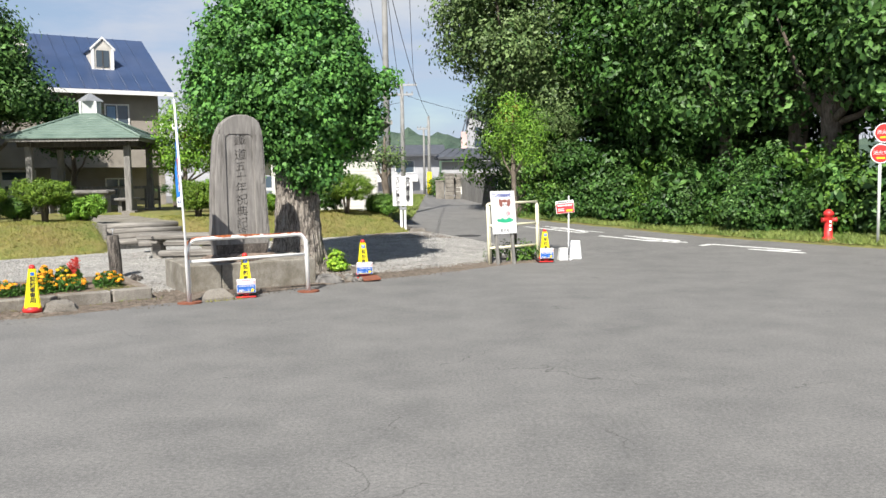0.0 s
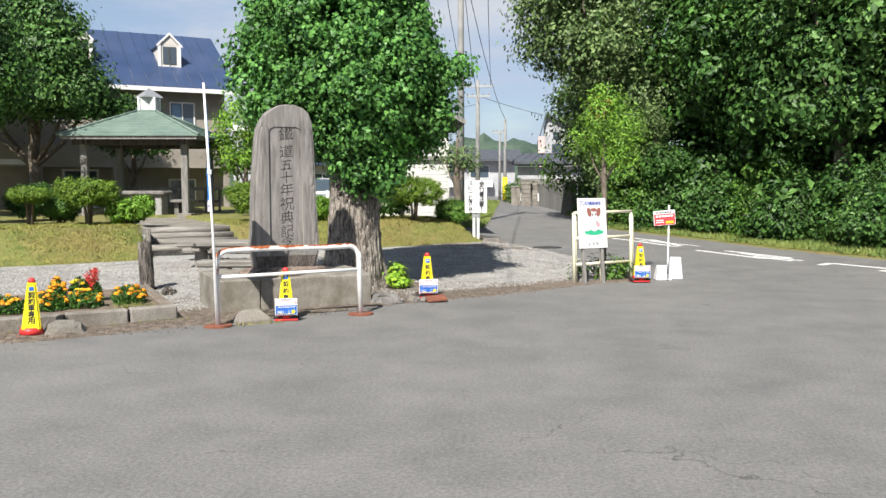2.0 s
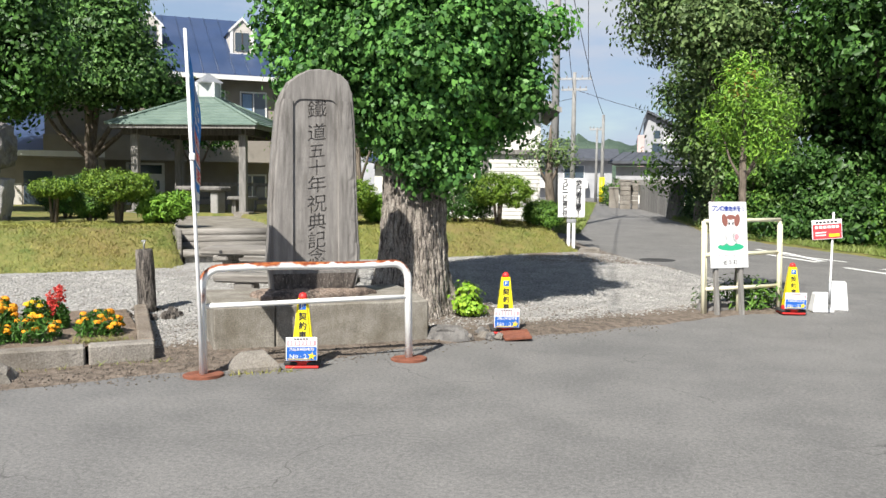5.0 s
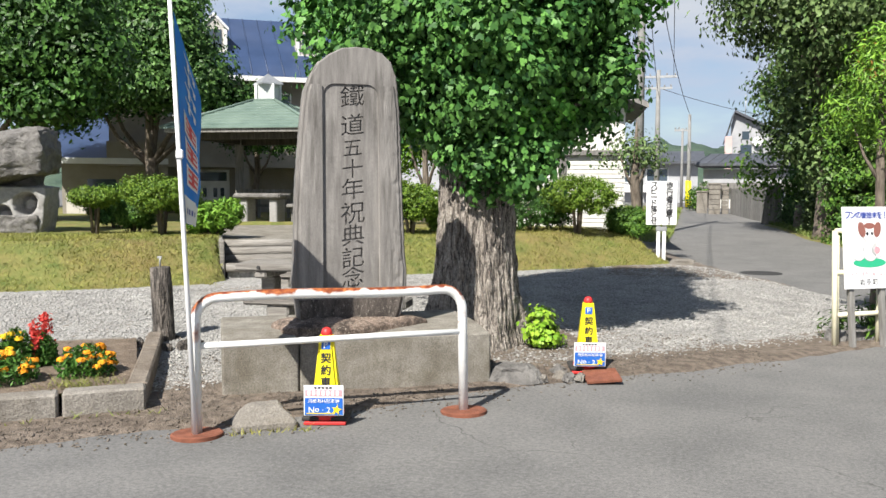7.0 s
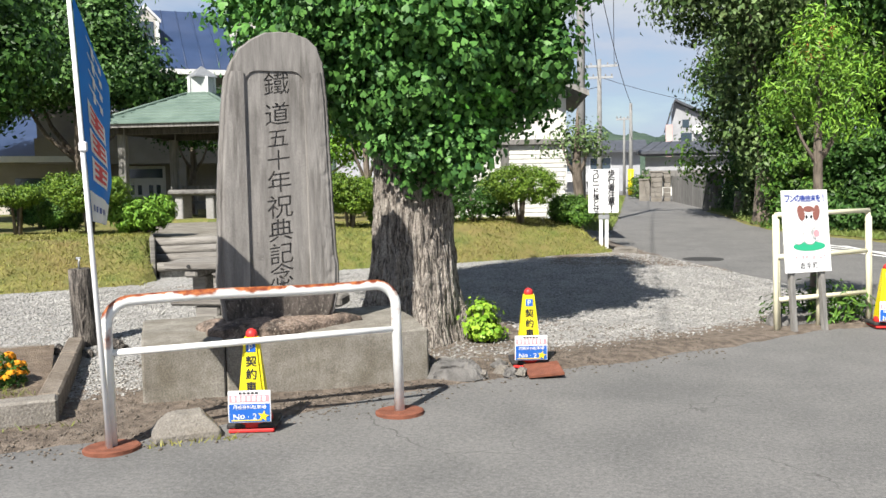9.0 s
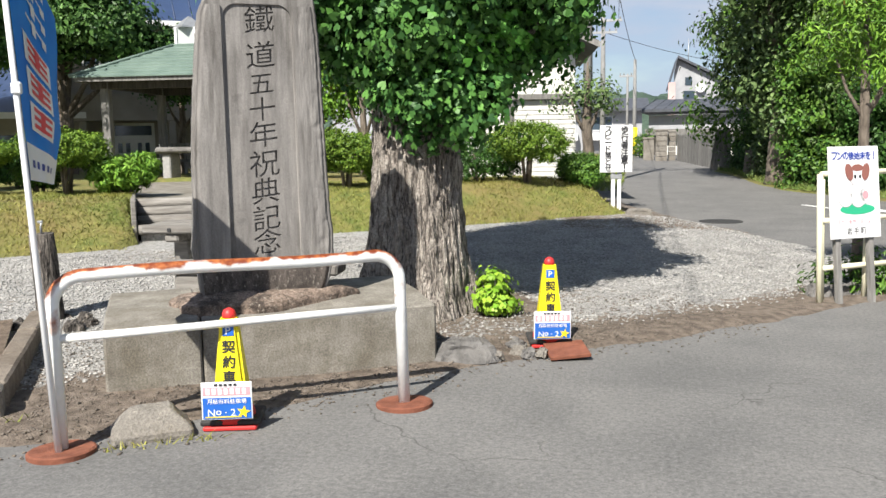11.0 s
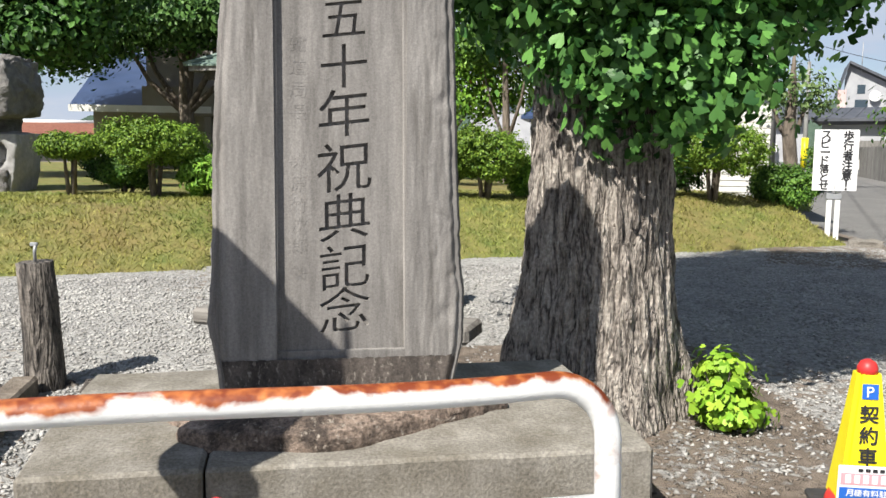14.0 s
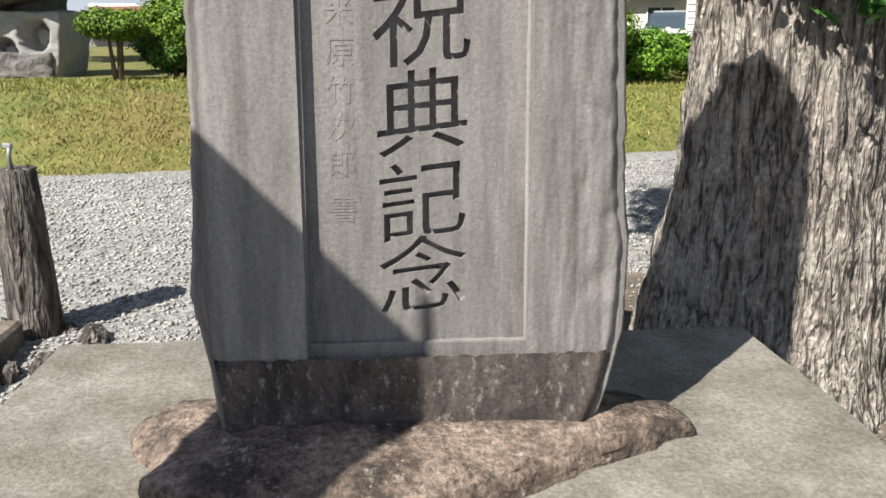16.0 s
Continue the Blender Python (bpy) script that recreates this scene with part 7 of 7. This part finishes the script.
cw = thing("gate_house", pose(1.15, 50.0, 0.45, 0, 0, -5), "small pale house with a dark sheet roof behind the gate", "house")
part("wall", box(-1.15, 3.4, 0, 4, -0.2, 1.95), M_WALLW, cw)
part("upper_wall", box(-1.17, 3.42, -0.02, 4.02, 1.30, 1.97), M_FARWALL, cw, "grey upper wall")
part("eave_band", box(-1.3, 3.6, -0.5, -0.022, 1.02, 1.30, 0.01), M_GREYW, cw, "grey porch roof edge")
vs = [(-1.55, -0.6, 2.1), (3.9, -0.6, 2.1), (3.9, 2.0, 2.66), (-1.0, 2.0, 2.66), (-1.55, 4.6, 2.1), (3.9, 4.6, 2.1)]
vs += [(a_, b_, c_ + 0.12) for a_, b_, c_ in vs]
part("roof", mesh_of("roof", vs, [(0, 1, 2, 3), (3, 2, 5, 4), (0, 3, 4), (6, 9, 8, 7), (9, 10, 11, 8), (6, 10, 9), (0, 6, 7, 1), (1, 7, 8, 2), (0, 4, 10, 6)]), M_ROOFD, cw)
for k in range(11):
    f = k / 10
    part("roof_seam", tube([(-1.5 + 5.3 * f, -0.6, 2.23), (-0.97 + 4.8 * f, 2.0, 2.79)], 0.02, 4), M_ROOFD, cw)
window_in(cw, 1.7, 2.5, 0.3, 0.95, -0.035)
part("entrance", box(-0.95, -0.35, -0.03, -0.004, -0.15, 1.0), M_DARKW, cw)
part("post", box(-1.2, -1.08, -0.48, -0.36, -0.2, 1.02), M_GREYW, cw)
lh = thing("long_house", pose(-3.4, 68.0, 0.35, 0, 0, 2), "long white two-storey row house with a grey roof", "house")
part("wall", box(-9, 3.2, 0, 6, -0.4, 2.9), M_FARWALL, lh)
vs = [(-9.5, -0.8, 2.85), (3.7, -0.8, 2.85), (3.7, 3, 3.7), (-9.5, 3, 3.7), (-9.5, 6.8, 2.85), (3.7, 6.8, 2.85)]
vs += [(a_, b_, c_ + 0.15) for a_, b_, c_ in vs]
part("roof", mesh_of("roof", vs, [(0, 1, 2, 3), (3, 2, 5, 4), (6, 9, 8, 7), (9, 10, 11, 8), (0, 6, 7, 1), (1, 7, 8, 2), (2, 8, 11, 5), (0, 3, 9, 6), (3, 4, 10, 9)]), M_ROOFD, lh)
for k in range(4):
    window_in(lh, -8 + 2.6 * k, -6.6 + 2.6 * k, 1.6, 2.5, -0.012)
    part("balcony", box(-8.3 + 2.6 * k, -6.3 + 2.6 * k, -0.7, -0.03, 0.9, 1.4), M_TRIM, lh, "white balcony front")
ap = thing("tall_house", pose(2.15, 75.0, 0, 0, 0, 0), "tall pale house with a dark roof and a pinkish chimney", "house")
part("wall", box(0.0, 3.6, 0, 5, -0.3, 5.0), M_FARWALL, ap)
vs = [(-0.4, -0.5, 5.0), (0.25, -0.5, 7.2), (4.2, -0.5, 5.2), (-0.4, 5.5, 5.0), (0.25, 5.5, 7.2), (4.2, 5.5, 5.2)]
vs += [(a_, b_, c_ + 0.18) for a_, b_, c_ in vs]
part("roof", mesh_of("roof", vs, [(0, 3, 4, 1), (1, 4, 5, 2), (6, 7, 10, 9), (7, 8, 11, 10), (0, 1, 7, 6), (1, 2, 8, 7), (2, 5, 11, 8), (0, 6, 9, 3)]), M_ROOFD, ap)
part("gable", mesh_of("gable", [(0.0, 0, 5.0), (3.6, 0, 5.0), (3.6, 0, 5.42), (0.25, 0, 7.1), (0.0, 0, 6.25)], [(0, 1, 2, 3, 4)]), M_FARWALL, ap)
part("chimney", box(-0.5, 0.0, -2.6, -2.1, -0.3, 5.3, 0.02), mat("pink_render", (0.52, 0.36, 0.34), (0.58, 0.44, 0.42), 1, 0.9), ap, "narrow pinkish chimney")
part("aerial", tube([(1.0, 0, 6.5), (1.0, 0, 8.6)], 0.03, 6), M_METAL, ap)
part("window", box(0.7, 1.5, -0.03, -0.004, 4.1, 4.8), M_GLASS, ap)
part("window", box(0.8, 1.3, -0.03, -0.004, 5.2, 5.8), M_GLASS, ap)
part("dish", tube([(1.9, -0.2, 5.0), (1.9, -0.3, 5.02)], [0.3, 0.36], 16), M_TRIM, ap, "white satellite dish")

nb = thing("neighbour_house", pose(-8.0, 45.0, 0.3, 0, 0, 20), "plain neighbouring house with a grey roof", "house")
part("wall", box(-2.5, 2.5, 0, 4, -0.3, 1.9), M_WALLW, nb)
vs = [(-3, -0.6, 1.85), (3, -0.6, 1.85), (3, 2, 3.2), (-3, 2, 3.2), (-3, 4.6, 1.85), (3, 4.6, 1.85)]
vs += [(a_, b_, c_ + 0.12) for a_, b_, c_ in vs]
part("roof", mesh_of("roof", vs, [(0, 1, 2, 3), (3, 2, 5, 4), (6, 9, 8, 7), (9, 10, 11, 8), (0, 6, 7, 1), (1, 7, 8, 2), (2, 8, 11, 5), (0, 3, 9, 6), (3, 4, 10, 9)]), M_ROOFD, nb)
window_in(nb, -1.5, -0.2, 0.7, 1.5, -0.012)
car = thing("parked_car", pose(-6.6, 33.5, 0.25, 0, 0, 70), "silver car parked behind the bank", "car")
bm = box(-1.9, 1.9, -0.78, 0.78, 0.25, 0.85, 0.12, segs=3)
part("body", bm, M_METAL, car)
bm = box(-1.1, 1.2, -0.7, 0.7, 0.8, 1.4, 0.1, 0.75, segs=2)
part("cabin", bm, M_GLASS, car)
part("roof", box(-0.75, 0.85, -0.52, 0.52, 1.36, 1.43, 0.03), M_METAL, car)
for sx_ in (-1.2, 1.2):
    for sy_ in (-0.7, 0.7):
        w_ = part("wheel", tube([(sx_, sy_ - 0.1, 0.28), (sx_, sy_ + 0.1, 0.28)], 0.3, 18), M_BLACK, car)
wf = thing("white_fence", pose(-5.6, 29.0, 0.55, 0, 0, 20), "white railing behind the bank", "fence")
for z_ in (0.35, 0.6):
    part("rail", box(-2.5, 2.5, -0.02, 0.02, z_, z_ + 0.09), M_TRIM, wf)
for k in range(6):
    part("post", box(-2.5 + k, -2.42 + k, -0.03, 0.03, -0.2, 0.72), M_TRIM, wf)

for i, (x_, y_, w_, h_) in enumerate(((-60, 520, 260, 29), (90, 620, 300, 34), (-340, 560, 260, 36), (420, 700, 320, 32))):
    bm = bmesh.new()
    bmesh.ops.create_grid(bm, x_segments=90, y_segments=30, size=1)
    for v in bm.verts:
        r2 = max(0.0, 1 - v.co.x ** 2) * max(0.0, 1 - v.co.y ** 2)
        q = Vector((v.co.x * w_, v.co.y * 120, 0))
        v.co = (q.x, q.y, h_ * r2 ** 0.7 * (0.8 + 0.5 * noise.noise(q * 0.011 + Vector((i, 0, 0)))) + (noise.noise(q * 0.09) * 5 + noise.noise(q * 0.2) * 3) * min(1, r2 * 4) - 2)
    add("wooded_hill", from_bm("wooded_hill", bm), L_FAR, None, "low wooded hill on the skyline", "hill", "structure", m=pose(x_, y_, 0))

# ---------- the wood on the other side of the lane ----------
rng = np.random.default_rng(77)


def wood_tree(f, back, h_, r_, mat_, seed, label, name="woodland_tree", size=0.17, clumps=420, low=0.9, wide=1.0, extra=None):
    p, nn = verge_at(f)
    q = p + nn * back
    r = np.random.default_rng(seed)
    bl = []
    for k in range(11):
        a_ = r.uniform(0, 6.283)
        zz = low + (h_ - low) * (0.12 + 0.8 * k / 10)
        wd_ = r_ * (0.95 - 0.55 * max(0, k / 10 - 0.5) * 1.6)
        bl.append((math.cos(a_) * wd_ * 0.5, math.sin(a_) * wd_ * 0.5, zz, wd_ * r.uniform(0.5, 0.8) * wide, wd_ * r.uniform(0.5, 0.8) * wide, h_ * 0.1 + 0.25))
    bl.insert(0, (0, 0, h_ * 0.8, r_ * 0.7, r_ * 0.7, h_ * 0.2))
    return tree(name, q.x, q.y, road_z(q.x, q.y) + 0.12 + 0.03 * back, h_, 0.07 + 0.02 * h_, bl, mat_, r, label, int(clumps * 0.30), 86, 0.30, size, fork=h_ * 0.3, inner=0.4, extra=extra, group="trees of the wood")


au = ([(0, 0, 6.2, 1.2, 1.0, 0.8)], 40, 20, 0.25, 0.16, L_AUTUMN)
wood_tree(1.0, 1.6, 7.6, 2.0, L_MID, 1, "olive-green leafy tree at the lane's edge", size=0.15, clumps=700)
wood_tree(1.8, 0.25, 10.0, 2.5, L_OLIVE, 2, "tall silvery olive-green tree overhanging the lane", size=0.14, clumps=1700, low=2.2)
wood_tree(1.8, 0.9, 5.6, 1.7, L_OLIVE, 3, "olive-green tree leaning over the lane", size=0.13, clumps=520)
wood_tree(2.5, 3.4, 8.6, 2.3, L_DARK, 4, "tall tree with a few turning leaves", size=0.16, clumps=520, low=2.6, extra=au)
tree("young_tree", 1.27, 15.45, 0.03, 2.9, 0.045, [(0, 0, 2.3, 0.42, 0.4, 0.55), (0.25, 0, 1.95, 0.3, 0.3, 0.28), (-0.25, 0.05, 2.05, 0.3, 0.3, 0.3), (0.05, 0, 2.75, 0.26, 0.26, 0.3), (0.35, 0, 2.3, 0.25, 0.25, 0.25)], L_LIGHT,
     np.random.default_rng(5), "young bright green tree on a bare pale stem", 210, 22, 0.09, 0.07, fork=1.6, kind="strip", inner=0.7, extra=([(-0.1, -0.2, 2.6, 0.25, 0.2, 0.2)], 8, 12, 0.06, 0.05, L_AUTUMN))
wood_tree(3.0, 3.6, 9.0, 2.4, L_PARK, 6, "tall dark green tree in the wood", clumps=520, low=2.6)
wood_tree(3.35, 2.8, 8.8, 2.4, L_PARK, 7, "tall dark green tree in the wood", clumps=560, low=2.8)
wood_tree(3.75, 3.4, 9.2, 2.5, L_PARK, 8, "tall green tree in the wood", size=0.2, clumps=560, low=2.4)
wood_tree(4.15, 2.9, 9.0, 2.4, L_PARK, 9, "tall dark leafy tree in the wood", size=0.2, clumps=560, low=2.2)
wood_tree(4.6, 3.2, 9.0, 2.4, L_PARK, 10, "tall green tree in the wood", size=0.2, clumps=560, low=1.6)
wood_tree(4.95, 3.4, 8.6, 2.3, L_MID, 11, "yellowish green tree in the wood", size=0.16, clumps=520)
wood_tree(5.4, 3.6, 8.6, 2.4, L_DARK, 12, "tall dark tree in the wood", clumps=420)
# filler trees in the darkest leaf colour, standing in for deep shade
for k, (f, back) in enumerate(((2.1, 3.0), (2.35, 4.2), (2.6, 5.4), (2.75, 2.6))):
    wood_tree(f, back, 9.0, 2.5, L_DARK, 50 + k, "dense green tree behind the lane's edge, leaf colour darkened as in deep shade", clumps=620, size=0.2)
# back row: shade inside the wood is put into the dark leaf colour
for k in range(7):
    wood_tree(1.6 + 0.62 * k, 6.8, 9.6, 2.7, L_DARK, 30 + k, "tall tree deep in the wood, leaf colour darkened as in shade", clumps=330, size=0.26)
for k in range(7):
    p, nn = verge_at(1.15 + 0.2 * k)
    r = np.random.default_rng(400 + k)
    q = p + nn * (0.95 + 0.25 * math.sin(k * 2.7))
    h_ = 2.7 + 0.8 * math.sin(k * 1.7)
    t = thing("vine_thicket", pose(q.x, q.y, road_z(q.x, q.y) + 0.08), ("dark green thicket of vines", "green leafy thicket", "olive-green tangled thicket")[k % 3] + " beside the lane", "bush", "thickets beside the lane")
    bl = [(r.uniform(-0.3, 0.3), r.uniform(-0.3, 0.3), h_ * z_, 0.62, 0.6, h_ * 0.2) for z_ in (0.15, 0.35, 0.55, 0.75, 0.9)]
    foliage("leaves", r, bl, 190, 40, 0.13, 0.10, (L_DARK, L_MID, L_OLIVE)[k % 3], t, ("kite", "strip")[k % 2], floor=-0.05, inner=0.4)
    part("stem", tube([(0, 0, -0.1), (0.1, 0.05, h_ * 0.8)], [0.06, 0.015], 7), M_BARK2, t)
for k in range(8):
    f = 2.6 + 0.4 * k
    p, nn = verge_at(f)
    r = np.random.default_rng(300 + k)
    q = p + nn * (1.9 + 0.5 * math.sin(k * 2.3))
    h_ = 1.7 + 0.5 * math.sin(k * 1.9 + 1)
    t = thing("edge_sapling", pose(q.x, q.y, road_z(q.x, q.y) + 0.1), ("broad-leaved green sapling", "pale green leafy sapling", "large-leaved vine-hung sapling")[k % 3] + " at the edge of the wood", "tree", "saplings along the wood")
    part("trunk", tube([(0, 0, -0.1), (0.1 * math.sin(k), 0, h_ * 0.5), (0.25 * math.sin(k), 0.1, h_)], [0.05, 0.035, 0.01], 7), M_BARK2, t)
    bl = [(r.uniform(-0.6, 0.6), r.uniform(-0.4, 0.4), h_ * z_, r.uniform(0.35, 0.7), r.uniform(0.3, 0.6), r.uniform(0.15, 0.3)) for z_ in (0.35, 0.48, 0.6, 0.7, 0.82, 0.95, 1.02)]
    foliage("leaves", r, bl, 36, 14, 0.14, 0.15 + 0.04 * (k % 3), (L_PARK, L_MID, L_PARK)[k % 3], t, "kite", inner=0.5)
for k in range(30):
    f = 0.7 + k * 0.155
    p, nn = verge_at(f)
    r = np.random.default_rng(100 + k)
    q = p + nn * ((1.25 if f < 4.5 else 1.7) + 0.35 * math.sin(k * 1.7))
    h_ = 0.75 + 0.25 * math.sin(k * 2.1) + (0.5 if f > 2.2 else 0.2)
    t = thing("undergrowth_bush", pose(q.x, q.y, road_z(q.x, q.y) + 0.1), ("green", "yellow-green", "dark green", "fresh green", "deep green")[k % 5] + " tangled bush at the edge of the wood", "bush", "undergrowth along the verge")
    w_ = 0.62 + 0.15 * math.sin(k * 3)
    bl = [(0, 0, h_ * 0.45, w_, w_, h_ * 0.5), (0.35, 0.3, h_ * 0.6, w_ * 0.7, w_ * 0.7, h_ * 0.45), (-0.35, 0.1, h_ * 0.35, w_ * 0.7, w_ * 0.7, h_ * 0.4), (0.2, 0.6, h_ * 0.9, w_ * 0.8, w_ * 0.6, h_ * 0.5)]
    foliage("leaves", r, bl, 120, 40, 0.12, 0.085 + 0.03 * (k % 3), (L_MID, L_PARK, L_DARK, L_PARK, L_DARK)[k % 5], t, ("kite", "strip")[k % 4 == 0], floor=-0.05, inner=0.4)
    for j in range(3):
        part("stem", tube([(0, 0, -0.1), (0.2 * math.cos(j * 2), 0.2 * math.sin(j * 2), h_ * 0.7)], [0.02, 0.006], 6), M_BARK2, t)
st_ = thing("tree_stump", pose(2.45, 32.2, 0.25), "sawn-off grey tree stump at the verge", "stump")
part("trunk", tube([(0, 0, -0.1), (0, 0, 0.15), (0.02, 0, 0.72)], [0.24, 0.2, 0.18], 16, 0.06, random.Random(5)), M_BARK2, st_)
